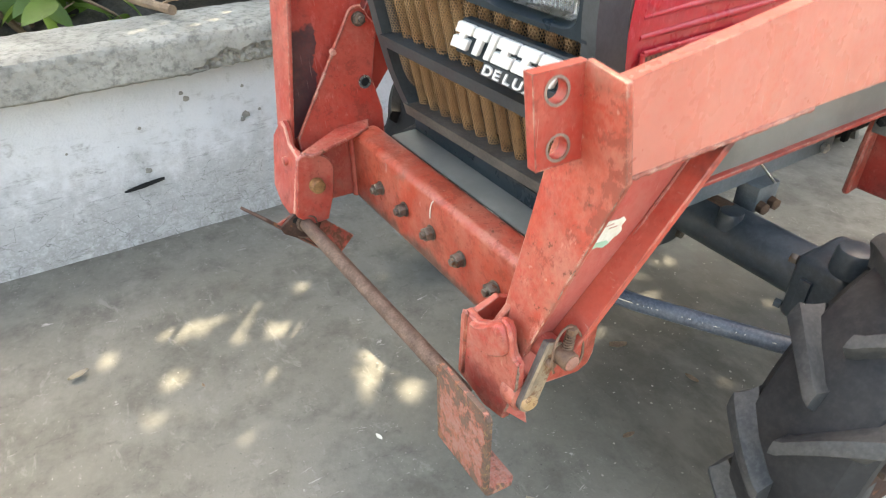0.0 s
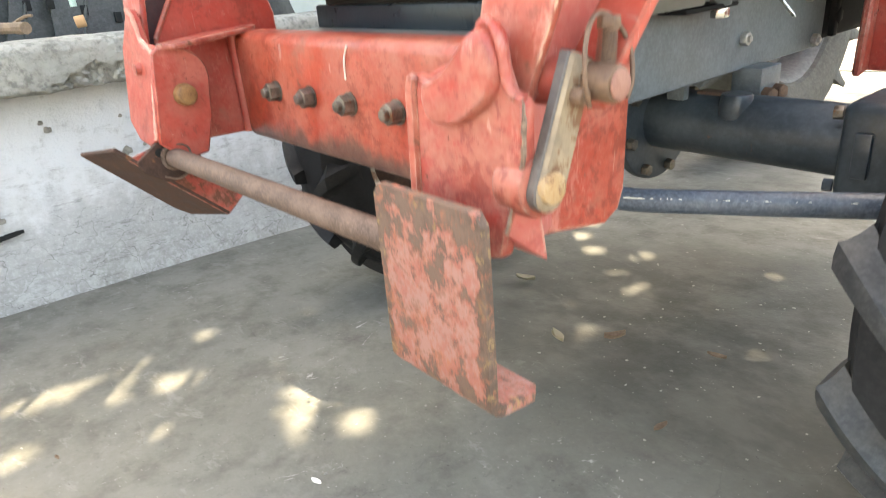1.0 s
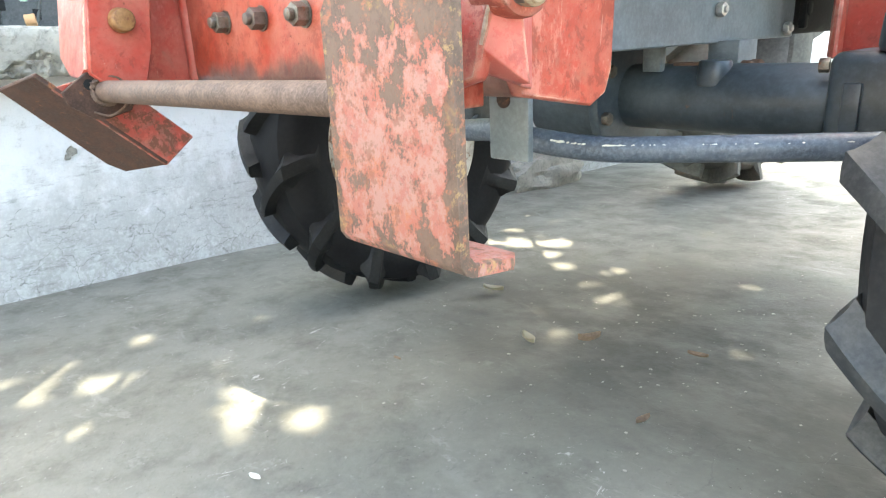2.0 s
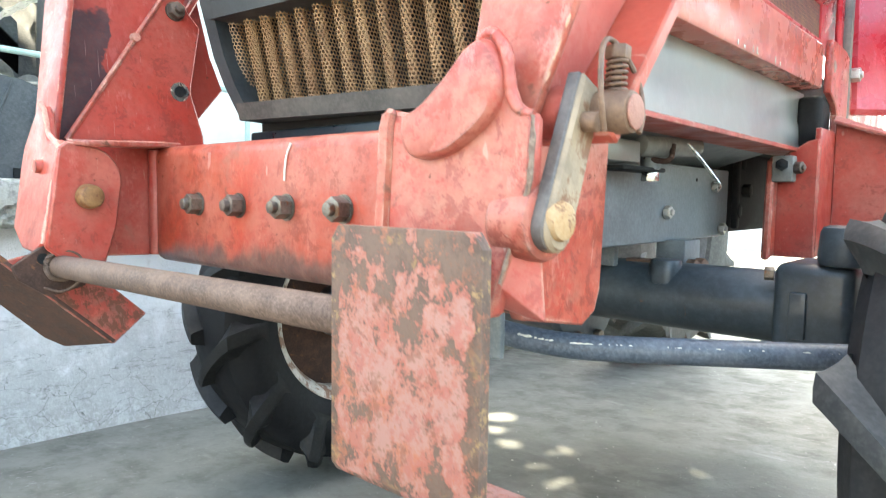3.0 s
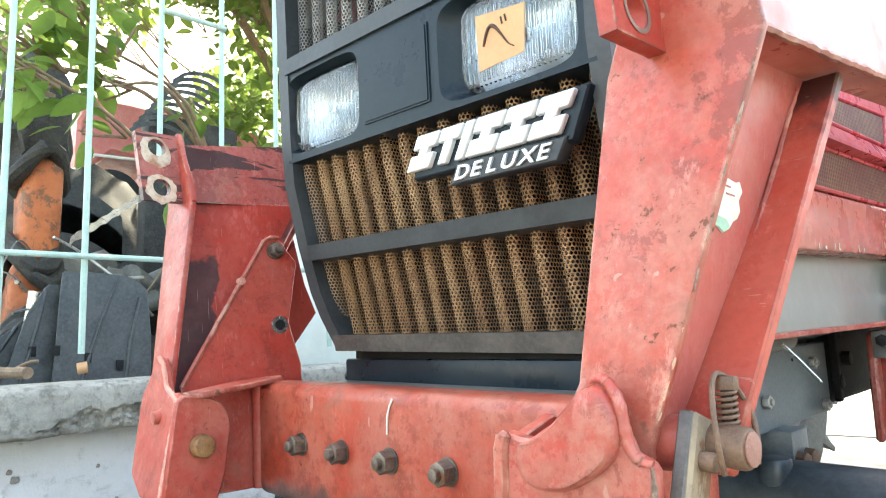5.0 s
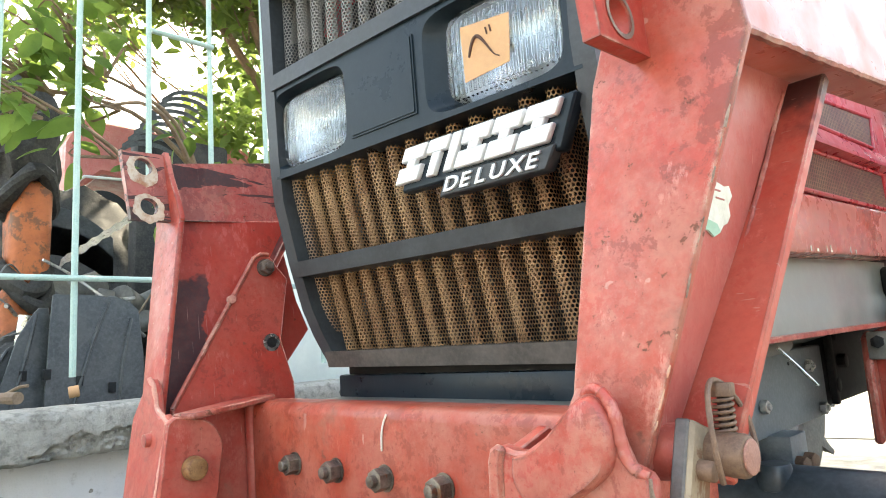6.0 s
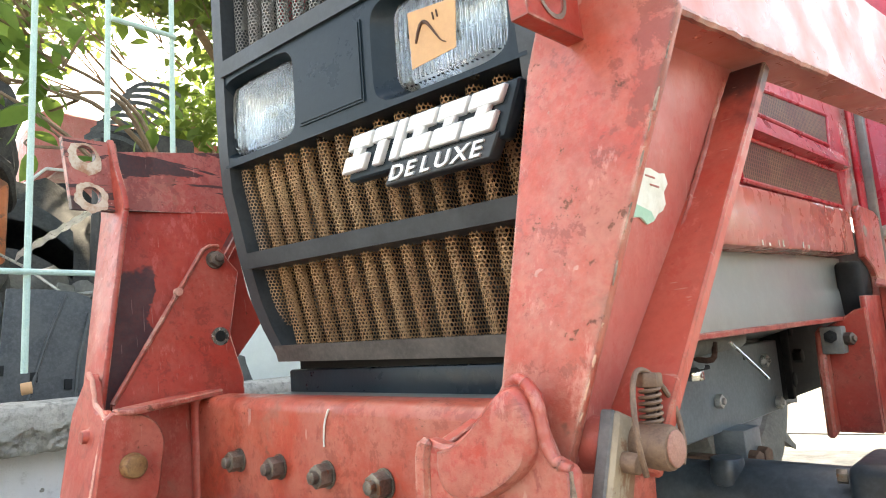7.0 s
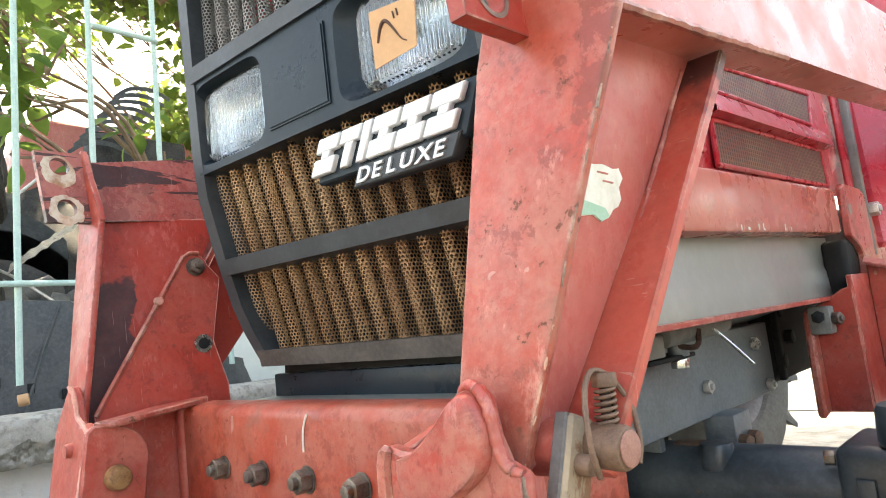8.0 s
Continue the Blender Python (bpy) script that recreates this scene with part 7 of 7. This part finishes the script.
def tree(name, base, height, label, clumps, leaf, seed, trunk_r=0.10, mat=LEAF):
    rng = random.Random(seed)
    t = thing(name, Matrix.Translation(base), label, "tree")
    b = Vector(base)
    trunk = smooth_path([(0, 0, -0.1), (0.05, 0.04, height * 0.3), (-0.04, 0.08, height * 0.6), (0.05, 0.02, height * 0.85)], 8)
    part("trunk", tube(trunk, trunk_r, 12, taper=lambda k: 1.1 - 0.7 * k, wobble=0.06), BARK, t)
    bm = None
    for c, r, n in clumps:
        q = Vector(c) - b
        s = trunk[int(len(trunk) * rng.uniform(0.45, 0.95))]
        m = (s + q) / 2 + Vector((rng.uniform(-0.2, 0.2), rng.uniform(-0.2, 0.2), 0.15))
        if rng.random() < (0.09 if len(clumps) > 40 else 0.2):
            bm = tube(smooth_path([s, m, q], 6), 0.012, 7, bm, taper=lambda k: 1.1 - 0.8 * k)
        for k in range(2):
            e = q + rand_dir(rng) * r * 0.8
            bm = tube(smooth_path([m.lerp(q, 0.6), q.lerp(e, 0.5) + rand_dir(rng) * 0.05, e], 4), 0.006, 5, bm, taper=lambda k: 1.1 - 0.9 * k)
    part("limb", bm, BARK, t)
    bm = bmesh.new()
    for c, r, n in clumps:
        q = Vector(c) - b
        for k in range(n):
            p = q + rand_dir(rng) * r * rng.random() ** 0.4
            d = (rand_dir(rng, 0.5) + Vector((0, 0, -0.35))).normalized()
            up = (Vector((0, 0, 1)) + 0.6 * rand_dir(rng)).normalized()
            l = leaf * rng.uniform(0.7, 1.25)
            leaf_mesh(bm, p, d, up, l, l * rng.uniform(0.42, 0.55), shape=OVAL if mat is LEAF_BROAD else COARSE)
    part("crown", bm, mat, t, "crown of broad green leaves with gaps of sky")
    return t


rng = random.Random(3)
clumps = []
while len(clumps) < 92:
    y, x = rng.uniform(-0.8, 4.2), rng.uniform(-4.8, -2.7)
    z = rng.uniform(1.9, 3.9)
    az, el = (y + 0.39) / (0.73 - x), (z - 0.64) / (0.73 - x)
    if 0.20 < az < 0.40 and el < 0.52:
        continue          # open sky between the boughs
    clumps.append(((x, y, z), rng.uniform(0.22, 0.42), 95))
tree("shade_tree", (-4.0, 2.4, 0), 3.0, "leafy shade tree behind the fence, its leaves backlit", clumps, 0.105, 5, 0.07)
clumps = []
for k in range(15):
    clumps.append(((rng.uniform(-1.75, -1.4), rng.uniform(-0.32, 0.18), rng.uniform(1.38, 1.95)), rng.uniform(0.07, 0.13), 9))
for k in range(9):
    clumps.append(((rng.uniform(-1.9, -1.5), rng.uniform(0.46, 0.85), rng.uniform(1.10, 1.75)), rng.uniform(0.08, 0.16), 12))
tree("sapling", (-1.75, 0.62, 0.3), 1.5, "young broad-leaved tree growing through the fence", clumps, 0.105, 9, 0.012, mat=LEAF_BROAD)
clumps = []
for k in range(26):
    clumps.append(((rng.uniform(-1.75, -1.42), rng.uniform(-0.9, -0.14), rng.uniform(0.62, 0.80)), rng.uniform(0.06, 0.12), 9))
tree("wall_plant", (-1.6, -0.5, 0.3), 0.4, "low broad-leaved plants behind the coping", clumps, 0.12, 10, 0.012, mat=LEAF_BROAD)

# ---------------------------------------------------------------- overhanging crown that dapples the yard
SPOTS = [(-0.52, -0.49, 0.030), (-0.54, -0.335, 0.034), (-0.54, -0.275, 0.030), (-0.55, -0.22, 0.022), (-0.43, -0.10, 0.042), (-0.21, 0.055, 0.036), (-0.15, 0.085, 0.036), (-0.165, 0.135, 0.028), (-0.14, 0.02, 0.034), (-0.04, 0.08, 0.040),
         (-0.27, -0.47, 0.036), (-0.36, -0.38, 0.036), (-0.28, -0.19, 0.026), (-0.44, -0.21, 0.020), (-0.55, -0.14, 0.020), (-0.57, 0.02, 0.016), (-0.49, -0.165, 0.018), (-0.01, 0.825, 0.036), (0.03, 0.60, 0.020), (-0.60, 1.02, 0.06), (-0.50, 1.10, 0.06),
         (-0.42, 1.16, 0.05), (-0.35, 1.05, 0.04), (-0.25, 0.98, 0.03), (-0.12, 1.02, 0.03), (0.05, 1.05, 0.03), (-0.62, 1.2, 0.05), (-0.1, 0.92, 0.02), (0.20, 1.10, 0.02),
         (-0.33, 0.16, 0.012), (-0.72, -0.33, 0.018), (0.02, -0.30, 0.014)]
COPING_SPOTS = [(-1.10, -0.20, 0.035), (-1.13, -0.10, 0.030), (-1.06, -0.48, 0.035), (-1.16, 0.10, 0.030), (-1.10, 0.02, 0.018), (-1.2, -0.02, 0.03)]


def overhang():
    """Leaves of the tree's overhanging boughs, above the camera; the sun reaches the yard through their gaps."""
    rng = random.Random(17)
    gaps = []
    for (x, y, r), z in [(s, 0.0) for s in SPOTS] + [(s, 0.65) for s in COPING_SPOTS]:
        gaps.append((Vector((x, y, z)), r))
    bm = bmesh.new()
    z0 = 3.3
    reach = SUN_DIR / SUN_DIR.z
    for k in range(47000):
        gx, gy = rng.uniform(-2.0, 1.5), rng.uniform(-1.5, 3.0)
        edge = 0.25 * noise.noise((gx * 1.7, gy * 1.7, 3.0)) + 0.1 * noise.noise((gx * 6, gy * 6, 1.0))
        if gx > 1.12 + edge or gy < -1.2 + edge:
            continue
        z = z0 + rng.uniform(-0.10, 0.25)
        p = Vector((gx, gy, 0)) + reach * z
        ok = True
        for g, r in gaps:
            q = g + reach * (z - g.z)
            if (p.x - q.x) ** 2 + (p.y - q.y) ** 2 < (0.75 * r + 0.019) ** 2:
                ok = False
                break
        if not ok:
            continue
        d = (rand_dir(rng, 0.15)).normalized()
        up = (Vector((0, 0, 1)) + 0.25 * rand_dir(rng)).normalized()
        l = rng.uniform(0.060, 0.085)
        leaf_mesh(bm, p - d * l / 2, d, up, l, l * 0.62, 0.1)
    boughs = thing("overhanging_bough", Matrix.Translation((0, 0, 0)), "leafy boughs overhanging the yard", "tree")
    # more leaves, out of view, added to keep the sun off the yard's back
    for k in range(9000):
        gx, gy = rng.uniform(-1.1, 1.2), rng.uniform(2.6, 4.8)
        if gy > 4.3 + 0.4 * noise.noise((gx, 2.0, 0.0)):
            continue
        z = z0 + rng.uniform(-0.10, 0.35)
        p = Vector((gx, gy, 0)) + reach * z
        d = (rand_dir(rng, 0.15)).normalized()
        l = rng.uniform(0.085, 0.125)
        leaf_mesh(bm, p - d * l / 2, d, (Vector((0, 0, 1)) + 0.25 * rand_dir(rng)).normalized(), l, l * 0.62, 0.1)
    part("leaves", bm, LEAF, boughs)
    for k in range(7):
        y = -0.6 + 0.85 * k
        bm = tube(smooth_path([(-3.4, 1.9 + 0.05 * k, 2.6), (-2.4, y * 0.6 + 0.9, 3.35), (-1.2, y + 0.9, 3.45), (0.2, y + 1.2, 3.5)], 8), 0.03, 7, taper=lambda t: 1.1 - 0.8 * t)
        part("bough", bm, BARK, boughs)


overhang()


# ---------------------------------------------------------------- small things on the ground and the wall
def fallen_leaf(x, y, size, turn, curl, mat, label):
    bm = bmesh.new()
    n, rows = 8, []
    for i in range(n + 1):
        t = i / n
        w = size * 0.42 * math.sin(math.pi * min(1, t * 0.96 + 0.02)) ** 0.8
        px = (t - 0.5) * size
        row = []
        for s in (-1, -0.5, 0, 0.5, 1):
            row.append(bm.verts.new((px, s * w / 2, 0.003 + curl * size * (abs(s) ** 1.7) * 0.5 + curl * size * (2 * t - 1) ** 2 * 0.25)))
        rows.append(row)
    for a, b in zip(rows, rows[1:]):
        for k in range(4):
            bm.faces.new((a[k], a[k + 1], b[k + 1], b[k]))
    bmesh.ops.remove_doubles(bm, verts=bm.verts, dist=0.0004)
    single("fallen_leaf", bm, mat, label, "leaf", group="fallen leaves", m=pose(x, y, 0.001, 0, 0, turn))


for x, y, s, a, c, m in ((-0.235, 0.698, 0.050, 20, 0.35, LEAF_DRY), (0.02, 0.519, 0.050, -25, 0.35, LEAF_DRY), (0.103, 0.594, 0.045, 60, 0.5, BARK), (0.281, 0.66, 0.035, 10, 0.3, BARK), (-0.488, -0.571, 0.050, 110, 0.2, LEAF_DRY),
                         (0.36, 0.12, 0.040, 30, 0.5, LEAF_DRY), (0.33, 0.40, 0.030, 80, 0.4, BARK), (0.05, -0.055, 0.022, 10, 0.1, STICKER_WHITE), (-0.62, 0.52, 0.05, 40, 0.2, LEAF_DRY), (-0.1, 0.30, 0.02, 0, 0.2, BARK), (-0.30, -0.33, 0.014, 10, 0.4, BARK)):
    fallen_leaf(x, y, s, a, c, m, "dry curled leaf lying on the concrete")


def grit():
    rng = random.Random(30)
    bm = bmesh.new()
    for k in range(620):
        x, y = rng.uniform(-1.0, 0.9), rng.uniform(-0.7, 2.6)
        if rng.random() < 0.5:
            x, y = rng.gauss(0.25, 0.25), rng.gauss(0.75, 0.4)
        r = rng.choice((0.0007, 0.0009, 0.0011, 0.0014, 0.0018, 0.0026))
        bmesh.ops.create_icosphere(bm, subdivisions=1, radius=r, matrix=Matrix.Translation((x, y, r * 0.4)) @ Matrix.Diagonal((rng.uniform(0.6, 1.8), rng.uniform(0.5, 1.6), 0.45, 1)))
    single("grit", bm, COPING_CHIP, "scattered grit and crumbs on the concrete", "grit", kind="stuff")


grit()

stick = smooth_path([(-1.62, -0.20, 0.735), (-1.48, -0.19, 0.705), (-1.36, -0.16, 0.675), (-1.25, -0.115, 0.668), (-1.15, -0.075, 0.664)], 6)
branch = single("branch", tube(stick, 0.013, 10, wobble=0.08, taper=lambda t: 0.85 + 0.3 * t), BARK, "brown broken branch lying across the coping", "branch")
part("twig", tube(smooth_path([(-1.20, -0.095, 0.674), (-1.165, -0.07, 0.690), (-1.15, -0.055, 0.692)], 4), 0.004, 6), BARK, branch)


def closing():
    """Plain walls of the yard behind the camera."""
    single("wall_south", box((-8, -9.3, 0), (12, -9.0, 2.4), 0.01), WHITE_WALL, "plain pale yard wall behind", "wall", kind="structure")
    single("wall_far_west", box((-12.3, -9, 0), (-12.0, 32, 2.0), 0.01), WHITE_WALL, "plain pale wall beyond the scrap", "wall", kind="structure")


closing()
